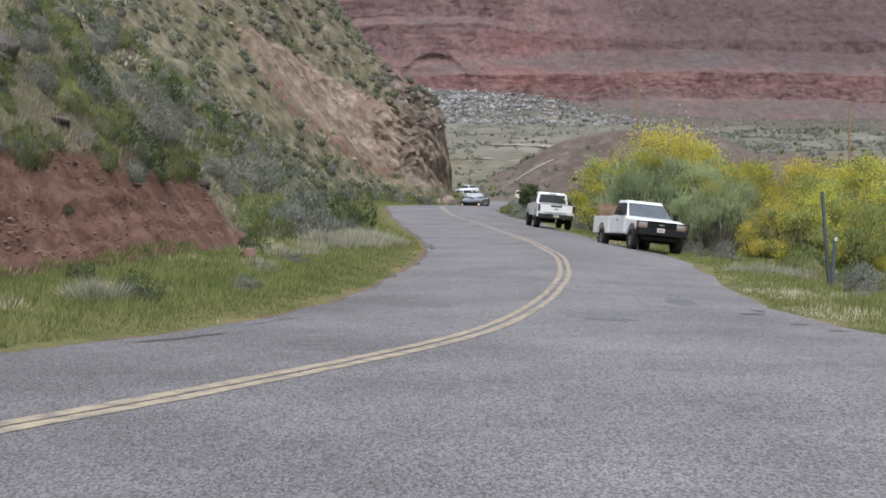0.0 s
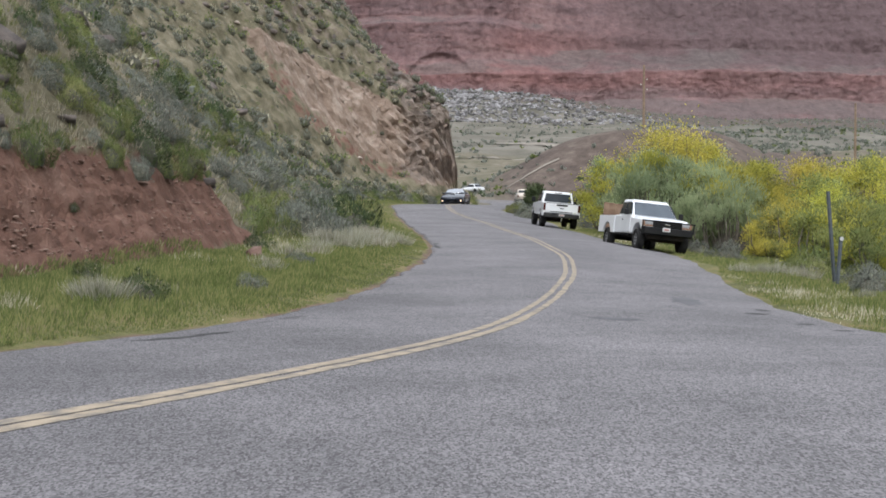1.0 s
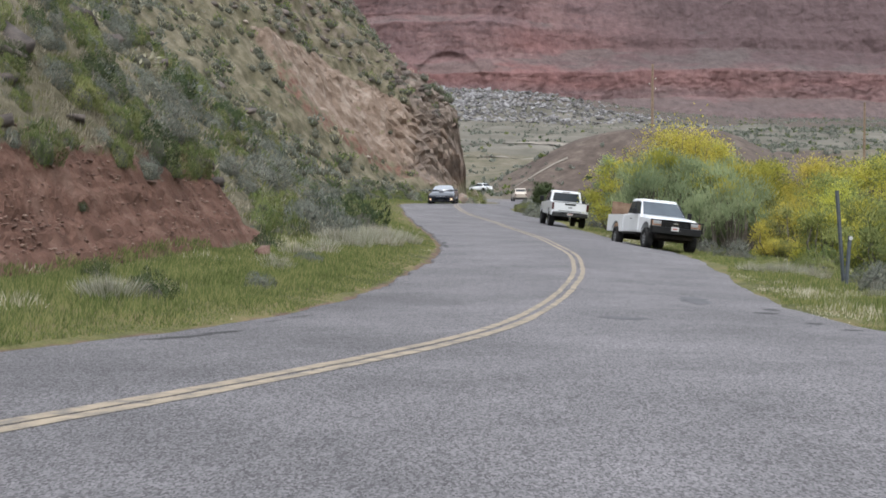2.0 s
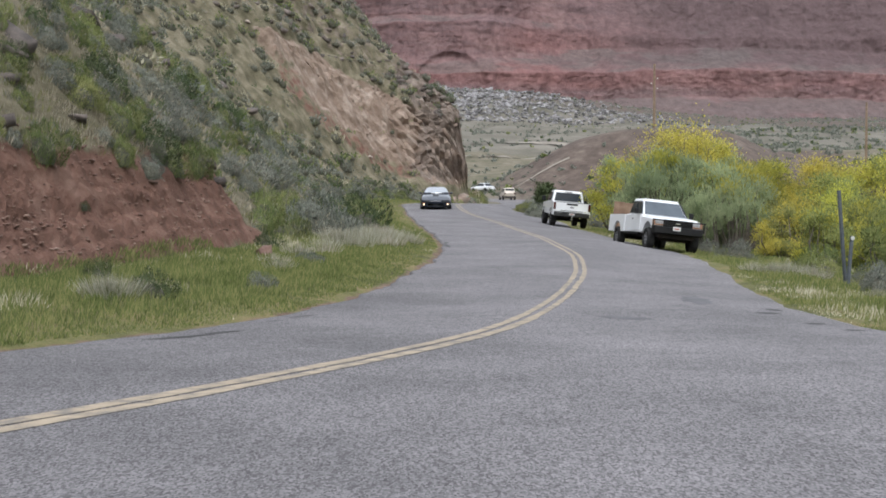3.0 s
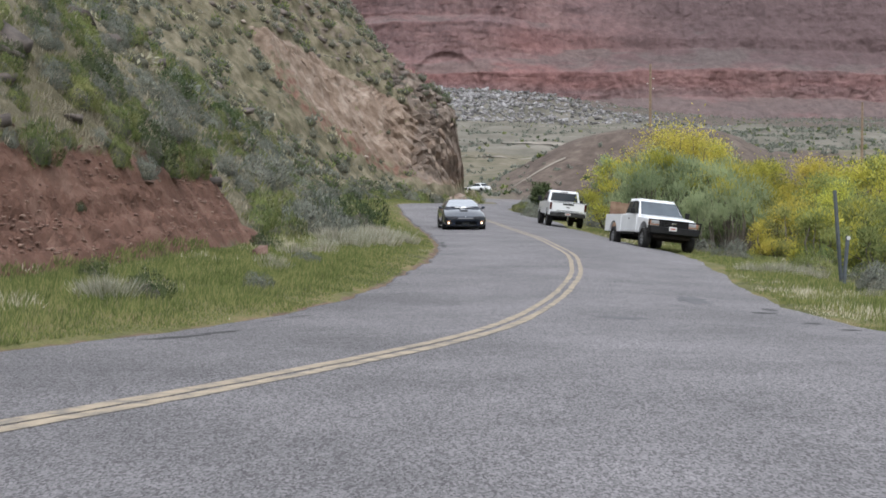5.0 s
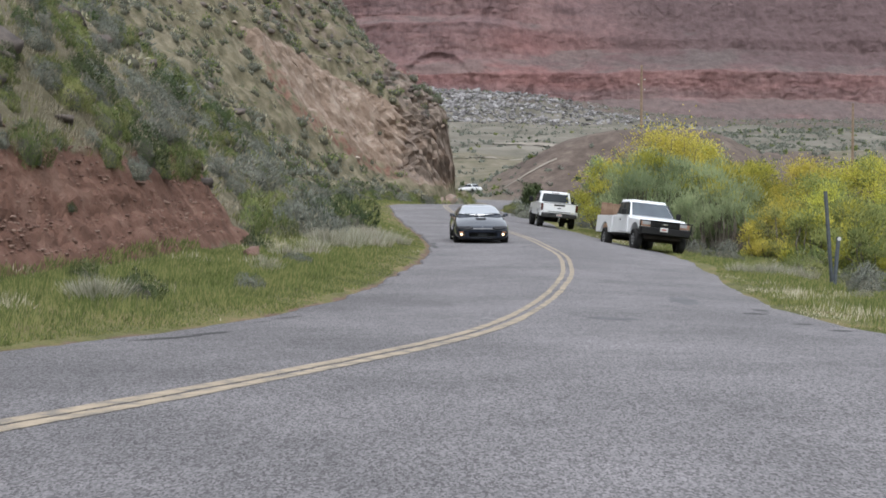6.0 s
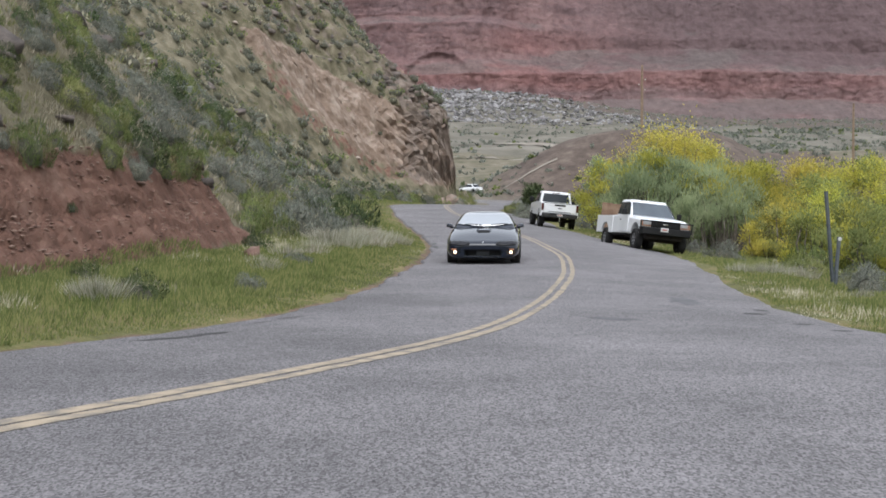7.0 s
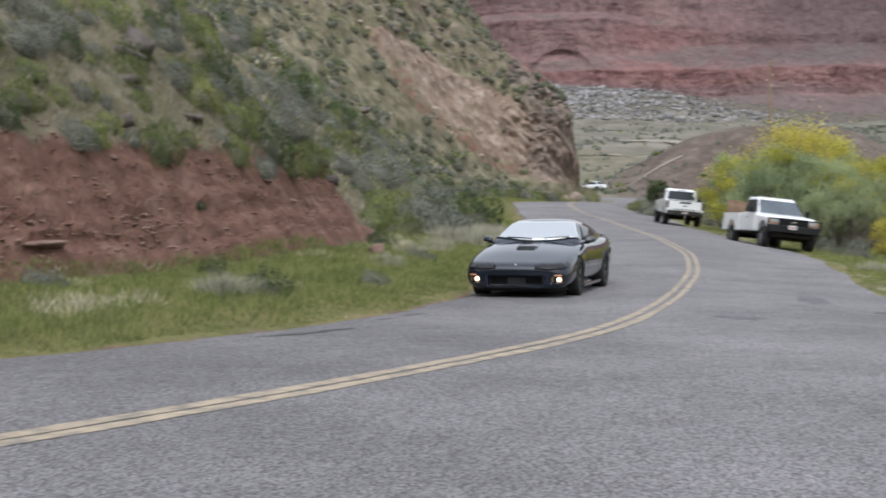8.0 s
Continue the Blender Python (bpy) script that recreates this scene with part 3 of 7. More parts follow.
def build_tracks():
    """Pale dirt tracks that cross the far flats."""
    sand = material("pale_track_sand", [(0.17, 0.147, 0.118), (0.245, 0.217, 0.178)], scale=0.2, fine=2, rough=0.95, bump=0.2)
    for x0, y0, x1, y1, wide in ((2, 436, 40, 412, 5), (4, 372, 30, 384, 2.2), (14, 300, 40, 330, 1.6), (12.2, 248, 21.6, 252, 0.7)):
        t = np.linspace(0, 1, 60)
        x, y = x0 + (x1 - x0) * t, y0 + (y1 - y0) * t + (3 if y0 > 290 else 0.6) * fbm(t * 4, t * 0 + x0, 3, 181)
        X, Y = np.stack([x, x], -1), np.stack([y - wide / 2, y + wide / 2], -1)
        tagged(new("dirt_track", grid_mesh("dirt_track", X, Y, ground_z(X, Y) + (0.35 if y0 > 300 else 0.12), sand)), "pale dirt track across the far flats", "track", kind="structure")


build_ground()
build_tracks()
build_hillside()
build_road()
build_cliff()


# ---- plants and stones ----
SAGE = leafy("sagebrush_leaf", [(0.125, 0.135, 0.108), (0.19, 0.20, 0.165), (0.265, 0.27, 0.225)], rand=0.4)
BROOM = leafy("rabbitbrush_stem", [(0.098, 0.125, 0.036), (0.165, 0.19, 0.062), (0.255, 0.25, 0.10)], rand=0.4)
DEEP = leafy("dark_shrub_leaf", [(0.045, 0.062, 0.027), (0.078, 0.10, 0.042), (0.125, 0.15, 0.066)], rand=0.4)
STRAW = leafy("dry_grass_blade", [(0.25, 0.225, 0.15), (0.34, 0.305, 0.215), (0.45, 0.41, 0.31)])
PLUME = leafy("feathery_grass_plume", [(0.29, 0.265, 0.195), (0.39, 0.365, 0.285), (0.54, 0.51, 0.43)], through_light=0.6)
GREEN = leafy("verge_grass_blade", [(0.07, 0.088, 0.022), (0.117, 0.138, 0.036), (0.19, 0.185, 0.07)])
WILLOW = leafy("willow_leaf", [(0.26, 0.305, 0.16), (0.35, 0.395, 0.21), (0.43, 0.46, 0.26)], rand=0.15, through_light=0.6)
GOLD = leafy("autumn_cottonwood_leaf", [(0.31, 0.29, 0.06), (0.43, 0.385, 0.07), (0.53, 0.455, 0.09)], rand=0.3, through_light=0.5)
OLIVE = leafy("olive_tree_leaf", [(0.165, 0.185, 0.058), (0.235, 0.25, 0.086), (0.325, 0.325, 0.11)], rand=0.45, through_light=0.5)
# twig colour with the shade inside a bush painted in
SHADE_TWIG = material("shaded_twig_inside", [(0.045, 0.046, 0.03), (0.085, 0.08, 0.052)], scale=12, fine=60, bump=0.8, dist=0.03)
BARK = material("grey_bark", [(0.09, 0.075, 0.06), (0.17, 0.145, 0.12)], scale=6, fine=40, bump=0.6)
STONE = material("weathered_sandstone", [(0.05, 0.04, 0.035), (0.095, 0.077, 0.066), (0.17, 0.14, 0.12)], scale=1.2, fine=14, bump=0.8, dist=0.05, rand=0.25)
CUT_STONE = material("tan_cut_rock", [(0.17, 0.122, 0.092), (0.26, 0.197, 0.153), (0.36, 0.30, 0.25)], scale=0.8, fine=12, bump=0.8, dist=0.05, rand=0.3)
RED_STONE = material("red_sandstone_block", [(0.115, 0.066, 0.049), (0.175, 0.106, 0.08), (0.265, 0.182, 0.142)], scale=1.6, fine=18, bump=0.8, dist=0.04, rand=0.3)
PALE_STONE = material("pale_boulder_rock", [(0.10, 0.094, 0.092), (0.165, 0.156, 0.154), (0.29, 0.28, 0.277)], scale=0.12, fine=1.5, bump=0.8, dist=0.4, rand=0.5)
rng = np.random.default_rng(7)


def unit(v):
    return v / np.maximum(np.linalg.norm(v, axis=-1, keepdims=True), 1e-6)


def blades(pos, way, length, width):
    """Quads that start at pos and run along way: narrow at both ends, widest in the middle."""
    way = unit(way)
    side = unit(np.cross(way, rng.normal(size=way.shape)))
    L, W = np.broadcast_to(np.asarray(length)[..., None], (len(pos), 1)), np.broadcast_to(np.asarray(width)[..., None], (len(pos), 1))
    a, d = pos, pos + way * L
    mid = pos + way * L * 0.5
    co = np.stack([a, mid + side * W / 2, d, mid - side * W / 2], 1).reshape(-1, 3)
    return co, np.arange(len(co)).reshape(-1, 4)


def dome(n, rx, h, leaf, width, upright=0.3, hollow=0.4, skirt=0.03):
    """The leaves of one rounded bush, lumpy, standing on the origin."""
    th = rng.uniform(0, 2 * np.pi, n)
    sp = rng.uniform(skirt, 1, n)
    cp = np.sqrt(1 - sp * sp)
    ph = rng.uniform(0, 6, 6)
    lump = 1 + 0.17 * np.sin(3 * th + ph[0] + 2 * sp) + 0.13 * np.sin(5 * th + ph[1] - 5 * sp) + 0.11 * np.sin(8 * sp + ph[2] + th)
    way = np.stack([np.cos(th) * cp, np.sin(th) * cp, sp], -1)
    r = (hollow + (1 - hollow) * rng.uniform(0, 1, n) ** 0.6) * lump
    pos = way * r[:, None] * np.array([rx, rx, h])
    grow = way * (1 - upright) + np.array([0, 0, upright]) + rng.normal(0, 0.33, (n, 3))
    return blades(pos - unit(grow) * leaf * 0.5, grow, leaf * rng.uniform(0.6, 1.3, n), width * rng.uniform(0.7, 1.3, n))


def tuft(n, spread, h, lean=0.45, width=0.012):
    """A tussock of thin blades that fan out from the base."""
    th = rng.uniform(0, 2 * np.pi, n)
    q = rng.uniform(0, 1, n)
    way = np.stack([np.cos(th) * q * lean, np.sin(th) * q * lean, np.ones(n)], -1) + rng.normal(0, 0.08, (n, 3))
    pos = np.stack([np.cos(th) * q * spread, np.sin(th) * q * spread, np.zeros(n) - 0.02], -1)
    return blades(pos, way, h * rng.uniform(0.55, 1.15, n), width * rng.uniform(0.7, 1.4, n))


def merged(name, parts, mats, round_to=None):
    """One mesh from several (places, quads, material number); round_to gives a centre and radii, or a direction, that the leaves' shading follows."""
    co, fa, mi, at = [], [], [], 0
    for c, f, m in parts:
        co.append(c), fa.append(f + at), mi.append(np.full(len(f), m))
        at += len(c)
    co, fa = np.concatenate(co), np.concatenate(fa)
    if round_to is not None:
        nor, face_way = round_to(co)
        fn = np.cross(co[fa[:, 2]] - co[fa[:, 0]], co[fa[:, 3]] - co[fa[:, 1]])
        back = np.sum(fn * face_way[fa[:, 0]], -1) < 0
        fa[back] = fa[back][:, ::-1]
    me = quick_mesh(name, co, fa)
    for m in mats:
        me.materials.append(m)
    me.polygons.foreach_set("material_index", np.concatenate(mi).astype(np.int32))
    if round_to is not None:
        me.polygons.foreach_set("use_smooth", np.ones(len(fa), bool))
        me.normals_split_custom_set_from_vertices(nor.astype(np.float32))
    return me


def rounded(centre, radii, up=0.35):
    """Leaves shaded as one rounded mass."""
    def give(co):
        n = unit((co - centre) / np.asarray(radii)) + np.array([0, 0, up])
        return unit(n), n
    return give


def meadow(co):
    """Grass shaded as one soft sheet."""
    n = np.tile(np.array([0.05, -0.35, 0.93]), (len(co), 1))
    return n, np.tile(np.array([0.1, -1.0, 0.3]), (len(co), 1))


def twig_stems(n, rx, h):
    th = rng.uniform(0, 2 * np.pi, n)
    q = rng.uniform(0.2, 0.8, n)
    way = np.stack([np.cos(th) * q * rx, np.sin(th) * q * rx, h * np.sqrt(1 - q * q) * 0.9], -1)
    return blades(np.zeros((n, 3)) - [0, 0, 0.05], way, np.linalg.norm(way, axis=1), np.full(n, 0.03))


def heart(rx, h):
    """The dense twiggy inside of a bush, coloured shade-dark: a rough dome of quads."""
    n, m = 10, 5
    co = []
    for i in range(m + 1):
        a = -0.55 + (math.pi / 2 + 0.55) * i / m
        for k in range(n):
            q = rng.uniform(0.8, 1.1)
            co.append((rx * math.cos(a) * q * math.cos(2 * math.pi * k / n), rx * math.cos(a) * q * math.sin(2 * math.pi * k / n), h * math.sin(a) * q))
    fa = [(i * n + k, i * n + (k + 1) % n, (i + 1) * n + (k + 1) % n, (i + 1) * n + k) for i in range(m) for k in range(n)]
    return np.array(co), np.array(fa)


def bush_kinds():
    kinds = []
    for label, cat, main, specs in (
            ("rounded grey-green sagebrush on the hillside", "sagebrush", SAGE, [(4600, 0.55, 0.72, 0.075, 0.015, 0.55), (4600, 0.65, 0.6, 0.075, 0.015, 0.5)]),
            ("bushy yellow-green rabbitbrush on the hillside", "rabbitbrush", BROOM, [(4200, 0.5, 0.72, 0.12, 0.011, 0.75), (4200, 0.6, 0.6, 0.12, 0.011, 0.7)]),
            ("dark green desert shrub on the hillside", "shrub", DEEP, [(4600, 0.55, 0.72, 0.075, 0.015, 0.45)])):
        for n, rx, h, leaf, wid, up in specs:
            c, f = dome(n, rx, h, leaf, wid, up, 0.8, -0.35)
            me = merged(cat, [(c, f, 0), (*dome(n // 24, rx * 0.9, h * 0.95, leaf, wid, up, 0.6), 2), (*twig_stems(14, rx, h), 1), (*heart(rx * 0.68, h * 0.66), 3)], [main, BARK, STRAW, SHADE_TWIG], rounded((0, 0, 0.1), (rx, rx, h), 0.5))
            kinds.append((me, label, cat))
    return kinds


KINDS = bush_kinds()
straw_tufts = [merged("bunch_grass", [(*tuft(420, 0.36, 0.42, 0.8, 0.008), 0), (*tuft(160, 0.36, 0.28, 0.8, 0.009), 1)], [PLUME, GREEN]) for _ in range(2)]


def hill_spots(n, y0, y1, a0, a1, crowd):
    """Random places on the hill, as x, y, z, inside, cut weight; crowd thins them by noise."""
    az = np.radians(rng.uniform(a0, a1, n))
    rad = np.sqrt(rng.uniform(y0 ** 2, y1 ** 2, n))
    x, y = np.sin(az) * rad, np.cos(az) * rad
    z, e, h, w, rim = hill_z(x, y)
    bare = ((y < 40) & (e < 1.3)) | ((w * cut_side(x, y, h) > 0.45) & (h < cut_rim(x, y)) & (h > 1.0) & (rng.uniform(size=n) < 0.94))
    ok = (e > 0.1) & ~bare & (fbm(x / 3, y / 3, 3, 111) + crowd > rng.uniform(-0.5, 0.5, n))
    return x[ok], y[ok], z[ok], e[ok], w[ok]


def put_bush(kind, x, y, z, size, turn, squash=1.0):
    me, label, cat = KINDS[kind]
    ob = new(cat, me)
    ob.matrix_world = pose(x, y, z - (0.04 if y > 62 or x > 0 else 0.15 * size), 0, 0, turn) @ Matrix.Diagonal((size, size, size * squash, 1))
    return tagged(ob, label, cat, group=cat + " on the hillside")


def on_hill(x, y):
    return float(hill_z(np.array([x]), np.array([y]))[0][0])


def on_ground(x, y):
    return float(ground_z(np.array([x]), np.array([y]))[0])


def land(x, y):
    return max(on_hill(x, y), on_ground(x, y)) if x < hill_foot(y) + 1.5 else on_ground(x, y)


RIM_BUSHES = (
    (2, -7.15, 26.15, 0.66, 1.0), (2, -7.06, 27.8, 0.31, 1.0), (3, -6.95, 31.4, 0.79, 1.0), (3, -7.57, 30.4, 0.77, 0.9), (4, -11.18, 61.25, 1.5, 0.8), (1, -6.92, 36.5, 1.0, 1.0),
    (2, -6.57, 29.85, 0.54, 1.0), (4, -6.42, 32.55, 0.8, 1.0), (3, -6.33, 33.9, 0.81, 1.0), (2, -6.12, 36.35, 0.66, 1.2), (0, -6.3, 31.3, 0.53, 0.8), (0, -9.6, 61.15, 0.94, 0.9),
    (3, -8.82, 62.75, 0.61, 1.0), (2, -7.23, 46.6, 0.42, 1.0), (1, -6.78, 53.95, 1.5, 0.9), (4, -8.09, 34.25, 0.72, 1.0), (0, -7.93, 30.05, 0.59, 0.9), (4, -8.44, 28.8, 0.5, 1.0),
    (2, -9.02, 35.75, 0.63, 0.9), (3, -5.38, 48.45, 1.12, 1.1), (0, -6.34, 47.3, 0.73, 1.0), (4, -6.51, 26.65, 0.15, 1.0), (0, -6.85, 29.55, 0.31, 1.0), (0, -7.42, 25.3, 0.27, 1.0), (1, -6.9, 46.15, 0.65, 1.0))


def plant_hill():
    # the bushes that stand out along the rim of the red bank and on the slope above: kind, x, y, size, flatness
    taken = []
    for kind, x, y, size, flat in RIM_BUSHES:
        put_bush(kind, x, y, on_hill(x, y) + 0.08 * size, size * 1.2, 113 * x, flat)
        taken.append((x, y, 0.62 * size))
    taken += [(-3.75, 45, 1.1), (-2.75, 51, 1.1), (-4.5, 41.5, 0.8), (-4.6, 47, 0.9), (-3.6, 40, 0.6)]
    x, y, z, e, w = hill_spots(9000, 16, 88, -26, -2.5, 0.45)
    placed = 0
    for i in range(len(x)):
        if placed >= 380:
            break
        size = rng.uniform(0.35, 1.0) * (0.75 + 0.011 * y[i])
        near = 0.55 * size + 0.1 + 0.005 * y[i]
        if (38 < y[i] < 57 and x[i] > -7.5 and i % 4) or any((x[i] - a) ** 2 + (y[i] - b) ** 2 < (r + near) ** 2 for a, b, r in taken):
            continue
        taken.append((x[i], y[i], 0.5 * size))
        kind = int(rng.choice([0, 1, 2, 3, 4], p=[0.24, 0.2, 0.22, 0.2, 0.14]))
        put_bush(kind, x[i], y[i], z[i], size, rng.uniform(0, 360), rng.uniform(0.75, 1.1))
        placed += 1
    # closer bushes over the rim of the red bank
    x, y, z, e, w = hill_spots(2600, 16, 42, -27, -8.5, 0.5)
    placed = 0
    for i in range(len(x)):
        size = rng.uniform(0.3, 0.85)
        if placed >= 120:
            break
        if e[i] > 9 or any((x[i] - a) ** 2 + (y[i] - b) ** 2 < (0.8 * r + 0.45 * size) ** 2 for a, b, r in taken):
            continue
        taken.append((x[i], y[i], 0.5 * size))
        put_bush(int(rng.choice([0, 1, 2, 3, 4], p=[0.14, 0.12, 0.3, 0.28, 0.16])), x[i], y[i], z[i] + 0.05 * size, size, rng.uniform(0, 360), rng.uniform(0.75, 1.05))
        placed += 1
    # scrub beyond
    x, y, z, e, w = hill_spots(15000, 62, 172, -20, 3, 0.3)
    protos = [dome(44, 0.6, 0.5, 0.22, 0.08, 0.4, 0.7, -0.1) for _ in range(8)] + [dome(44, 0.45, 0.6, 0.26, 0.06, 0.7, 0.7, -0.1) for _ in range(8)]
    hearts = [heart(0.34, 0.34) for _ in range(6)]
    patch = fbm(x / 7, y / 7, 3, 217)
    parts = []
    for i in range(len(x)):
        g = int(rng.choice([0, 1, 2, 3], p=[0.42, 0.2, 0.24, 0.14]))
        c, f = protos[int(rng.integers(16))]
        s = (0.25 + 0.95 * rng.uniform(0, 1) ** 2.4) * (1.0 + 0.4 * patch[i])
        wide = s * rng.uniform(0.8, 1.5)
        parts.append((c * [wide, s, s] + [x[i], y[i], z[i] - 0.05], f, g))
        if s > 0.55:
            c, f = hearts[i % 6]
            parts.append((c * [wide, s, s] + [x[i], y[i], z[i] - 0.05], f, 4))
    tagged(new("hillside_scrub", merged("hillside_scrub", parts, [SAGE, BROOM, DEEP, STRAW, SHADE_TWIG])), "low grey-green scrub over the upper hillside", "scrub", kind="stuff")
    # bunch grass between the bushes: low tufts of fine blades, green and dry in patches
    x, y, z, e, w = (np.concatenate(p) for p in zip(hill_spots(20000, 14, 92, -26, -2.5, 0.35), hill_spots(6500, 14, 42, -27, -8, 0.5)))
    protos = [tuft(13, 0.15, 0.19, 1.1, 0.013) for _ in range(12)] + [tuft(11, 0.22, 0.21, 0.9, 0.026) for _ in range(12)]
    tone = fbm(x / 2.5, y / 2.5, 3, 151) + rng.uniform(-0.45, 0.45, len(x))
    parts = []
    for i in range(len(x)):
        c, f = protos[i % 12 + (12 if y[i] > 36 else 0)]
        s = rng.uniform(0.5, 1.3) * (0.85 + y[i] / 160)
        g = 0 if tone[i] > -0.03 else 1 if tone[i] > -0.3 else 2
        parts.append((c * s + [x[i], y[i], z[i] - 0.02], f, g))
    tagged(new("hillside_grass", merged("hillside_grass", parts, [STRAW, BROOM, SAGE])), "dry and green bunch grass over the slope", "grass", kind="stuff")


def plant_foot():
    """Taller grass where the red bank meets the verge."""
    g = np.random.default_rng(53)
    n = 26000
    y = g.uniform(12, 33, n)
    x = hill_foot(y) + g.uniform(-0.12, 0.6, n)
    ok = fbm(x * 1.1, y * 1.1, 3, 197) + 0.25 > g.uniform(-0.4, 0.4, n)
    x, y = x[ok], y[ok]
    z, e = hill_z(x, y)[:2]
    z = np.maximum(z, ground_z(x, y)) * (e > 0) + ground_z(x, y) * (e <= 0)
    way = np.array([0.15, -0.1, 1.0]) + g.normal(0, 0.3, (len(x), 3))
    tall = g.uniform(0.07, 0.24, len(x)) * (0.75 + 0.5 * np.clip(fbm(x * 0.8, y * 0.8, 3, 199), -0.5, 1))
    c, f = blades(np.stack([x, y, z - 0.02], -1), way, tall, 0.009 * (0.7 + y / 28))
    me = merged("bank_foot_grass", [(c, f, 0)], [GREEN, STRAW], meadow)
    me.polygons.foreach_set("material_index", (fbm(x * 0.9, y * 0.6, 3, 201) + g.uniform(-0.3, 0.3, len(x)) > 0.6).astype(np.int32))
    tagged(new("bank_foot_grass", me), "green and dry grass at the foot of the red bank", "grass", kind="stuff")


def plant_verges():
    """Grass along both edges of the road."""
    def strip(n, y0, y1, left, deep):
        y = y0 + (y1 - y0) * rng.uniform(0, 1, n) ** 1.3
        d = rng.uniform(0, 1, n) ** 1.15 * deep
        if left:
            x = edge_left(y) - 0.19 - 0.4 * np.clip(fbm(y * 0.8, y * 0 + 9, 3, 79) + 0.1, 0, 1) - d
            ok = x > hill_foot(y) + 0.15
        else:
            x = edge_right(y) + 0.12 + d + 0.5 * np.clip(fbm(y * 0.5, y * 0, 3, 77), 0, 1)
            ok = np.ones(n, bool)
        patch = fbm(x * 0.9, y * 0.5, 4, 121)
        edge = smooth(0.0, 0.7, d)
        ok &= (patch + 0.35 + 0.6 * edge > rng.uniform(-0.25, 0.5, n)) & (np.abs(x) < 0.42 * y + 4)
        x, y, patch, d = x[ok], y[ok], patch[ok], d[ok]
        z = ground_z(x, y)
        if left:
            hz, e = hill_z(x, y)[:2]
            z = np.where(e > -1.9, np.maximum(z, hz), z)
        h = (0.06 + 0.11 * smooth(0.1, 1.2, d) + 0.09 * np.clip(patch, -0.4, 1)) * rng.uniform(0.5, 1.25, len(x))
        way = np.array([0.1, 0, 1.0]) + rng.normal(0, 0.32, (len(x), 3))
        c, f = blades(np.stack([x, y, z - 0.02], -1), way, np.clip(h, 0.05, None), 0.009 * (0.7 + y / 28))
        dry = (fbm(x * 0.7, y * 0.4, 3, 131) + (0.30 * smooth(1.0, 2.6, d) + 0.22 * (1 - smooth(0, 0.45, d)) if left else 0.32) > 0.68 + rng.uniform(-0.18, 0.3, len(x)))
        return c, f, dry.astype(int)
    for left, rows in ((True, [(75000, 11, 34, 6.0), (32000, 34, 60, 5.0), (16000, 60, 118, 6)]), (False, [(26000, 14, 40, 6), (34000, 26, 62, 6.5), (20000, 60, 130, 6)])):
        parts, mi = [], []
        for n, y0, y1, deep in rows:
            c, f, dry = strip(n, y0, y1, left, deep)
            parts.append((c, f, 0))
            mi.append(dry)
        me = merged("verge_grass", parts, [GREEN, STRAW], meadow)
        me.polygons.foreach_set("material_index", np.concatenate(mi).astype(np.int32))
        tagged(new("verge_grass", me), "green and straw-coloured grass along the road edge", "grass", kind="stuff")


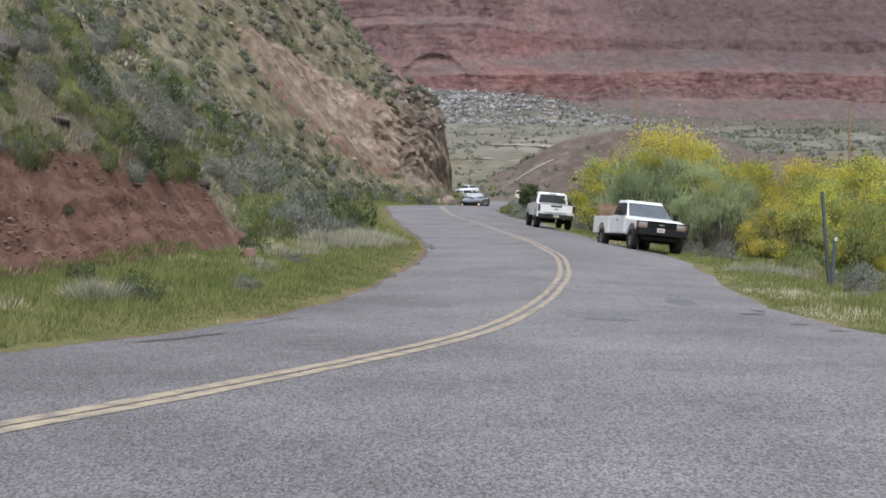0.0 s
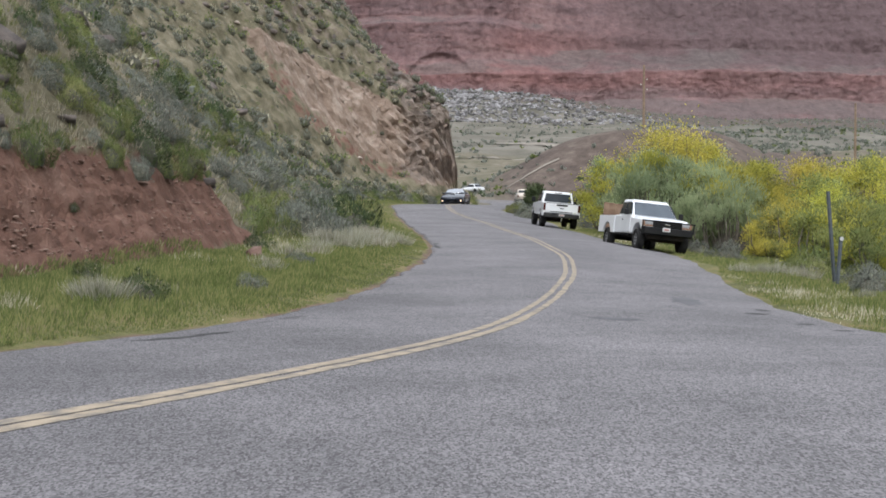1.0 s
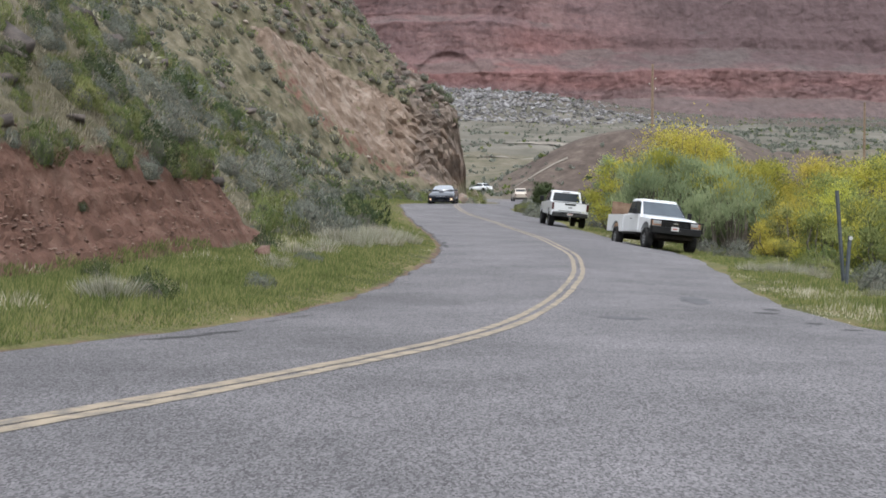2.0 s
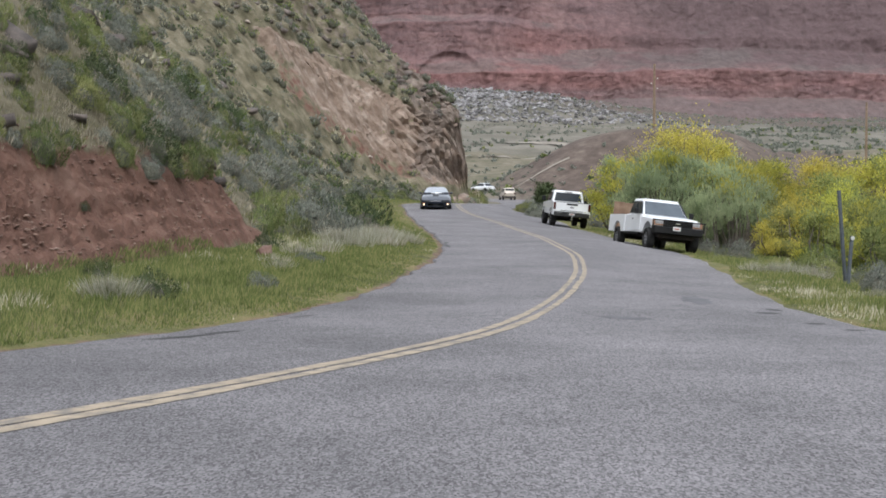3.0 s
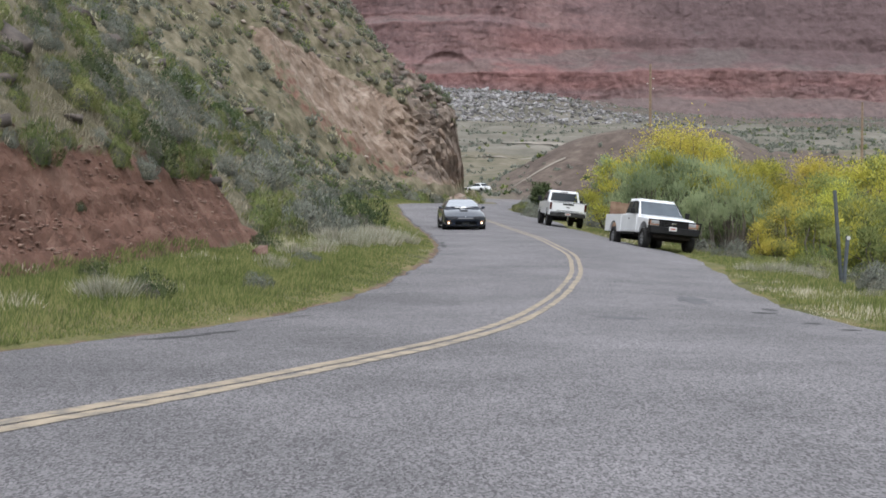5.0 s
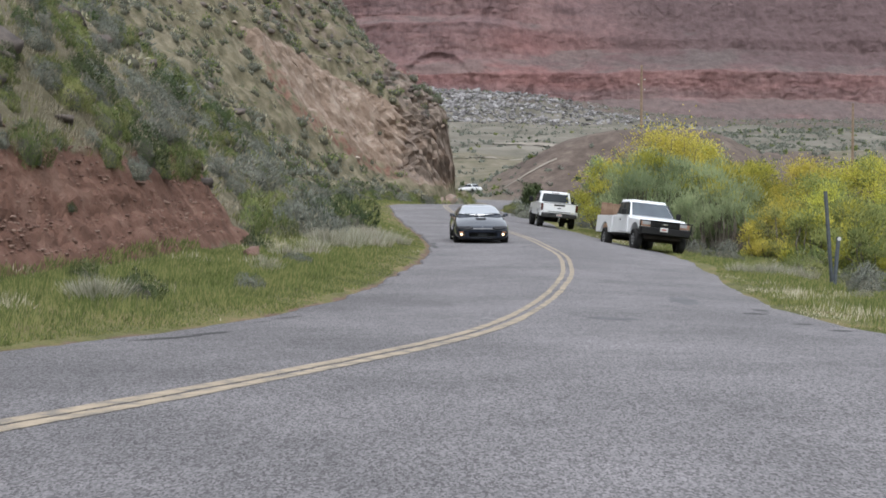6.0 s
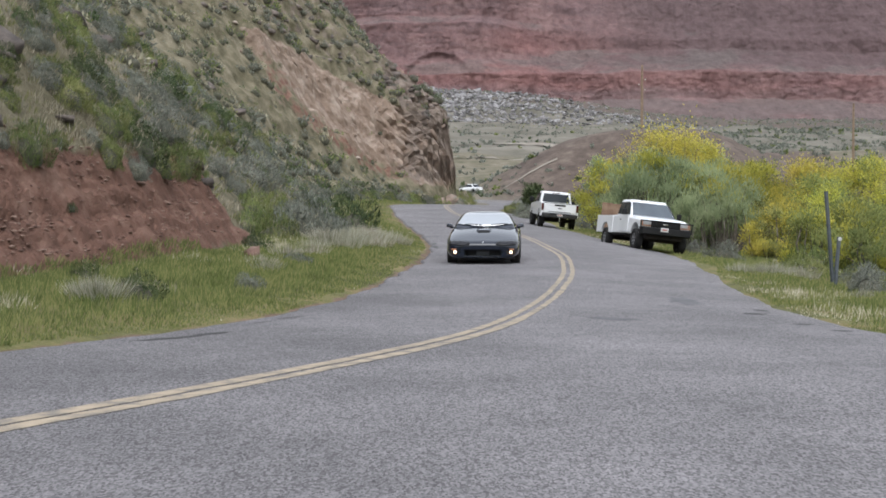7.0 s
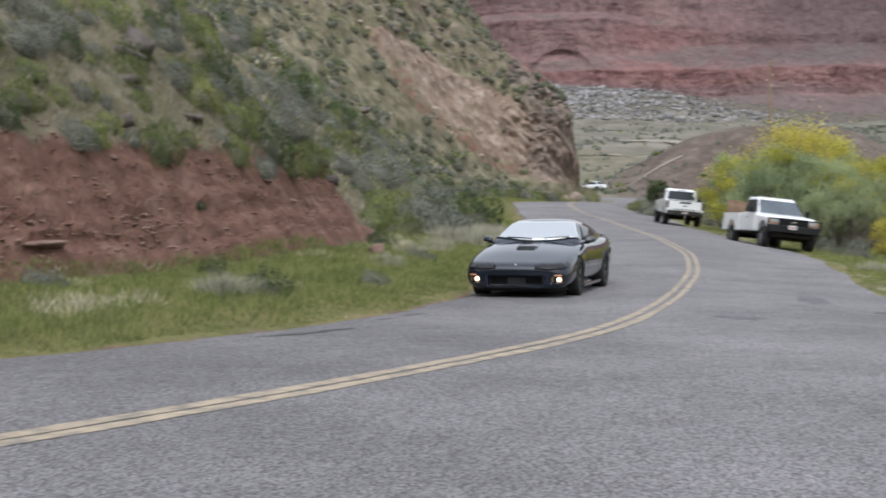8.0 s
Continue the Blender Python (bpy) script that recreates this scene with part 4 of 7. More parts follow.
def roadside_shrubs():
    """The larger shrubs and tussocks at the foot of the slope and on the far verge."""
    for kind, x, y, s, q in ((0, -3.75, 45, 1.9, 1.05), (4, -2.75, 51, 1.75, 1.15), (3, -4.5, 41.5, 1.2, 1.2), (0, -4.6, 47, 1.5, 1.0), (1, -3.6, 49, 1.3, 1.0), (2, -5.6, 46, 1.2, 1.0),
                             (4, -4.15, 21.0, 0.62, 1.0), (0, -3.1, 25, 0.55, 0.8), (1, -3.0, 33, 0.6, 0.8), (4, -5.55, 23.6, 0.5, 1.2),
                             (1, -6.9, 19.3, 0.55, 1.0), (4, -4.3, 36, 0.7, 1.0)):
        ob = put_bush(kind, x, y, land(x, y), s, 77 * x, q)
        tagged(ob, KINDS[kind][1].replace("on the hillside", "at the foot of the slope"), group=KINDS[kind][2] + " at the roadside")
    for kind, x, y, s, q in ((0, 9.9, 33, 0.95, 0.8), (0, 10.6, 36, 1.0, 0.8), (0, 11.2, 33.5, 0.9, 0.7), (3, 10.2, 40, 1.0, 0.9), (0, 10.6, 53, 1.2, 0.8), (0, 10.4, 58, 1.1, 0.7), (3, 11.4, 44, 1.3, 0.9),
                             (0, 5.9, 92, 1.5, 0.8), (3, 5.4, 96, 1.3, 0.8), (0, 6.6, 99, 1.5, 0.8), (3, 7.6, 91, 1.5, 0.9), (0, 9.4, 88, 1.6, 0.8), (3, 10.0, 80, 1.4, 0.8), (0, 9.2, 72, 1.0, 0.7),
                             (3, 2.75, 129.5, 1.5, 1.0), (2, 2.95, 132.5, 1.7, 1.0), (3, 2.6, 136, 2.2, 1.0), (0, 2.2, 127.5, 1.2, 0.9),
                             (1, 6.2, 103, 1.4, 0.8), (3, 8.2, 104, 1.7, 0.9), (4, 10.4, 110, 1.8, 0.9)):
        ob = put_bush(kind, x, y, land(x, y), s, 91 * x, q)
        tagged(ob, KINDS[kind][1].replace("on the hillside", "on the grassy verge"), group=KINDS[kind][2] + " on the verge")
    for k in range(22):
        y = 94 + 1.6 * k
        x = float(hill_foot(y)) + 0.3 + 0.9 * lattice(k, 3, 5)
        kind = (3, 4, 0, 2)[k % 4]
        ob = put_bush(kind, x, y, land(x, y), 0.7 + 0.8 * lattice(k, 7, 2), 67 * k, 0.9)
        tagged(ob, KINDS[kind][1].replace("on the hillside", "at the foot of the rock cut"), group=KINDS[kind][2] + " below the cut")
    for x, y, s in ((-4.6, 20.3, 1.0), (-4.75, 20.6, 0.85), (-2.3, 43, 1.3), (-2.0, 44.5, 1.3), (-1.65, 45.5, 1.25), (-2.5, 46, 1.3), (-1.9, 47, 1.3), (-1.3, 47, 1.1),
                    (-2.9, 41, 1.2), (-2.4, 40, 1.1), (-3.1, 38.5, 1.0), (-3.3, 43.5, 1.2), (-2.2, 48.5, 1.3), (-2.9, 36, 0.9), (-3.4, 34.5, 0.9), (-3.6, 31, 0.8), (-3.3, 29.5, 0.7), (-1.6, 43.5, 1.1), (-2.7, 44.5, 1.3), (-1.0, 46, 0.9),
                    (8.4, 37.5, 0.9), (8.9, 38, 1.0), (9.4, 37.2, 1.0), (8.1, 38.5, 0.8), (9.6, 38.8, 0.7), (10.1, 34.5, 0.7), (9.3, 31.5, 0.55)):
        ob = new("bunch_grass", straw_tufts[int(abs(x * 10)) % 2])
        ob.matrix_world = pose(x, y, land(x, y) - 0.03, 0, 0, 130 * x) @ Matrix.Diagonal((s, s, s, 1))
        tagged(ob, "pale feathery tussock of dry bunch grass", "grass tussock", group="dry tussocks")


# trees
def limb_mesh(name, runs, mat):
    """Tapered branches: each run is a list of (place, radius)."""
    bm = bmesh.new()
    for run in runs:
        rings = []
        for i, (p, r) in enumerate(run):
            p = Vector(p)
            d = (Vector(run[min(i + 1, len(run) - 1)][0]) - Vector(run[max(i - 1, 0)][0])).normalized()
            a = d.orthogonal().normalized()
            b = d.cross(a)
            rings.append([bm.verts.new(p + (a * math.cos(k * math.pi / 3) + b * math.sin(k * math.pi / 3)) * r) for k in range(6)])
        for u, v in zip(rings, rings[1:]):
            for k in range(6):
                bm.faces.new((u[k], u[(k + 1) % 6], v[(k + 1) % 6], v[k]))
        bm.faces.new(rings[-1])
    me = bpy.data.meshes.new(name)
    bm.to_mesh(me)
    bm.free()
    me.materials.append(mat)
    return me


def tree(name, label, cat, x, y, height, radius, leaves, clumps, mats, shares, low=0.2, leaf=0.16, stems=3, up=0.35, wid=0.45):
    """A tree or tall shrub: trunks and limbs that end in clumps of small leaves with gaps between."""
    base = land(x, y)
    top = new(name)
    top.matrix_world = pose(x, y, base - 0.08)
    runs, cents = [], []
    for k in range(clumps):
        th = rng.uniform(0, 2 * np.pi)
        v = rng.uniform(0, 1)
        zz = height * (low + (0.93 - low) * v)
        rr = radius * np.sqrt(max(0.08, 1 - (abs(v - 0.4) / 0.62) ** 2)) * np.sqrt(rng.uniform(0.05, 1))
        c = np.array([np.cos(th) * rr, np.sin(th) * rr, zz * (1 - 0.10 * rr / radius)])
        cents.append((c, radius * rng.uniform(0.16, 0.34)))
        foot = np.array([np.cos(th), np.sin(th), 0]) * radius * 0.12 * (k % stems)
        mid = foot * 1.5 + (c - foot) * 0.45 + np.array([0, 0, height * 0.06])
        r0 = 0.03 + 0.006 * height
        runs.append([(foot, r0), (mid, r0 * 0.55), (c, r0 * 0.18)])
    tr = new("trunk", limb_mesh("trunk", runs, BARK))
    tr.parent = top
    per = int(leaves * 1.6) // clumps
    parts = []
    for c, r in cents:
        n = int(per * rng.uniform(0.6, 1.4))
        off = rng.normal(0, 1, (n, 3)) * np.array([r, r, r * 0.8]) * 0.62
        p = c + off
        p[:, 2] = np.maximum(p[:, 2], 0.1)
        way = unit(off) * 0.6 + np.array([0, 0, up]) + rng.normal(0, 0.5, (n, 3))
        co, fa = blades(p, way, leaf * rng.uniform(0.6, 1.4, n), leaf * wid * rng.uniform(0.7, 1.3, n))
        frac = np.clip(c[2] / height, 0, 1)
        m = int(rng.choice(len(mats), p=shares(frac)))
        parts.append((co, fa, m))
    cr = new("crown", merged("crown", parts, mats, rounded((0, 0, height * 0.4), (radius, radius, height * 0.55), 0.9)))
    cr.parent = top
    return tagged(top, label, cat, group=cat + " by the river")


def fixed(*p):
    return lambda f: list(p)


def plant_trees():
    mix = lambda f: [0.99 - 0.6 * f ** 5, 0.01 + 0.6 * f ** 5]
    # a willow thicket behind the parked pickup, with a cottonwood rising out of it
    for x, y, h, r, n in ((9.4, 70, 3.6, 1.4, 5200), (10.0, 66, 4.2, 1.8, 8000), (11.6, 66, 4.2, 1.9, 8000), (13.1, 67, 3.9, 1.7, 7000), (10.2, 73, 3.7, 1.5, 4500), (12.4, 63, 3.0, 1.4, 4500)):
        tree("willow_shrub", "grey-green coyote willow shrub with upright leafy stems", "willow", x, y, h, r, n, 44, [WILLOW, GOLD], mix, low=0.12, leaf=0.22, stems=6, up=1.7, wid=0.2)
    tree("cottonwood_tree", "young cottonwood turning yellow above the willows", "tree", 11.9, 74, 5.7, 2.7, 11000, 48, [GOLD, WILLOW], fixed(0.8, 0.2), leaf=0.13)
    tree("cottonwood_tree", "young cottonwood turning yellow above the willows", "tree", 13.9, 75, 4.9, 1.8, 6000, 30, [GOLD, WILLOW], fixed(0.65, 0.35), leaf=0.13)
    tree("cottonwood_tree", "young cottonwood turning yellow above the willows", "tree", 9.4, 80, 4.3, 1.5, 5000, 28, [GOLD, WILLOW], fixed(0.5, 0.5), leaf=0.13)
    # the yellow trees and shrubs further along the river
    for x, y, h, r, n, g in ((15.2, 74, 4.0, 1.7, 7000, 0.85), (17.3, 78, 4.5, 1.9, 7000, 0.85), (19.6, 76, 4.6, 2.0, 8000, 0.88), (21.8, 73, 4.4, 2.2, 9000, 0.45), (18.0, 68, 3.4, 1.8, 7000, 0.55), (24.5, 75, 4.6, 2.2, 7000, 0.5), (20.6, 64, 3.2, 1.9, 7000, 0.4)):
        tree("cottonwood_tree", "small cottonwood with bright yellow autumn leaves" if g > 0.5 else "small cottonwood still mostly green", "tree", x, y, h, r, n, 34, [GOLD, OLIVE], fixed(g, 1 - g), leaf=0.13)
    for x, y, h, r, n, g in ((13.4, 58, 2.1, 1.2, 4500, 0.4), (14.6, 60, 2.6, 1.4, 5000, 0.45), (15.9, 56, 2.3, 1.4, 5000, 0.25), (13.0, 50, 1.9, 1.2, 4500, 0.2), (14.4, 51, 2.3, 1.4, 5000, 0.15), (16.2, 60, 2.8, 1.5, 5000, 0.35), (17.4, 55, 2.6, 1.5, 5000, 0.15), (15.2, 46, 2.0, 1.3, 4500, 0.1), (12.9, 43, 1.5, 1.0, 3600, 0.1)):
        tree("riverside_shrub", "feathery olive and yellow riverside shrub", "shrub", x, y, h, r, n, 30, [GOLD, OLIVE], fixed(g + 0.2, 0.8 - g), low=0.1, leaf=0.13, up=0.9, wid=0.3, stems=5)
    tree("juniper_tree", "small dark green juniper beside the road", "tree", 6.55, 94, 2.25, 0.75, 5000, 30, [DEEP], fixed(1.0), low=0.1, leaf=0.13, up=0.6)


# stones
def stone_arrays(seed, flat=0.75, plain=False):
    """An angular block: the hull of a few points near the faces of a box."""
    r = np.random.default_rng(seed)
    pts = r.uniform(-1, 1, (16, 3))
    ax = r.integers(0, 3, 16)
    pts[np.arange(16), ax] = np.sign(pts[np.arange(16), ax]) * r.uniform(0.8, 1.0, 16)
    pts *= np.array([1, r.uniform(0.6, 0.9), flat * r.uniform(0.7, 1)]) * 0.85
    bm = bmesh.new()
    for p in pts:
        bm.verts.new(p)
    bmesh.ops.convex_hull(bm, input=bm.verts[:])
    bmesh.ops.delete(bm, geom=[v for v in bm.verts if not v.link_faces], context='VERTS')
    bmesh.ops.triangulate(bm, faces=bm.faces[:])
    if not plain:
        bmesh.ops.subdivide_edges(bm, edges=bm.edges[:], cuts=1, use_grid_fill=True)
        bmesh.ops.triangulate(bm, faces=bm.faces[:])
    for v in bm.verts:
        v.co += Vector(r.uniform(-0.05, 0.05, 3))
    bm.verts.index_update()
    co = np.array([v.co for v in bm.verts])
    fa = np.array([[v.index for v in f.verts] for f in bm.faces])
    bm.free()
    return co, fa


STONES = [stone_arrays(i) for i in range(7)]
BLOCKS = [stone_arrays(20 + i, plain=True) for i in range(7)]


def stone_mesh(name, i, mat):
    me = quick_mesh(name, *STONES[i])
    me.materials.append(mat)
    return me


def block_mesh(name, i, mat):
    me = quick_mesh(name, *BLOCKS[i])
    me.materials.append(mat)
    return me


def lay_stones():
    block = new("boulder", stone_mesh("boulder", 2, RED_STONE))
    x, y = -4.05, 33.5
    block.matrix_world = pose(x, y, land(x, y) + 0.1, 10, -8, 30) @ Matrix.Diagonal((0.26, 0.26, 0.3, 1))
    tagged(block, "squarish red sandstone block in the grass", "boulder", group="loose stones")
    shared = [block_mesh("rock", i, STONE) for i in range(7)]
    shared_red = [block_mesh("rock", i, RED_STONE) for i in range(7)]
    # loose rocks: ledges on the open slope and on the crest of the red bank
    x, y, z, e, w = hill_spots(1400, 16, 96, -25, -4, 0.0)
    for i in range(min(140, len(x))):
        ob = new("rock", shared[i % 7])
        s = rng.uniform(0.12, 0.42) * (0.6 + y[i] / 80) * (1.25 if i % 9 == 0 else 1)
        ob.matrix_world = pose(x[i], y[i], z[i] - 0.15 * s, rng.uniform(-25, 25), rng.uniform(-25, 25), rng.uniform(0, 360)) @ Matrix.Diagonal((s, s * 1.2, s * 0.7, 1))
        tagged(ob, "weathered tan rock lying on the hillside", "rock", group="loose rocks on the slope")
    # fallen blocks at the corner where the cut meets the road
    for k, (x, y, s) in enumerate(((2.3, 128.5, 0.8), (2.7, 130.5, 1.0), (2.2, 131.5, 1.3), (2.9, 133.0, 0.9), (1.6, 127.5, 0.9), (0.7, 125.8, 0.8), (2.5, 134.5, 1.2), (1.9, 129.8, 1.2))):
        ob = new("boulder", block_mesh("boulder", (3 * k + 1) % 7, CUT_STONE))
        ob.matrix_world = pose(x, y, land(x, y) + 0.15 * s, 14 - 5 * k, 25 - 8 * k, 71 * k) @ Matrix.Diagonal((s * 0.8, s, s * 1.1, 1))
        tagged(ob, "tan fallen block at the corner of the rock cut", "boulder", group="blocks below the cut")
    # larger weathered blocks that stand out of the slope
    for k, (x, y, s, tip) in enumerate(((-8.7, 29.7, 0.62, 25), (-8.5, 28.9, 0.4, 10), (-7.7, 25.7, 0.34, -12), (-14.4, 58.0, 1.0, 15), (-13.4, 58.5, 0.8, -20), (-8.25, 28.0, 0.34, 8), (-10.8, 61.0, 0.55, 12), (-7.3, 29.3, 0.3, -8), (-6.0, 37.2, 0.38, 10), (-5.75, 37.5, 0.26, -14))):
        ob = new("boulder", block_mesh("boulder", k % 7, STONE))
        ob.matrix_world = pose(x, y, on_hill(x, y) + 0.1 * s, tip, 20 - 9 * k % 30, 57 * k) @ Matrix.Diagonal((s, s * 1.25, s * 0.62, 1))
        tagged(ob, "dark weathered sandstone boulder among the grass", "boulder", group="boulders on the slope")
    n = 0
    while n < 130:
        y = rng.uniform(14, 39)
        x = float(hill_foot(y)) - rng.uniform(-0.3, 1.5)
        ob = new("rock", shared_red[n % 7])
        s = rng.uniform(0.02, 0.07) * (2.6 if n % 11 == 0 else 1)
        ob.matrix_world = pose(x, y, on_hill(x, y) + 0.2 * s, rng.uniform(-30, 30), rng.uniform(-30, 30), rng.uniform(0, 360)) @ Matrix.Diagonal((s, s * 1.3, s * 0.7, 1))
        tagged(ob, "small red stone on the eroded bank", "rock", group="stones on the red bank")
        n += 1
    # broken ledges at the foot of the red bank
    for k in range(16):
        y = rng.uniform(13.5, 23) if k < 11 else rng.uniform(24, 36)
        u = rng.uniform(0.35, 1.0)
        x = float(hill_foot(y)) - u
        ob = new("rock", shared_red[k % 7])
        s = rng.uniform(0.18, 0.4) * (1.0 if k < 11 else 0.55)
        ob.matrix_world = pose(x, y, on_hill(x, y) - 0.10, rng.uniform(-6, 6), rng.uniform(-6, 6), 75 + rng.uniform(-20, 20)) @ Matrix.Diagonal((s * 1.7, s * 0.8, s * 0.42, 1))
        tagged(ob, "flat red sandstone slab weathering out of the bank", "rock", group="ledges of the red bank")
    # rubble and crags on the rock cut and the crest above
    parts = []
    az = np.radians(rng.uniform(-15, 1.5, 6000))
    rad = rng.uniform(90, 158, 6000)
    x, y = np.sin(az) * rad, np.cos(az) * rad
    z, e, h, w, rim = hill_z(x, y)
    ok = (e > 0.3) & (w > 0.4) & (rng.uniform(size=6000) < np.where(h > cut_rim(x, y), 0.34, 0.02) + 0.10 * smooth(-4, 1, x))
    for i in np.nonzero(ok)[0]:
        co, fa = BLOCKS[int(rng.integers(7))]
        s = rng.uniform(0.12, 0.42) * (1.2 if h[i] > rim[i] - 0.8 else 0.9)
        m = Euler((rng.uniform(-0.5, 0.5), rng.uniform(-0.5, 0.5), rng.uniform(0, 6.3))).to_matrix()
        parts.append(((co * [s, s * 1.4, s * 0.8]) @ np.array(m).T + [x[i], y[i], z[i] - 0.1], fa, int(h[i] < rim[i] - 0.6)))
    tagged(new("crag_rubble", merged("crag_rubble", parts, [STONE, CUT_STONE])), "broken tan rock over the cut and crest", "rubble", kind="stuff")
    # slabs that stand out of the cut, dipping towards the road
    slab = np.random.default_rng(67)
    ok = (e > 0.5) & (w > 0.5) & (cut_side(x, y, h) > 0.6) & (h > 0.9) & (h < cut_rim(x, y)) & (slab.uniform(size=6000) < 0.05 + 0.08 * smooth(-6, -1, x))
    parts = []
    for i in np.nonzero(ok)[0]:
        co, fa = BLOCKS[int(slab.integers(7))]
        s = slab.uniform(0.10, 0.42)
        m = Euler((math.radians(-40) + slab.normal(0, 0.2), math.radians(42) + slab.normal(0, 0.14), slab.normal(0.2, 0.3))).to_matrix()
        parts.append(((co * [s * 1.9, s * 0.9, s * 0.55]) @ np.array(m).T + [x[i], y[i] - 0.05, z[i] - 0.12], fa, 0))
    tagged(new("cut_slabs", merged("cut_slabs", parts, [CUT_STONE])), "pale tilted rock slabs in the road cut", "rock slabs", kind="stuff")
    # gravel and clods on the red bank
    n = 5200
    y = 13 + 25 * rng.uniform(0, 1, n) ** 1.4
    x = hill_foot(y) - rng.uniform(0.1, 1.9, n)
    z, e, h, w, rim = hill_z(x, y)
    ok = (e > 0.15) & (e < 1.7) & (fbm(x * 1.2, y * 1.2, 3, 195) > rng.uniform(-0.5, 0.35, n))
    parts = []
    for i in np.nonzero(ok)[0]:
        co, fa = BLOCKS[int(rng.integers(7))]
        s = 0.014 + 0.05 * rng.uniform(0, 1) ** 3.5
        parts.append(((co * [s, s * 1.3, s * 0.7]) + [x[i], y[i], z[i] + 0.3 * s], fa, 0))
    tagged(new("bank_gravel", merged("bank_gravel", parts, [RED_STONE])), "loose red gravel and clods on the bank", "gravel", kind="stuff")
    # the pale boulder field below the far cliff
    parts = []
    for i in range(9000):
        y = rng.uniform(585, 730)
        u = rng.uniform(0, 1)
        x = y * (-0.02 + 0.27 * u ** 1.1)
        if y > 700 - 190 * u + rng.uniform(-40, 40) + 40:
            continue
        co, fa = BLOCKS[int(rng.integers(7))]
        s = rng.uniform(0.3, 1.35) ** 1.6 * (0.9 - 0.5 * u) * (1.7 if i % 25 == 0 else 1)
        m = Euler((rng.uniform(-0.6, 0.6), rng.uniform(-0.6, 0.6), rng.uniform(0, 6.3))).to_matrix()
        parts.append(((co * [s * 1.3, s, s * 0.8]) @ np.array(m).T + [x, y, float(valley_z(x, y)) + 0.2 * s], fa, 0))
    tagged(new("boulder_field", merged("boulder_field", parts, [PALE_STONE])), "field of pale boulders below the red cliff", "boulders", kind="stuff")
    # dots of scrub over the far flats
    parts = []
    protos = [dome(13, 1.0, 0.9, 1.0, 0.55, 0.3) for _ in range(5)]
    n = 11000
    y = np.sqrt(rng.uniform(120 ** 2, 560 ** 2, n))
    x = y * rng.uniform(-0.01, 0.36, n)
    bare = np.exp(-((x - 40) / 30) ** 4 - ((y - 258) / 30) ** 4) > rng.uniform(0.1, 1.2, n)
    bare |= (x < edge_right(y) + 6) & (y > 130) & (y < 275)
    bare |= (y > 300) & (x < 0.16 * y) & (rng.uniform(size=n) < 0.8)
    keep = ~bare & (inside_hill(x, np.clip(y, 0, 255)) < -1) & ((x < edge_left(y) - 1) | (x > edge_right(y) + 1)) & (fbm(x / 30, y / 30, 3, 141) > rng.uniform(-0.5, 0.35, n))
    x, y = x[keep], y[keep]
    z = ground_z(x, y)
    far_y = rng.uniform(560, 880, 4200)
    far_x = far_y * rng.uniform(0.0, 0.34, 4200)
    x, y, z = np.concatenate([x, far_x]), np.concatenate([y, far_y]), np.concatenate([z, valley_z(far_x, far_y)])
    for i in range(len(x)):
        c, f = protos[i % 5]
        if y[i] > 560:
            c, f = c[:16], f[:4]
        s = rng.uniform(0.18, 0.62) * (1 + y[i] / 700)
        parts.append((c * s + [x[i], y[i], z[i]], f, int(rng.choice([0, 1, 2], p=[0.82, 0.1, 0.08]))))
    tagged(new("valley_scrub", merged("valley_scrub", parts, [SAGE, BROOM, DEEP])), "scattered scrub over the valley flats", "scrub", kind="stuff")


plant_hill()
plant_foot()
plant_verges()
roadside_shrubs()
plant_trees()
lay_stones()


from mathutils.bvhtree import BVHTree

# ---- vehicles: forward is +y, right is +x, the ground is z = 0 in each one's own space ----
BLACK_PAINT = material("black_car_paint", [(0.006, 0.009, 0.018), (0.009, 0.013, 0.023)], scale=1.5, fine=9, rough=0.12, bump=0.0, coat=1.0)
BLACK_PAINT.node_tree.nodes["Principled BSDF"].inputs["Coat IOR"].default_value = 1.48
BLACK_PAINT.node_tree.nodes["Principled BSDF"].inputs["Specular IOR Level"].default_value = 0.05
WHITE_PAINT = material("white_truck_paint", [(0.74, 0.75, 0.765), (0.82, 0.83, 0.84)], scale=1.2, fine=9, rough=0.35, bump=0.0, coat=0.6)
TAN_PAINT = material("champagne_car_paint", [(0.42, 0.37, 0.31), (0.50, 0.44, 0.37)], scale=1.5, fine=9, rough=0.3, metal=0.3, bump=0.0, coat=0.8)
RUBBER = material("tyre_rubber", [(0.016, 0.016, 0.016), (0.032, 0.031, 0.03)], scale=5, fine=40, rough=0.85, bump=0.2, dist=0.004)
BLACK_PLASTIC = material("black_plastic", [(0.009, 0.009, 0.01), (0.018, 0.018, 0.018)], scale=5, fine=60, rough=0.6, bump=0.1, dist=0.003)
UNDERSIDE = material("dusty_underside", [(0.018, 0.016, 0.014), (0.04, 0.034, 0.03)], scale=3, fine=30, rough=0.9, bump=0.2)
DARK_RIM = material("dark_alloy", [(0.05, 0.05, 0.052), (0.09, 0.09, 0.09)], scale=6, fine=30, rough=0.4, metal=0.8, bump=0.0)
STEEL_RIM = material("painted_steel_rim", [(0.16, 0.165, 0.17), (0.28, 0.28, 0.28)], scale=6, fine=30, rough=0.5, metal=0.4, bump=0.0)
CHROME = material("bright_metal", [(0.5, 0.5, 0.5), (0.62, 0.62, 0.61)], scale=4, fine=30, rough=0.25, metal=1.0, bump=0.0)
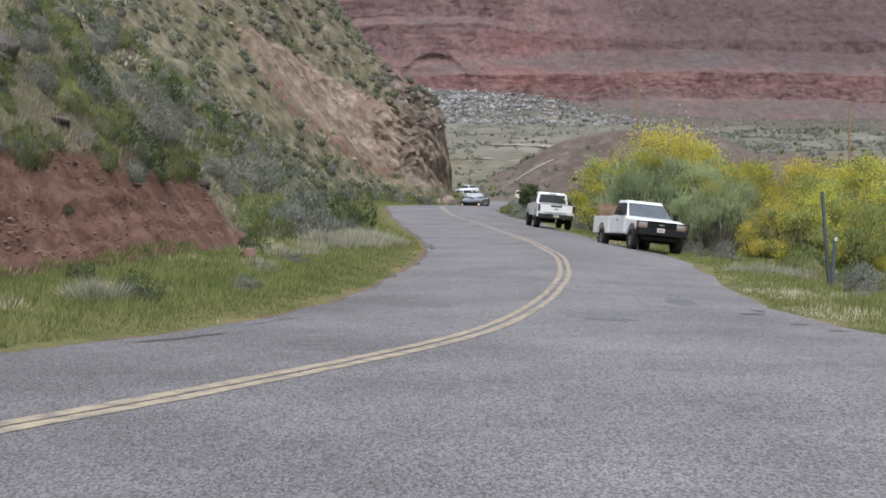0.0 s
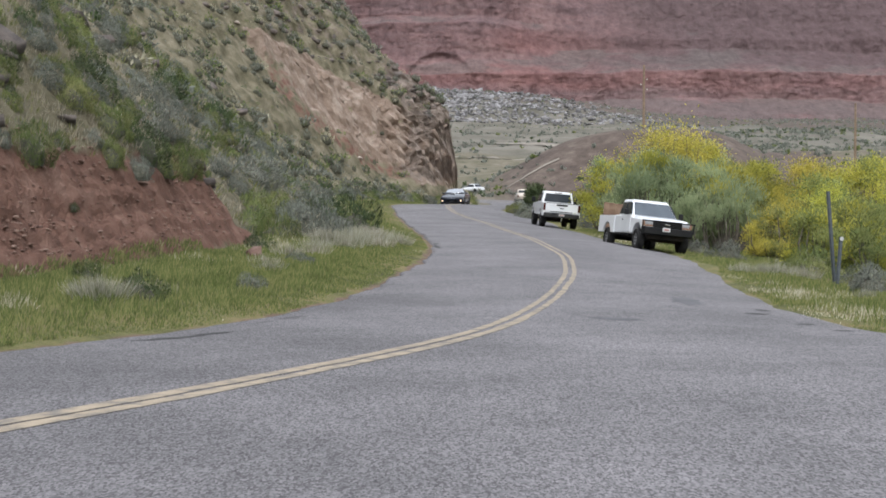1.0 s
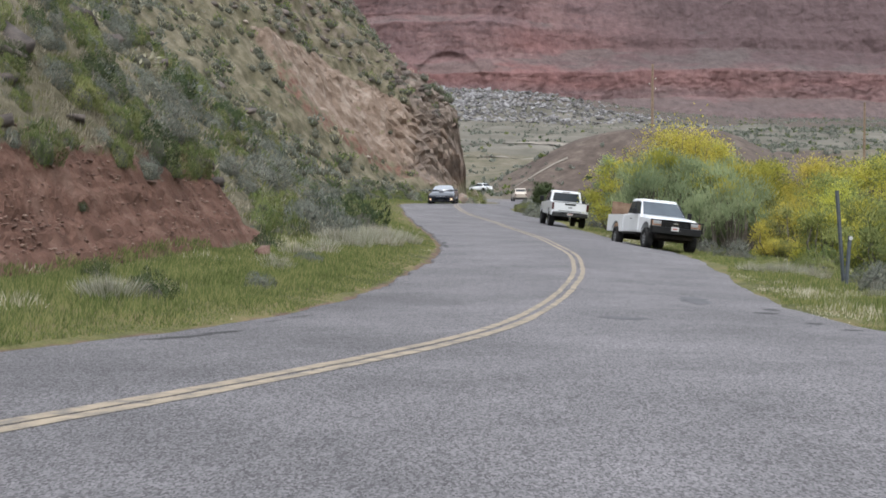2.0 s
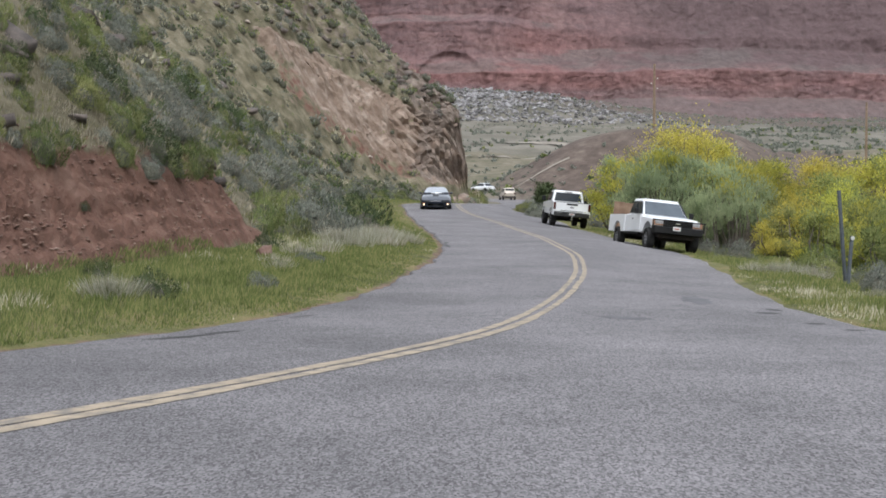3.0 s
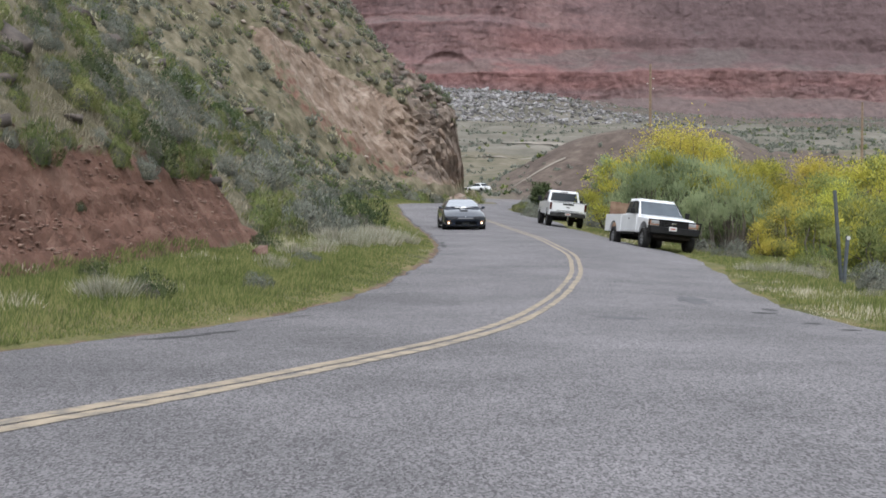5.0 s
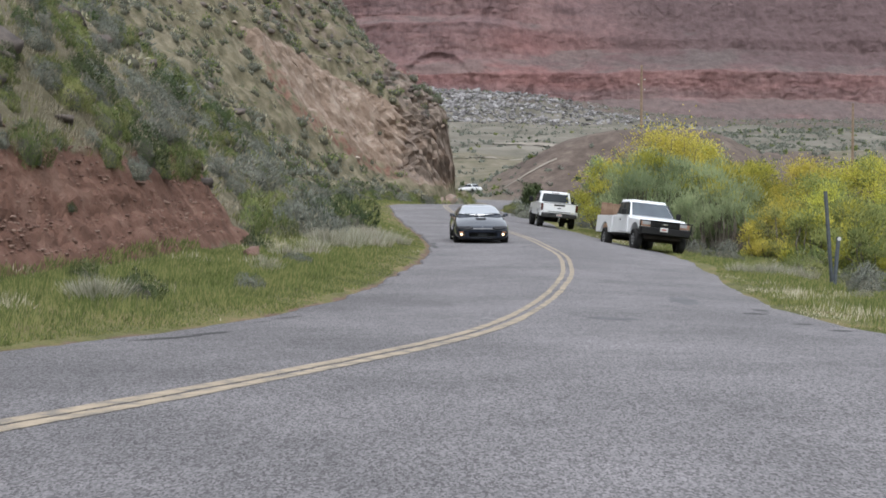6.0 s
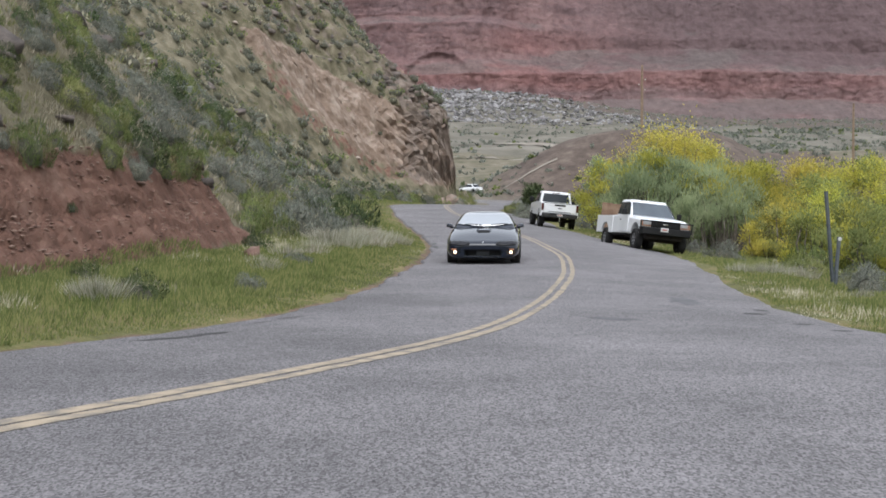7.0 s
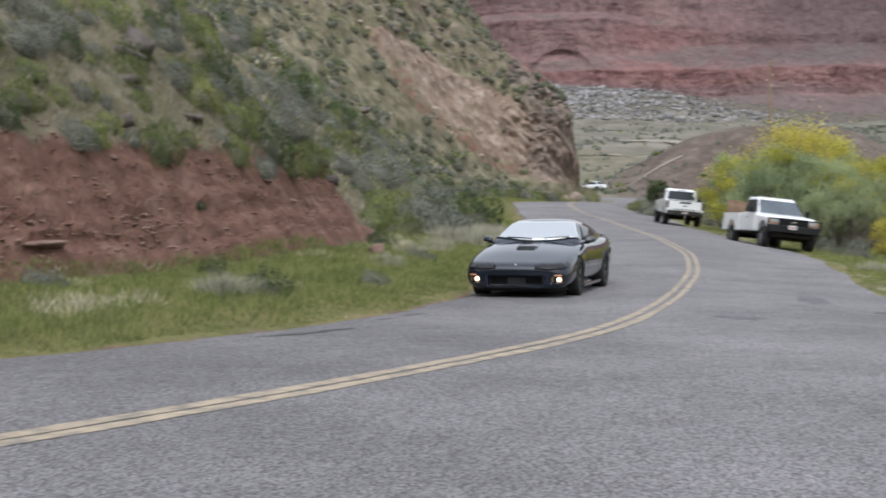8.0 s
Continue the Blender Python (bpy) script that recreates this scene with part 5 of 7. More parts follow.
LAMP_GLASS = material("clear_lamp_glass", [(0.35, 0.36, 0.38), (0.55, 0.56, 0.58)], scale=18, fine=60, rough=0.12, bump=0.2, dist=0.004, coat=1.0)
SMOKED = material("smoked_lamp_lens", [(0.012, 0.012, 0.014), (0.03, 0.03, 0.034)], scale=14, fine=50, rough=0.12, bump=0.0, coat=1.0)
AMBER = material("amber_lens", [(0.36, 0.20, 0.13), (0.48, 0.30, 0.21)], scale=20, fine=60, rough=0.2, bump=0.0, coat=0.8)
RED_LENS = material("red_lamp_lens", [(0.05, 0.009, 0.009), (0.09, 0.016, 0.015)], scale=14, fine=50, rough=0.2, bump=0.0, coat=0.8)
LIT = material("lit_fog_lamp", [(1.0, 0.62, 0.34), (1.0, 0.78, 0.52)], scale=10, fine=30, rough=0.3, bump=0.0, emit=3.0)
LIT_AMBER = material("lit_marker_lamp", [(0.30, 0.12, 0.05), (0.4, 0.18, 0.09)], scale=10, fine=30, rough=0.3, bump=0.0, emit=0.5)
PLATE = material("plate_white", [(0.5, 0.5, 0.5), (0.62, 0.62, 0.6)], scale=8, fine=30, rough=0.5, bump=0.0)
PLATE_INK = material("plate_ink", [(0.30, 0.08, 0.05), (0.4, 0.12, 0.08)], scale=8, fine=30, rough=0.5, bump=0.0)
PLATE_DARK = material("plate_dim", [(0.035, 0.037, 0.04), (0.05, 0.053, 0.056)], scale=8, fine=30, rough=0.5, bump=0.0)
PLYWOOD = material("weathered_plywood", [(0.13, 0.08, 0.05), (0.20, 0.125, 0.08), (0.27, 0.185, 0.125)], scale=3, fine=30, rough=0.85, bump=0.3)
for dull in (BLACK_PLASTIC, UNDERSIDE, RUBBER, PLATE_DARK):
    dull.node_tree.nodes["Principled BSDF"].inputs["Specular IOR Level"].default_value = 0.2
SMOKED.node_tree.nodes["Principled BSDF"].inputs["Coat Weight"].default_value = 0.0
SMOKED.node_tree.nodes["Principled BSDF"].inputs["Specular IOR Level"].default_value = 0.15
GLASS = material("tinted_car_glass", [(0.02, 0.025, 0.03), (0.032, 0.037, 0.042)], scale=1, fine=5, rough=0.04, bump=0.0, coat=0.0)
GLASS.node_tree.nodes["Principled BSDF"].inputs["IOR"].default_value = 1.25
# pale base and raised IOR stand in for a brighter sky reflection
SCREEN = material("windscreen_glass", [(0.14, 0.165, 0.185), (0.20, 0.225, 0.245)], scale=1.2, fine=4, rough=0.05, bump=0.0, coat=1.0)
SCREEN.node_tree.nodes["Principled BSDF"].inputs["IOR"].default_value = 3.4
SCREEN.node_tree.nodes["Principled BSDF"].inputs["Specular IOR Level"].default_value = 0.85
TRUCK_SCREEN = material("tinted_windscreen_glass", [(0.04, 0.052, 0.065), (0.065, 0.08, 0.095)], scale=1.2, fine=4, rough=0.06, bump=0.0, coat=0.6)
TRUCK_SCREEN.node_tree.nodes["Principled BSDF"].inputs["IOR"].default_value = 1.45


def link_part(name, me, mat, parent, label="", smooth_faces=False):
    me.materials.clear()
    me.materials.append(mat)
    if smooth_faces:
        me.polygons.foreach_set("use_smooth", [True] * len(me.polygons))
    ob = new(name, me)
    ob.parent = parent
    if label:
        ob["label"] = label
    return ob


def part(name, bm, mat, parent, label="", smooth_faces=False):
    me = bpy.data.meshes.new(name)
    bmesh.ops.recalc_face_normals(bm, faces=bm.faces)
    bm.to_mesh(me)
    bm.free()
    return link_part(name, me, mat, parent, label, smooth_faces)


def prism(corners, bevel=0.0, segments=2, bm=None):
    """A solid of eight corners (lower four, then upper four, both anticlockwise), with rounded edges."""
    own = bmesh.new()
    v = [own.verts.new(c) for c in corners]
    for f in ((3, 2, 1, 0), (4, 5, 6, 7), (0, 1, 5, 4), (1, 2, 6, 5), (2, 3, 7, 6), (3, 0, 4, 7)):
        own.faces.new([v[i] for i in f])
    if bevel:
        bmesh.ops.bevel(own, geom=own.edges[:], offset=bevel, segments=segments, profile=0.5, affect='EDGES')
    if bm is None:
        return own
    me = bpy.data.meshes.new("join")
    own.to_mesh(me)
    own.free()
    bm.from_mesh(me)
    bpy.data.meshes.remove(me)
    return bm


def box(x0, x1, y0, y1, z0, z1, bevel=0.01, bm=None, segments=2):
    return prism([(x0, y0, z0), (x1, y0, z0), (x1, y1, z0), (x0, y1, z0), (x0, y0, z1), (x1, y0, z1), (x1, y1, z1), (x0, y1, z1)], bevel, segments, bm)


def loft(stations):
    """A closed hull through half sections (y, [(x, z) from the bottom middle round to the top middle]), mirrored."""
    bm = bmesh.new()
    rings = []
    for y, half in stations:
        pts = [(x, z) for x, z in half] + [(-x, z) for x, z in half[-2:0:-1]]
        rings.append([bm.verts.new((x, y, z)) for x, z in pts])
    for a, b in zip(rings, rings[1:]):
        n = len(a)
        for i in range(n):
            bm.faces.new((a[i], a[(i + 1) % n], b[(i + 1) % n], b[i]))
    for r in (rings[0], rings[-1]):
        n = len(r)
        h = n // 2
        for i in range(h):
            quad = [r[i], r[i + 1], r[(n - i - 1) % n], r[(n - i) % n]]
            quad = [q for k, q in enumerate(quad) if q not in quad[:k]]
            if len(quad) > 2:
                bm.faces.new(quad)
    bmesh.ops.recalc_face_normals(bm, faces=bm.faces)
    return bm


def shaped(bm, levels=2, cutters=()):
    """The mesh of bm after smoothing and after cutting away the cutters."""
    me = bpy.data.meshes.new("shape")
    bm.to_mesh(me)
    bm.free()
    ob = new("shape", me)
    if levels:
        sub = ob.modifiers.new("round", 'SUBSURF')
        sub.levels = sub.render_levels = levels
    tools = []
    for c in cutters:
        cm = bpy.data.meshes.new("tool")
        bmesh.ops.recalc_face_normals(c, faces=c.faces)
        c.to_mesh(cm)
        c.free()
        t = new("tool", cm)
        tools.append(t)
        b = ob.modifiers.new("cut", 'BOOLEAN')
        b.operation, b.object, b.solver = 'DIFFERENCE', t, 'EXACT'
    dg = bpy.context.evaluated_depsgraph_get()
    dg.update()
    out = bpy.data.meshes.new_from_object(ob.evaluated_get(dg))
    for t in (ob, *tools):
        d = t.data
        bpy.data.objects.remove(t)
        bpy.data.meshes.remove(d)
    return out


def drum(x0, x1, y, z, r, n=28, bm=None):
    bm = bm or bmesh.new()
    bmesh.ops.create_cone(bm, cap_ends=True, segments=n, radius1=r, radius2=r, depth=abs(x1 - x0),
                          matrix=Matrix.Translation(((x0 + x1) / 2, y, z)) @ pose(0, 0, 0, 0, 90, 0))
    return bm


def lathe_x(profile, n=32):
    """Turned about the x axis: profile of (x, radius)."""
    bm = bmesh.new()
    rings = [[bm.verts.new((x, r * math.cos(2 * math.pi * k / n), r * math.sin(2 * math.pi * k / n))) for k in range(n)] for x, r in profile]
    for a, b in zip(rings, rings[1:]):
        for k in range(n):
            bm.faces.new((a[k], a[(k + 1) % n], b[(k + 1) % n], b[k]))
    bm.faces.new(rings[0])
    bm.faces.new(rings[-1])
    return bm


def wheel(parent, x, y, r, width, rim_r, rim_mat, spokes=5):
    """A wheel in its own space, its axle along x, with the outer face to the side on which it sits."""
    side = 1 if x > 0 else -1
    hub = new("wheel")
    hub.parent = parent
    hub.matrix_local = pose(x, y, r)
    w = width / 2
    part("tyre", lathe_x([(-w * 0.7, rim_r), (-w * 0.95, rim_r + 0.02), (-w, r * 0.86), (-w * 0.86, r * 0.97), (-w * 0.5, r), (w * 0.5, r), (w * 0.86, r * 0.97), (w, r * 0.86), (w * 0.95, rim_r + 0.02), (w * 0.7, rim_r)]),
         RUBBER, hub, smooth_faces=True)
    bm = lathe_x([(side * -w * 0.6, rim_r * 0.98), (side * w * 0.15, rim_r * 0.9), (side * w * 0.3, rim_r * 0.3), (side * w * 0.62, rim_r * 0.26), (side * w * 0.66, rim_r * 0.05)])
    for k in range(spokes):
        own = box(-0.022, 0.022, -rim_r * 0.14, rim_r * 0.14, rim_r * 0.2, rim_r * 0.99, 0.006)
        bmesh.ops.transform(own, matrix=Matrix.Translation((side * w * 0.62, 0, 0)) @ pose(0, 0, 0, 360 * k / spokes, 0, 0), verts=own.verts)
        me = bpy.data.meshes.new("join")
        own.to_mesh(me)
        own.free()
        bm.from_mesh(me)
        bpy.data.meshes.remove(me)
    ring = lathe_x([(side * w * 0.5, rim_r * 1.0), (side * w * 0.78, rim_r * 1.01), (side * w * 0.78, rim_r * 0.9), (side * w * 0.5, rim_r * 0.88)])
    me = bpy.data.meshes.new("join")
    ring.to_mesh(me)
    ring.free()
    bm.from_mesh(me)
    bpy.data.meshes.remove(me)
    part("rim", bm, rim_mat, hub, smooth_faces=False)
    return hub


def panel(rows, thick=0.008, lift=0.0):
    """A curved pane through rows of places, given a thickness along its normals."""
    bm = bmesh.new()
    grid = [[bm.verts.new(p) for p in row] for row in rows]
    for a, b in zip(grid, grid[1:]):
        for i in range(len(a) - 1):
            bm.faces.new((a[i], a[i + 1], b[i + 1], b[i]))
    bmesh.ops.recalc_face_normals(bm, faces=bm.faces)
    bmesh.ops.solidify(bm, geom=bm.faces[:], thickness=thick)
    return bm


def stick(me, rows, way, lift=0.008):
    """Rows of places dropped along way onto the hull me, and lifted off it a little."""
    tree_ = BVHTree.FromPolygons([v.co for v in me.vertices], [p.vertices for p in me.polygons])
    way = Vector(way).normalized()
    out = []
    for row in rows:
        line = []
        for p in row:
            hit, normal, _, _ = tree_.ray_cast(Vector(p) - way * 3, way)
            line.append(tuple(hit - way * lift) if hit else tuple(p))
        out.append(line)
    return out


def grid_between(rows, n):
    """Rows of corner places, filled in to n places a row and n rows between each pair."""
    fine = []
    for a, b in zip(rows, rows[1:]):
        for k in range(n):
            fine.append([tuple(Vector(p).lerp(Vector(q), k / n)) for p, q in zip(a, b)])
    fine.append([tuple(p) for p in rows[-1]])
    out = []
    for row in fine:
        line = []
        for p, q in zip(row, row[1:]):
            line += [tuple(Vector(p).lerp(Vector(q), k / n)) for k in range(n)]
        out.append(line + [tuple(row[-1])])
    return out


# the black sports coupe
def hull_section(w, zb, zt, tuck=0.9, shoulder=0.86, crown=0.04):
    return [(0, zb), (w * 0.62, zb), (w * tuck, zb + 0.02), (w * 0.985, zb + 0.30 * (zt - zb)), (w, zb + 0.55 * (zt - zb)), (w * 0.965, zt - 0.10 * (zt - zb) - 0.01),
            (w * shoulder, zt), (w * 0.45, zt + crown * 0.8), (0, zt + crown)]


def sports_coupe():
    car = new("sports_coupe")
    st = [(2.45, hull_section(0.56, 0.22, 0.475, crown=0.015)), (2.435, hull_section(0.71, 0.18, 0.52, crown=0.02)), (2.35, hull_section(0.835, 0.165, 0.575, crown=0.022)), (2.20, hull_section(0.89, 0.165, 0.615, crown=0.025)), (2.02, hull_section(0.918, 0.165, 0.665, crown=0.03)),
          (1.75, hull_section(0.925, 0.165, 0.735, crown=0.04)), (1.42, hull_section(0.935, 0.165, 0.80, crown=0.045)), (1.0, hull_section(0.93, 0.165, 0.865, crown=0.05)), (0.6, hull_section(0.92, 0.165, 0.905, crown=0.05)),
          (0.0, hull_section(0.915, 0.165, 0.90, crown=0.02)), (-0.6, hull_section(0.92, 0.165, 0.915, crown=0.02)), (-1.15, hull_section(0.94, 0.17, 0.94, crown=0.02)), (-1.7, hull_section(0.93, 0.20, 0.955, crown=0.03)),
          (-2.2, hull_section(0.88, 0.25, 0.955, crown=0.03)), (-2.4, hull_section(0.80, 0.30, 0.90, crown=0.03)), (-2.46, hull_section(0.68, 0.36, 0.82, crown=0.02))]
    cut = [drum(0.66, 1.2, 1.42, 0.33, 0.375), drum(-1.2, -0.66, 1.42, 0.33, 0.375), drum(0.66, 1.2, -1.15, 0.33, 0.375), drum(-1.2, -0.66, -1.15, 0.33, 0.375)]
    # intake, fog lamp pockets and lamp recesses in the nose
    cut += [box(-0.46, 0.46, 2.30, 2.7, 0.215, 0.40, 0.02)] + [box(s * 0.70 - 0.10, s * 0.70 + 0.10, 2.20, 2.7, 0.27, 0.378, 0.02) for s in (1, -1)]
    plain = shaped(loft(st), 2)
    link_part("body", shaped(loft(st), 2, cut), BLACK_PAINT, car, "glossy black low-slung body", True)

    def cabin(w, z, top, crown):
        k = (top - z) / 0.38
        return [(0, z), (w * 0.95, z), (w, z + 0.02), (w - 0.06 * k, z + 0.35 * (top - z)), (w - 0.15 * k, z + 0.75 * (top - z)), (w - 0.25 * k, top), (w * 0.4, top + crown), (0, top + crown)]
    cs = [(1.06, cabin(0.80, 0.78, 0.84, 0.0)), (0.72, cabin(0.83, 0.80, 0.995, 0.035)), (0.35, cabin(0.84, 0.82, 1.17, 0.04)), (0.05, cabin(0.84, 0.83, 1.262, 0.035)), (-0.35, cabin(0.84, 0.83, 1.28, 0.03)),
          (-0.75, cabin(0.83, 0.84, 1.26, 0.03)), (-1.2, cabin(0.81, 0.86, 1.165, 0.03)), (-1.65, cabin(0.76, 0.88, 1.03, 0.03)), (-1.95, cabin(0.70, 0.88, 0.95, 0.01))]
    top = shaped(loft(cs), 2)
    link_part("roof", top, BLACK_PAINT, car, "black roof with pale sky sheen", True)

    def pane(name, hull, rows, way, mat, label="", n=4, thick=0.006, lift=0.010):
        part(name, panel(stick(hull, grid_between(rows, n), way, lift), thick), mat, car, label, True)
    pane("windscreen", top, [[(0.77 * u, 0.90 - 0.23 * u * u, 0.94) for u in (-1, -0.7, -0.35, 0, 0.35, 0.7, 1)], [(0.675 * u, 0.64 - 0.2 * u * u, 1.08) for u in (-1, -0.7, -0.35, 0, 0.35, 0.7, 1)], [(0.565 * u, 0.2 - 0.14 * u * u, 1.262) for u in (-1, -0.7, -0.35, 0, 0.35, 0.7, 1)]], (0, -0.55, -0.83), SCREEN, "raked windscreen reflecting grey sky")
    pane("rear_window", top, [[(-0.55, -0.88, 1.25), (0.55, -0.88, 1.25)], [(-0.60, -1.7, 1.0), (0.60, -1.7, 1.0)]], (0, 0.3, -0.95), GLASS)
    for s in (1, -1):
        pane("side_window", top, [[(s * 0.80, 0.52, 0.94), (s * 0.80, -0.25, 0.94), (s * 0.80, -1.0, 0.96)], [(s * 0.68, 0.02, 1.20), (s * 0.68, -0.3, 1.215), (s * 0.68, -0.85, 1.17)]], (-s, 0, 0), GLASS)
        m = prism([(s * 0.83, 0.50, 0.885), (s * 1.02, 0.44, 0.895), (s * 1.02, 0.60, 0.905), (s * 0.83, 0.66, 0.89), (s * 0.85, 0.50, 0.995), (s * 1.01, 0.44, 1.005), (s * 1.0, 0.57, 0.995), (s * 0.85, 0.62, 0.99)], 0.035, 3)
        part("side_mirror", m, BLACK_PAINT, car, "black door mirror", True)
        part("mirror_arm", box(min(s * 0.78, s * 0.92), max(s * 0.78, s * 0.92), 0.52, 0.60, 0.87, 0.91, 0.01), BLACK_PAINT, car)
        pane("headlight", plain, [[(s * 0.36, 2.3, 0.47), (s * 0.58, 2.3, 0.45), (s * 0.82, 2.2, 0.475)], [(s * 0.36, 2.3, 0.53), (s * 0.58, 2.3, 0.53), (s * 0.87, 2.2, 0.55)], [(s * 0.42, 2.3, 0.575), (s * 0.58, 2.3, 0.605), (s * 0.80, 2.2, 0.62)]], (0, -0.95, -0.31), SMOKED, "unlit smoked headlight", 4, 0.012, 0.014)
        pane("lamp_surround", plain, [[(s * 0.33, 2.3, 0.457), (s * 0.58, 2.3, 0.435), (s * 0.85, 2.2, 0.46)], [(s * 0.33, 2.3, 0.53), (s * 0.58, 2.3, 0.53), (s * 0.89, 2.2, 0.55)], [(s * 0.40, 2.3, 0.59), (s * 0.58, 2.3, 0.622), (s * 0.83, 2.2, 0.636)]], (0, -0.95, -0.31), BLACK_PLASTIC, "", 4, 0.004, 0.006)
        pane("marker_lamp", plain, [[(s * 0.66, 2.3, 0.392), (s * 0.78, 2.3, 0.392)], [(s * 0.66, 2.3, 0.415), (s * 0.78, 2.3, 0.415)]], (0, -1, 0), LIT_AMBER, "dim amber marker lamp", 3, 0.006, 0.010)
        fb = bmesh.new()
        bmesh.ops.create_uvsphere(fb, u_segments=16, v_segments=10, radius=0.038, matrix=Matrix.Translation((s * 0.70, 2.225, 0.325)) @ Matrix.Diagonal((1.05, 0.6, 1, 1)))
        part("fog_lamp", fb, LIT, car, "lit warm fog lamp", True)
        part("tail_lamp", box(s * 0.58 - 0.2, s * 0.58 + 0.2, -2.455, -2.39, 0.70, 0.82, 0.02), RED_LENS, car)
        part("side_sill", box(s * 0.875 - 0.03, s * 0.875 + 0.03, -0.72, 0.98, 0.14, 0.20, 0.02), BLACK_PAINT, car)
        pane("door_seam", plain, [[(s * 0.9, 0.70, 0.25), (s * 0.9, 0.70, 0.55), (s * 0.9, 0.74, 0.84)], [(s * 0.9, 0.688, 0.25), (s * 0.9, 0.688, 0.55), (s * 0.9, 0.728, 0.84)]], (-s, 0, 0), BLACK_PLASTIC, "", 3, 0.002, 0.003)
    for xa, ya, xb, yb in ((-0.60, 0.74, -0.16, 0.845), (0.05, 0.855, 0.52, 0.78)):
        pane("wiper", top, [[(xa, ya, 0.94), (xb, yb, 0.94)], [(xa, ya + 0.022, 0.93), (xb, yb + 0.022, 0.93)]], (0, -0.3, -0.95), BLACK_PLASTIC, "", 4, 0.008, 0.024)
    pane("cowl", top, [[(0.77 * u, 0.905 - 0.23 * u * u, 0.935) for u in (-1, -0.7, -0.35, 0, 0.35, 0.7, 1)], [(0.775 * u, 0.925 - 0.23 * u * u, 0.925) for u in (-1, -0.7, -0.35, 0, 0.35, 0.7, 1)]], (0, -0.3, -0.95), BLACK_PLASTIC, "", 6, 0.004, 0.016)
    part("grille", box(-0.47, 0.47, 2.20, 2.30, 0.20, 0.41, 0.01), BLACK_PLASTIC, car)
    part("licence_plate", box(-0.155, 0.155, 2.31, 2.325, 0.25, 0.36, 0.006), PLATE_DARK, car, "dim front plate with no writing")
    # thin black pane on the hood paints the shade before the scoop
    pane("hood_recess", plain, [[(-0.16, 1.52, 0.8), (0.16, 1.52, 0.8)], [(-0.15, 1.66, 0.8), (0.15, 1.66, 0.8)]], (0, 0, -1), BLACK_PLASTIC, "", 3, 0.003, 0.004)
    part("front_splitter", prism([(-0.80, 1.95, 0.13), (0.80, 1.95, 0.13), (0.56, 2.28, 0.13), (-0.56, 2.28, 0.13), (-0.80, 1.95, 0.19), (0.80, 1.95, 0.19), (0.58, 2.30, 0.19), (-0.58, 2.30, 0.19)], 0.015), BLACK_PLASTIC, car)
    part("hood_scoop", prism([(-0.30, 0.92, 0.84), (0.30, 0.92, 0.84), (0.22, 1.66, 0.74), (-0.22, 1.66, 0.74), (-0.17, 0.98, 0.905), (0.17, 0.98, 0.905), (0.165, 1.50, 0.862), (-0.165, 1.50, 0.862)], 0.03, 3), BLACK_PAINT, car, "raised hood scoop", True)
    # solid black block for the scoop's shaded mouth; no opening is cut
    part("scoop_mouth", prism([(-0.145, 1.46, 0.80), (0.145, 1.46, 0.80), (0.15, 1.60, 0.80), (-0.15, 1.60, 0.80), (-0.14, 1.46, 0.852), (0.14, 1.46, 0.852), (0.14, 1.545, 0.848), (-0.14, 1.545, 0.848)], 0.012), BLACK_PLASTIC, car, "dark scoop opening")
    pane("hood_badge", plain, [[(-0.016, 2.3, 0.50), (0.016, 2.3, 0.50)], [(-0.012, 2.3, 0.545), (0.012, 2.3, 0.545)]], (0, -0.85, -0.53), CHROME, "small bright badge", 2, 0.005, 0.008)
    part("rear_spoiler", prism([(-0.72, -2.33, 0.90), (0.72, -2.33, 0.90), (0.72, -2.10, 0.92), (-0.72, -2.10, 0.92), (-0.70, -2.36, 0.995), (0.70, -2.36, 0.995), (0.70, -2.2, 0.985), (-0.70, -2.2, 0.985)], 0.02), BLACK_PAINT, car)
    part("underbody", box(-0.62, 0.62, -2.1, 2.1, 0.14, 0.30, 0.03), UNDERSIDE, car)
    bpy.data.meshes.remove(plain)
    wheels = [wheel(car, s * 0.80, y, 0.33, 0.255, 0.225, DARK_RIM) for y in (1.42, -1.15) for s in (1, -1)]
    tagged(car, "glossy black two-door sports coupe driving with fog lamps lit", "car")
    return car, wheels


# the older white pickup on the shoulder
def arch(x0, x1, y, z, r):
    return drum(x0, x1, y, z, r, 24)


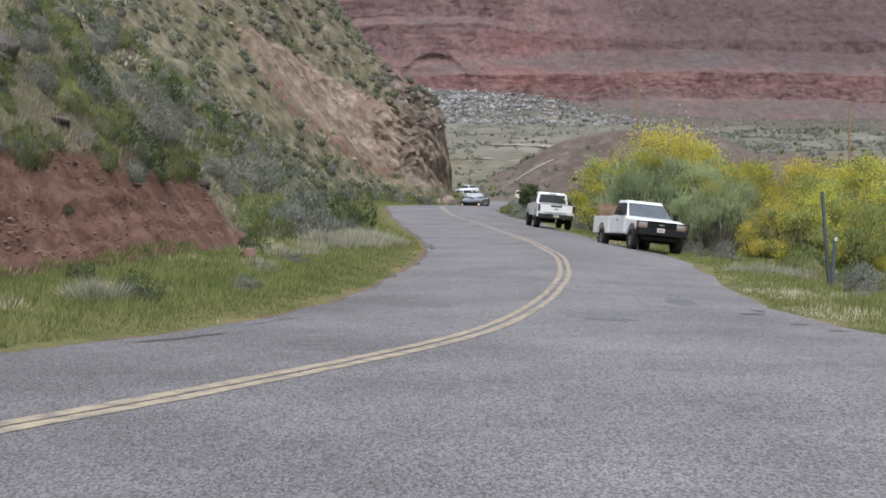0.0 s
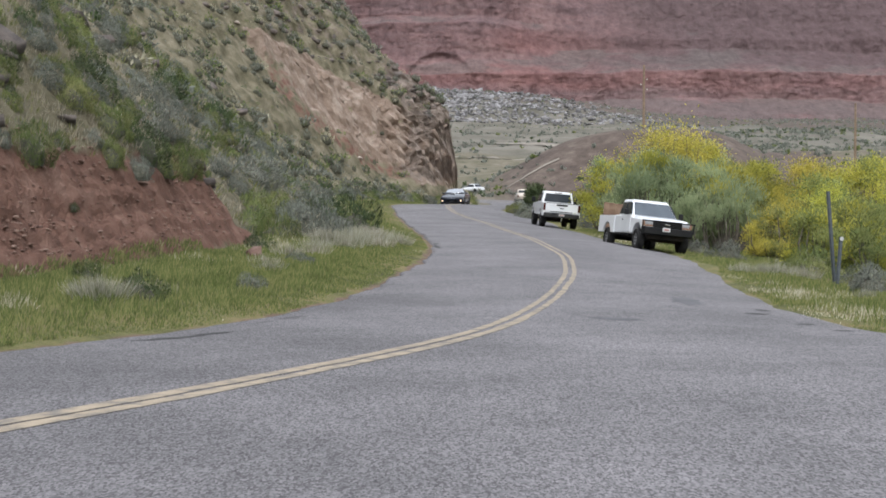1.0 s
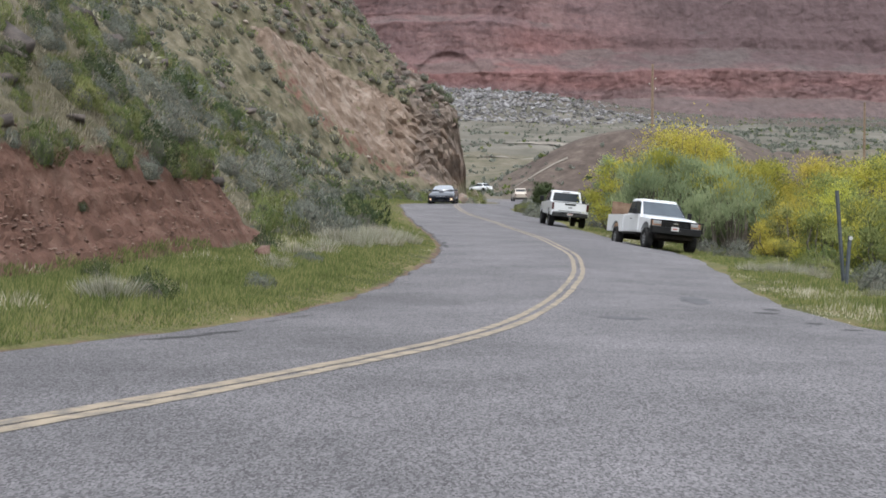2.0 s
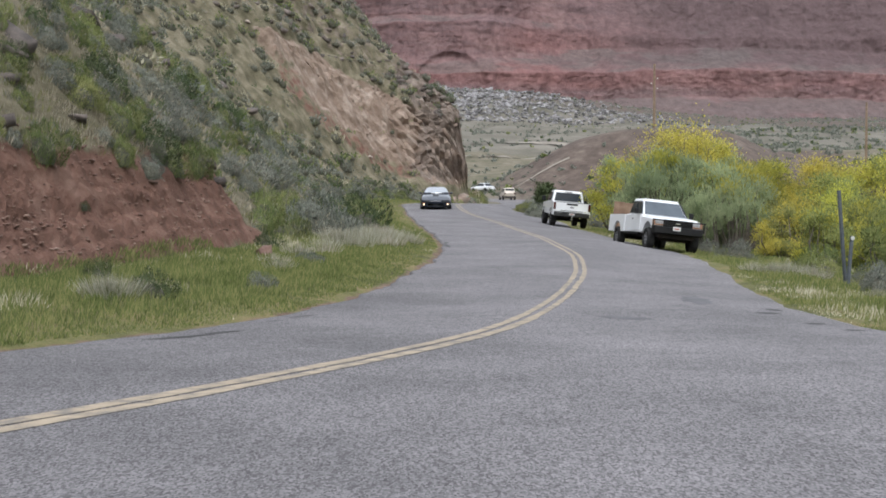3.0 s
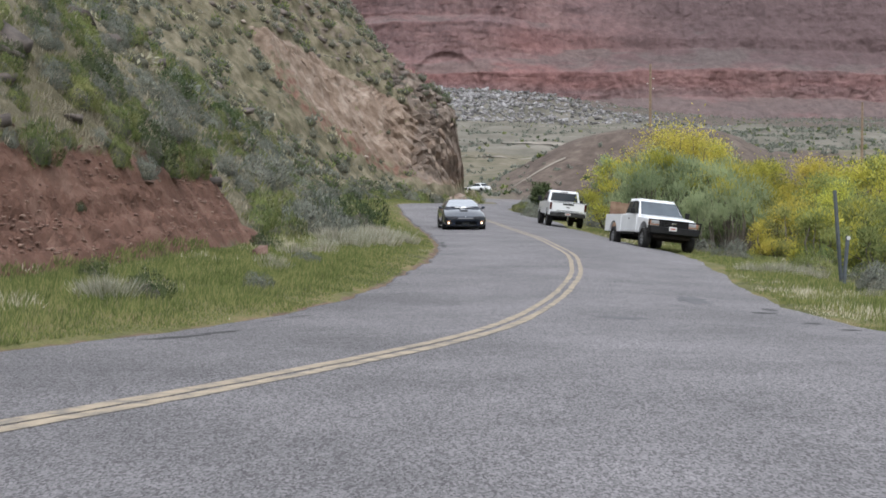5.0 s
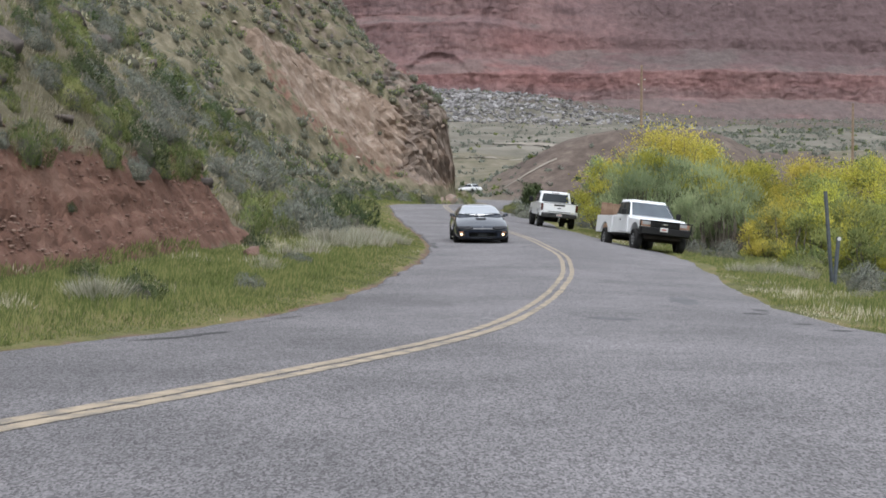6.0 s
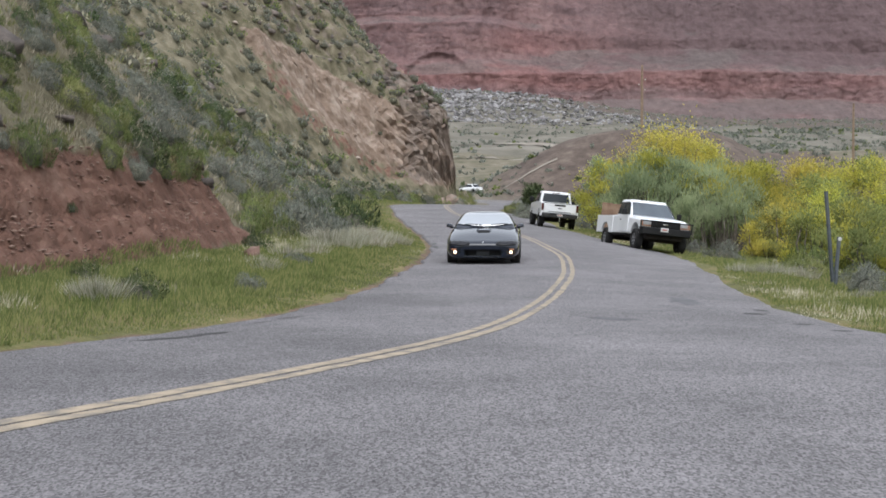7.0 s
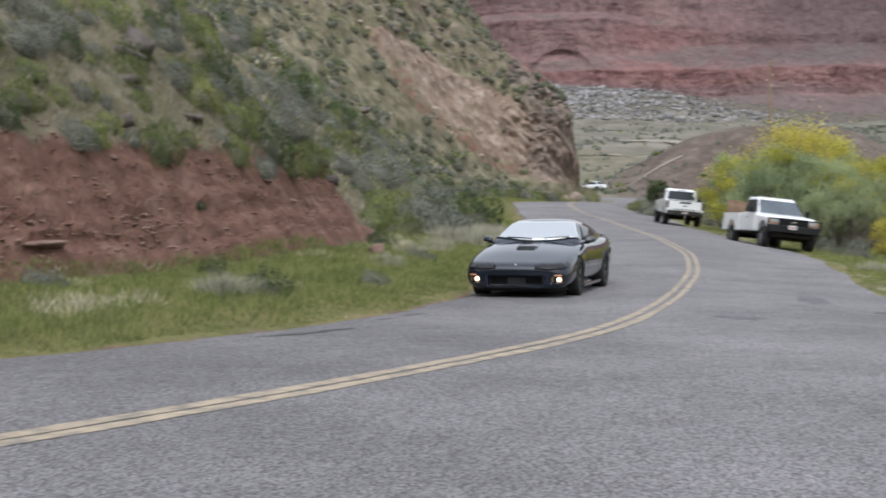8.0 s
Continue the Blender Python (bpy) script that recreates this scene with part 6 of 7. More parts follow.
def old_pickup():
    t = new("pickup_truck")
    zf = 0.62  # height of the chassis
    R = 0.41
    fa, ra = 2.02, -1.75
    link_part("fender", shaped(prism([(-0.98, 0.98, zf), (0.98, 0.98, zf), (0.97, 2.68, zf), (-0.97, 2.68, zf), (-0.97, 0.98, 1.27), (0.97, 0.98, 1.27), (0.93, 2.66, 1.16), (-0.93, 2.66, 1.16)], 0.05, 3), 0,
                               [arch(0.6, 1.2, fa, 0.52, 0.53), arch(-1.2, -0.6, fa, 0.52, 0.53), box(-0.75, 0.75, 1.1, 2.4, 0.4, 0.9, 0)]), WHITE_PAINT, t, "white front wings")
    part("hood", prism([(-0.90, 1.18, 1.22), (0.90, 1.18, 1.22), (0.86, 2.62, 1.12), (-0.86, 2.62, 1.12), (-0.84, 1.18, 1.335), (0.84, 1.18, 1.335), (0.80, 2.60, 1.215), (-0.80, 2.60, 1.215)], 0.035, 3), WHITE_PAINT, t, "", True)
    link_part("cab", shaped(prism([(-0.98, -0.80, zf), (0.98, -0.80, zf), (0.98, 1.24, zf), (-0.98, 1.24, zf), (-0.97, -0.80, 1.32), (0.97, -0.80, 1.32), (0.97, 1.24, 1.30), (-0.97, 1.24, 1.30)], 0.04, 3), 0), WHITE_PAINT, t)
    part("roof", prism([(-0.88, -0.74, 1.27), (0.88, -0.74, 1.27), (0.91, 1.22, 1.27), (-0.91, 1.22, 1.27), (-0.74, -0.58, 1.95), (0.74, -0.58, 1.95), (0.71, 0.44, 1.95), (-0.71, 0.44, 1.95)], 0.085, 4), WHITE_PAINT, t, "white cab roof and pillars")
    part("windscreen", panel([[(x * 0.83, 1.215 - 0.03 * x * x, 1.335) for x in np.linspace(-1, 1, 7)], [(x * 0.69, 0.60 - 0.03 * x * x, 1.85) for x in np.linspace(-1, 1, 7)]], 0.02), TRUCK_SCREEN, t, "tinted windscreen reflecting sky")
    part("rear_window", box(-0.60, 0.60, -0.73, -0.66, 1.42, 1.80, 0.02), GLASS, t)
    for s in (1, -1):
        part("door", box(s * 0.985 - 0.012, s * 0.985 + 0.012, 0.12, 1.18, zf + 0.06, 1.30, 0.008), WHITE_PAINT, t)
        part("door_window", panel([[(s * 0.925, 1.07, 1.345), (s * 0.915, 0.60, 1.345), (s * 0.91, 0.15, 1.345)], [(s * 0.785, 0.62, 1.82), (s * 0.785, 0.40, 1.84), (s * 0.785, 0.15, 1.84)]], 0.03), GLASS, t)
        part("rear_quarter_window", panel([[(s * 0.905, 0.06, 1.36), (s * 0.895, -0.55, 1.36)], [(s * 0.785, 0.06, 1.83), (s * 0.785, -0.46, 1.83)]], 0.03), GLASS, t)
        part("door_handle", box(s * 1.0 - 0.015, s * 1.0 + 0.015, 0.18, 0.32, 1.12, 1.16, 0.006), BLACK_PLASTIC, t)
        part("side_mirror", box(s * 1.10 - 0.09, s * 1.10 + 0.09, 0.94, 1.02, 1.32, 1.54, 0.03), BLACK_PLASTIC, t, "black door mirror")
        part("fender_flare", box(s * 0.965 - 0.02, s * 0.965 + 0.03, 2.50, 2.66, 0.68, 0.80, 0.01), BLACK_PLASTIC, t)
        part("headlight", box(s * 0.72 - 0.15, s * 0.72 + 0.15, 2.655, 2.705, 0.985, 1.15, 0.015), LAMP_GLASS, t, "clear rectangular headlight")
        part("turn_signal", box(s * 0.925 - 0.045, s * 0.925 + 0.045, 2.60, 2.70, 0.925, 1.15, 0.012), AMBER, t, "amber corner lamp")
        part("side_marker", box(s * 0.72 - 0.15, s * 0.72 + 0.15, 2.655, 2.702, 0.925, 0.975, 0.01), AMBER, t, "amber turn signal below the headlight")
        part("tail_lamp", box(s * 0.93 - 0.05, s * 0.93 + 0.05, -2.96, -2.92, 0.95, 1.25, 0.01), RED_LENS, t)
        link_part("bed_side", shaped(prism([(s * 0.965 - 0.035, -2.93, zf), (s * 0.965 + 0.035, -2.93, zf), (s * 0.965 + 0.035, -0.84, zf), (s * 0.965 - 0.035, -0.84, zf), (s * 0.965 - 0.035, -2.93, 1.30), (s * 0.965 + 0.025, -2.93, 1.30), (s * 0.965 + 0.025, -0.84, 1.30), (s * 0.965 - 0.035, -0.84, 1.30)], 0.015), 0,
                                     [arch(s * 0.7, s * 1.2, ra, 0.52, 0.52)]), WHITE_PAINT, t, "white bed side")
        part("mud_step", box(s * 0.93 - 0.03, s * 0.93 + 0.03, -1.0, 0.95, 0.55, 0.63, 0.01), BLACK_PLASTIC, t)
        part("guard_upright", box(s * 0.50 - 0.025, s * 0.50 + 0.025, 2.83, 2.88, 0.70, 1.16, 0.012), BLACK_PLASTIC, t)
        part("guard_hoop", box(s * 0.78 - 0.27, s * 0.78 + 0.24, 2.83, 2.87, 1.10, 1.15, 0.012), BLACK_PLASTIC, t)
        part("guard_side", box(s * 1.0 - 0.02, s * 1.0 + 0.02, 2.80, 2.86, 0.75, 1.13, 0.012), BLACK_PLASTIC, t)
    for s in (1, -1):
        part("wheel_tub", box(min(s * 0.66, s * 0.925), max(s * 0.66, s * 0.925), ra - 0.56, ra + 0.56, 0.98, 1.06, 0.02), UNDERSIDE, t)
        part("inner_wall", box(min(s * 0.655, s * 0.675), max(s * 0.655, s * 0.675), ra - 0.56, ra + 0.56, 0.60, 1.02, 0.004), UNDERSIDE, t)
    part("bed_floor", box(-0.93, 0.93, -2.93, -0.84, 0.72, 0.78, 0.01), UNDERSIDE, t)
    part("bed_front", box(-0.93, 0.93, -0.88, -0.83, 0.72, 1.30, 0.01), WHITE_PAINT, t)
    part("tailgate", box(-0.92, 0.92, -2.97, -2.92, 0.72, 1.29, 0.015), WHITE_PAINT, t)
    part("rear_bumper", box(-0.95, 0.95, -3.12, -2.95, 0.62, 0.78, 0.02), BLACK_PLASTIC, t)
    part("hitch_bar", box(-0.99, -0.62, -3.16, -3.08, 0.66, 0.72, 0.01), BLACK_PLASTIC, t)
    part("grille", box(-0.56, 0.56, 2.645, 2.70, 0.90, 1.165, 0.02), BLACK_PLASTIC, t, "black grille")
    for z in (0.955, 1.01, 1.065, 1.12):
        part("grille_bar", box(-0.54, 0.54, 2.70, 2.715, z - 0.008, z + 0.008, 0.003), DARK_RIM, t)
    part("grille_badge", box(-0.10, 0.10, 2.71, 2.725, 1.0, 1.05, 0.01), CHROME, t, "small bright oval badge")
    part("front_bumper", prism([(-1.0, 2.62, 0.60), (1.0, 2.62, 0.60), (0.95, 2.90, 0.64), (-0.95, 2.90, 0.64), (-1.0, 2.62, 0.91), (1.0, 2.62, 0.91), (0.95, 2.90, 0.89), (-0.95, 2.90, 0.89)], 0.02), BLACK_PLASTIC, t, "heavy black steel bumper")
    part("guard_bar", box(-0.52, 0.52, 2.83, 2.88, 1.11, 1.16, 0.012), BLACK_PLASTIC, t)
    pl = part("licence_plate", box(-0.06, 0.24, 2.905, 2.92, 0.76, 0.91, 0.005), PLATE, t, "white plate with a plain red bar")
    part("plate_bar", box(0.0, 0.18, 2.921, 2.926, 0.81, 0.86, 0.001), PLATE_INK, pl)
    part("front_valance", box(-0.72, 0.72, 2.50, 2.64, 0.46, 0.62, 0.03), UNDERSIDE, t)
    part("drip_rail", box(-0.70, 0.70, 0.40, 0.46, 1.935, 1.955, 0.008), WHITE_PAINT, t)
    part("front_axle", drum(-0.75, 0.75, fa, 0.42, 0.06, 12), UNDERSIDE, t)
    part("rear_axle", drum(-0.75, 0.75, ra, 0.42, 0.07, 12), UNDERSIDE, t)
    part("chassis", box(-0.45, 0.45, -2.9, 2.6, 0.48, 0.66, 0.02), UNDERSIDE, t)
    for y in (fa, ra):
        for s in (1, -1):
            wheel(t, s * 0.86, y, R, 0.29, 0.215, STEEL_RIM, 6)
    return tagged(t, "older white extended-cab pickup truck with black steel bumper", "pickup truck")


def new_pickup():
    t = new("pickup_truck")
    zf = 0.66
    fa, ra, R = 1.95, -1.80, 0.42
    link_part("front_body", shaped(prism([(-1.0, 0.9, zf), (1.0, 0.9, zf), (0.98, 2.85, zf), (-0.98, 2.85, zf), (-0.99, 0.9, 1.32), (0.99, 0.9, 1.32), (0.93, 2.80, 1.26), (-0.93, 2.80, 1.26)], 0.06, 3), 0,
                                   [arch(0.6, 1.2, fa, 0.52, 0.54), arch(-1.2, -0.6, fa, 0.52, 0.54)]), WHITE_PAINT, t)
    part("cab", prism([(-1.0, -1.0, zf), (1.0, -1.0, zf), (1.0, 0.95, zf), (-1.0, 0.95, zf), (-0.99, -1.0, 1.36), (0.99, -1.0, 1.36), (0.99, 0.95, 1.34), (-0.99, 0.95, 1.34)], 0.04, 3), WHITE_PAINT, t)
    part("roof", prism([(-0.90, -1.0, 1.32), (0.90, -1.0, 1.32), (0.92, 0.85, 1.32), (-0.92, 0.85, 1.32), (-0.78, -0.82, 1.99), (0.78, -0.82, 1.99), (0.77, 0.15, 1.99), (-0.77, 0.15, 1.99)], 0.07, 3), WHITE_PAINT, t)
    part("rear_window", panel([[(-0.76, -1.0, 1.42), (0, -1.02, 1.42), (0.76, -1.0, 1.42)], [(-0.68, -0.87, 1.87), (0, -0.89, 1.87), (0.68, -0.87, 1.87)]], 0.03), GLASS, t, "dark rear cab window")
    part("windscreen", panel([[(-0.84, 0.85, 1.38), (0.84, 0.85, 1.38)], [(-0.72, 0.24, 1.92), (0.72, 0.24, 1.92)]], 0.03), GLASS, t)
    for s in (1, -1):
        part("side_window", panel([[(s * 0.935, 0.72, 1.40), (s * 0.925, -0.80, 1.40)], [(s * 0.825, 0.25, 1.86), (s * 0.82, -0.70, 1.86)]], 0.03), GLASS, t)
        part("side_mirror", box(s * 1.17 - 0.11, s * 1.17 + 0.11, 0.60, 0.70, 1.34, 1.62, 0.03), BLACK_PLASTIC, t, "large black towing mirror")
        part("tail_lamp", box(s * 0.945 - 0.06, s * 0.945 + 0.06, -2.985, -2.92, 0.96, 1.35, 0.02), RED_LENS, t, "dark red tail lamp")
        link_part("bed_side", shaped(prism([(s * 0.97 - 0.05, -2.95, zf), (s * 0.97 + 0.05, -2.95, zf), (s * 0.97 + 0.05, -1.03, zf), (s * 0.97 - 0.05, -1.03, zf), (s * 0.97 - 0.05, -2.95, 1.38), (s * 0.97 + 0.03, -2.95, 1.38), (s * 0.97 + 0.03, -1.03, 1.38), (s * 0.97 - 0.05, -1.03, 1.38)], 0.02), 0,
                                     [arch(s * 0.7, s * 1.2, ra, 0.52, 0.53)]), WHITE_PAINT, t)
        part("mud_flap", box(s * 0.84 - 0.14, s * 0.84 + 0.14, ra - 0.50, ra - 0.48, 0.22, 0.66, 0.005), BLACK_PLASTIC, t)
        part("headlight", box(s * 0.78 - 0.16, s * 0.78 + 0.16, 2.80, 2.87, 1.0, 1.2, 0.02), LAMP_GLASS, t)
    part("bed_floor", box(-0.93, 0.93, -2.93, -1.03, 0.76, 0.82, 0.01), UNDERSIDE, t)
    part("bed_front", box(-0.93, 0.93, -1.07, -1.02, 0.76, 1.38, 0.01), WHITE_PAINT, t)
    tg = part("tailgate", box(-0.88, 0.88, -2.99, -2.93, 0.84, 1.37, 0.03), WHITE_PAINT, t, "white tailgate")
    part("tailgate_handle", box(-0.30, 0.30, -3.01, -2.985, 1.23, 1.32, 0.01), BLACK_PLASTIC, tg)
    part("tailgate_badge", box(-0.10, 0.10, -3.0, -2.988, 1.08, 1.13, 0.008), SMOKED, tg, "small dark oval badge")
    part("tailgate_crease", box(-0.84, 0.84, -2.998, -2.985, 0.98, 1.0, 0.004), WHITE_PAINT, tg)
    part("rear_bumper", box(-0.97, 0.97, -3.14, -2.96, 0.60, 0.83, 0.035), DARK_RIM, t, "dark grey step bumper")
    part("brake_light", box(-0.22, 0.22, -0.865, -0.84, 1.90, 1.94, 0.006), RED_LENS, t, "dark high brake light")
    part("tailgate_cap", box(-0.88, 0.88, -3.0, -2.92, 1.365, 1.39, 0.008), BLACK_PLASTIC, tg)
    part("tailgate_trim", box(-0.62, 0.62, -3.0, -2.985, 0.90, 0.93, 0.004), DARK_RIM, tg)
    part("bumper_pad", box(-0.55, 0.55, -3.15, -2.98, 0.80, 0.84, 0.01), BLACK_PLASTIC, t)
    pl = part("licence_plate", box(-0.15, 0.15, -3.155, -3.142, 0.69, 0.80, 0.004), PLATE, t, "white plate with plain bar")
    part("plate_bar", box(-0.10, 0.10, -3.16, -3.156, 0.725, 0.765, 0.001), PLATE_INK, pl)
    part("front_bumper", box(-0.98, 0.98, 2.80, 2.98, 0.62, 0.85, 0.03), CHROME, t)
    part("grille", box(-0.60, 0.60, 2.82, 2.88, 0.90, 1.22, 0.02), BLACK_PLASTIC, t)
    part("tow_hitch", box(-0.04, 0.04, -3.22, -2.9, 0.40, 0.62, 0.01), CHROME, t)
    part("front_axle", drum(-0.75, 0.75, fa, 0.43, 0.06, 12), UNDERSIDE, t)
    part("rear_axle", drum(-0.75, 0.75, ra, 0.43, 0.09, 12), UNDERSIDE, t)
    part("chassis", box(-0.45, 0.45, -2.9, 2.7, 0.52, 0.70, 0.02), UNDERSIDE, t)
    for y in (fa, ra):
        for s in (1, -1):
            wheel(t, s * 0.86, y, R, 0.29, 0.23, DARK_RIM, 6)
    return tagged(t, "newer white crew-cab pickup truck parked on the shoulder", "pickup truck")


def passenger_car(name, label, paint, length, width, height, boxy):
    """A distant saloon or sport utility car."""
    c = new(name)
    h, L = width / 2, length / 2
    belt = 0.62 * height
    fa, ra = L - 0.85, -L + 0.85
    r = 0.33
    st = [(L, hull_section(h * 0.75, 0.30, belt * 0.70)), (L - 0.15, hull_section(h * 0.93, 0.24, belt * 0.82)), (L * 0.5, hull_section(h, 0.22, belt * 0.95)), (0, hull_section(h, 0.22, belt)), (-L * 0.6, hull_section(h, 0.22, belt * 1.02)),
          (-L + 0.12, hull_section(h * 0.94, 0.28, belt * 1.02)), (-L, hull_section(h * 0.8, 0.36, belt * 0.92))]
    link_part("body", shaped(loft(st), 1, [drum(s * h * 0.7, s * h * 1.3, y, r, r + 0.05, 20) for y in (fa, ra) for s in (1, -1)]), paint, c, "", True)
    rear = -L + (0.12 if boxy else 0.75)
    part("roof", prism([(-h * 0.88, rear, belt * 0.96), (h * 0.88, rear, belt * 0.96), (h * 0.88, L * 0.42, belt * 0.93), (-h * 0.88, L * 0.42, belt * 0.93),
                        (-h * 0.70, rear + (0.3 if boxy else 0.7), height), (h * 0.70, rear + (0.3 if boxy else 0.7), height), (h * 0.70, L * 0.05, height), (-h * 0.70, L * 0.05, height)], 0.06, 3), paint, c, "", True)
    z0, z1 = belt * 1.06, height * 0.94
    y0, y1 = rear + 0.07, rear + (0.26 if boxy else 0.6)
    part("rear_window", panel([[(-h * 0.76, y0 - 0.01, z0), (h * 0.76, y0 - 0.01, z0)], [(-h * 0.66, y1 - 0.03, z1), (h * 0.66, y1 - 0.03, z1)]], 0.03), GLASS, c)
    part("windscreen", panel([[(-h * 0.76, L * 0.40, z0), (h * 0.76, L * 0.40, z0)], [(-h * 0.66, L * 0.10, z1), (h * 0.66, L * 0.10, z1)]], 0.03), GLASS, c)
    for s in (1, -1):
        part("side_window", panel([[(s * h * 0.87, y0 + 0.15, z0), (s * h * 0.87, L * 0.32, z0)], [(s * h * 0.75, y1 + 0.12, z1), (s * h * 0.75, L * 0.08, z1)]], 0.03), GLASS, c)
        part("tail_lamp", box(s * h * 0.74 - 0.10, s * h * 0.74 + 0.10, -L - 0.01, -L + 0.12, belt * 0.76, belt * 0.92, 0.02), RED_LENS, c)
        part("headlight", box(s * h * 0.66 - 0.15, s * h * 0.66 + 0.15, L - 0.14, L - 0.02, belt * 0.6, belt * 0.75, 0.02), LAMP_GLASS, c)
    part("bumper", box(-h * 0.84, h * 0.84, -L - 0.06, -L + 0.1, 0.36, 0.52, 0.03), paint if not boxy else BLACK_PLASTIC, c)
    for y in (fa, ra):
        for s in (1, -1):
            wheel(c, s * (h - 0.10), y, r, 0.2, 0.21, DARK_RIM, 5)
    return tagged(c, label, "car")


coupe, coupe_wheels = sports_coupe()
old_truck = old_pickup()
old_truck_at = pose(8.2, 57.6, -0.36, 0.3, -6, 190)
old_truck.matrix_world = old_truck_at
sheet = new("plywood_panel")
sheet.matrix_world = old_truck_at @ pose(0.0, -2.84, 0.78)
for k, (a, b) in enumerate(((0.88, 0.42), (0.41, -0.10), (-0.11, -0.55))):
    part("board", box(b, a, -0.03 - 0.02 * k, 0.0 - 0.02 * k, 0.0, 1.06 - 0.02 * k, 0.006), PLYWOOD, sheet)
tagged(sheet, "weathered brown plywood boards standing in the truck bed", "plywood")
white_truck = new_pickup()
white_truck.matrix_world = pose(6.75, 82.6, 0.16, 1.2, 5.0, 2.5)
saloon = passenger_car("saloon_car", "white saloon car parked beside the far bend", WHITE_PAINT, 4.7, 1.82, 1.45, False)
saloon.matrix_world = pose(6.8, 253, on_ground(6.8, 253), 0, 0, 40)
suv = passenger_car("sport_utility_car", "champagne sport utility car driving away round the bend", TAN_PAINT, 4.7, 1.88, 1.75, True)
van = passenger_car("white_car", "white sport utility car driving away round the bend", WHITE_PAINT, 4.7, 1.88, 1.72, True)


# ---- posts and poles ----
GALVANISED = material("galvanised_steel", [(0.075, 0.085, 0.10), (0.12, 0.135, 0.15)], scale=8, fine=60, rough=0.6, metal=0.2, bump=0.2, dist=0.004)
REFLECTOR = material("white_reflector", [(0.5, 0.5, 0.5), (0.6, 0.6, 0.58)], scale=30, fine=90, rough=0.3, bump=0.1, dist=0.002)
POLE_WOOD = material("weathered_pole_wood", [(0.16, 0.115, 0.075), (0.26, 0.19, 0.125)], scale=3, fine=40, rough=0.9, bump=0.4)
INSULATOR = material("pale_insulator", [(0.5, 0.48, 0.42), (0.6, 0.58, 0.52)], scale=10, fine=30, rough=0.3, bump=0.0)


def u_channel(h):
    """A hat-section steel post."""
    bm = box(-0.028, 0.028, -0.006, 0.0, -0.2, h, 0.002)
    box(-0.030, -0.024, -0.002, 0.032, -0.2, h, 0.002, bm)
    box(0.024, 0.030, -0.002, 0.032, -0.2, h, 0.002, bm)
    box(-0.052, -0.028, 0.028, 0.034, -0.2, h, 0.002, bm)
    box(0.028, 0.052, 0.028, 0.034, -0.2, h, 0.002, bm)
    return bm


def posts():
    for x, y, h, lean, fore, disc in ((9.75, 35.5, 2.35, -6.5, 3, False), (9.72, 35.2, 1.22, 3.5, 2, True)):
        p = new("delineator_post" if disc else "sign_post")
        p.matrix_world = pose(x, y, on_ground(x, y) - 0.03, fore, lean, 12)
        part("post", u_channel(h), GALVANISED, p)
        if disc:
            bm = bmesh.new()
            bmesh.ops.create_cone(bm, cap_ends=True, segments=20, radius1=0.05, radius2=0.05, depth=0.012, matrix=Matrix.Translation((0, -0.016, h - 0.05)) @ pose(0, 0, 0, 90, 0, 0))
            part("reflector", bm, REFLECTOR, p, "round white reflector")
        tagged(p, "leaning steel delineator post with round white reflector" if disc else "bare leaning steel sign post in the verge", "post")
    for x, y, top, arms in ((37.8, 264, 11.6, True), (77.0, 268, 11.0, False)):
        z = on_ground(x, y)
        p = new("utility_pole")
        p.matrix_world = pose(x, y, z - 0.5)
        part("pole", limb_mesh_bm([((0, 0, 0), 0.26), ((0, 0, top * 0.5), 0.22), ((0, 0, top + 0.5), 0.17)]), POLE_WOOD, p)
        if arms:
            for k, (zz, s) in enumerate(((9.4, 1), (8.5, -1), (7.6, 1))):
                arm = part("bracket", box(min(0, s * 0.55), max(0, s * 0.55), -0.05, 0.05, zz, zz + 0.1, 0.02), POLE_WOOD, p)
                part("insulator", drum(s * 0.45, s * 0.65, 0, zz + 0.14, 0.10, 12), INSULATOR, arm)
        tagged(p, "weathered wooden utility pole on the far rise", "utility pole", group="utility poles")


def limb_mesh_bm(run):
    bm = bmesh.new()
    me = limb_mesh("pole", [run], POLE_WOOD)
    bm.from_mesh(me)
    bpy.data.meshes.remove(me)
    return bm


posts()


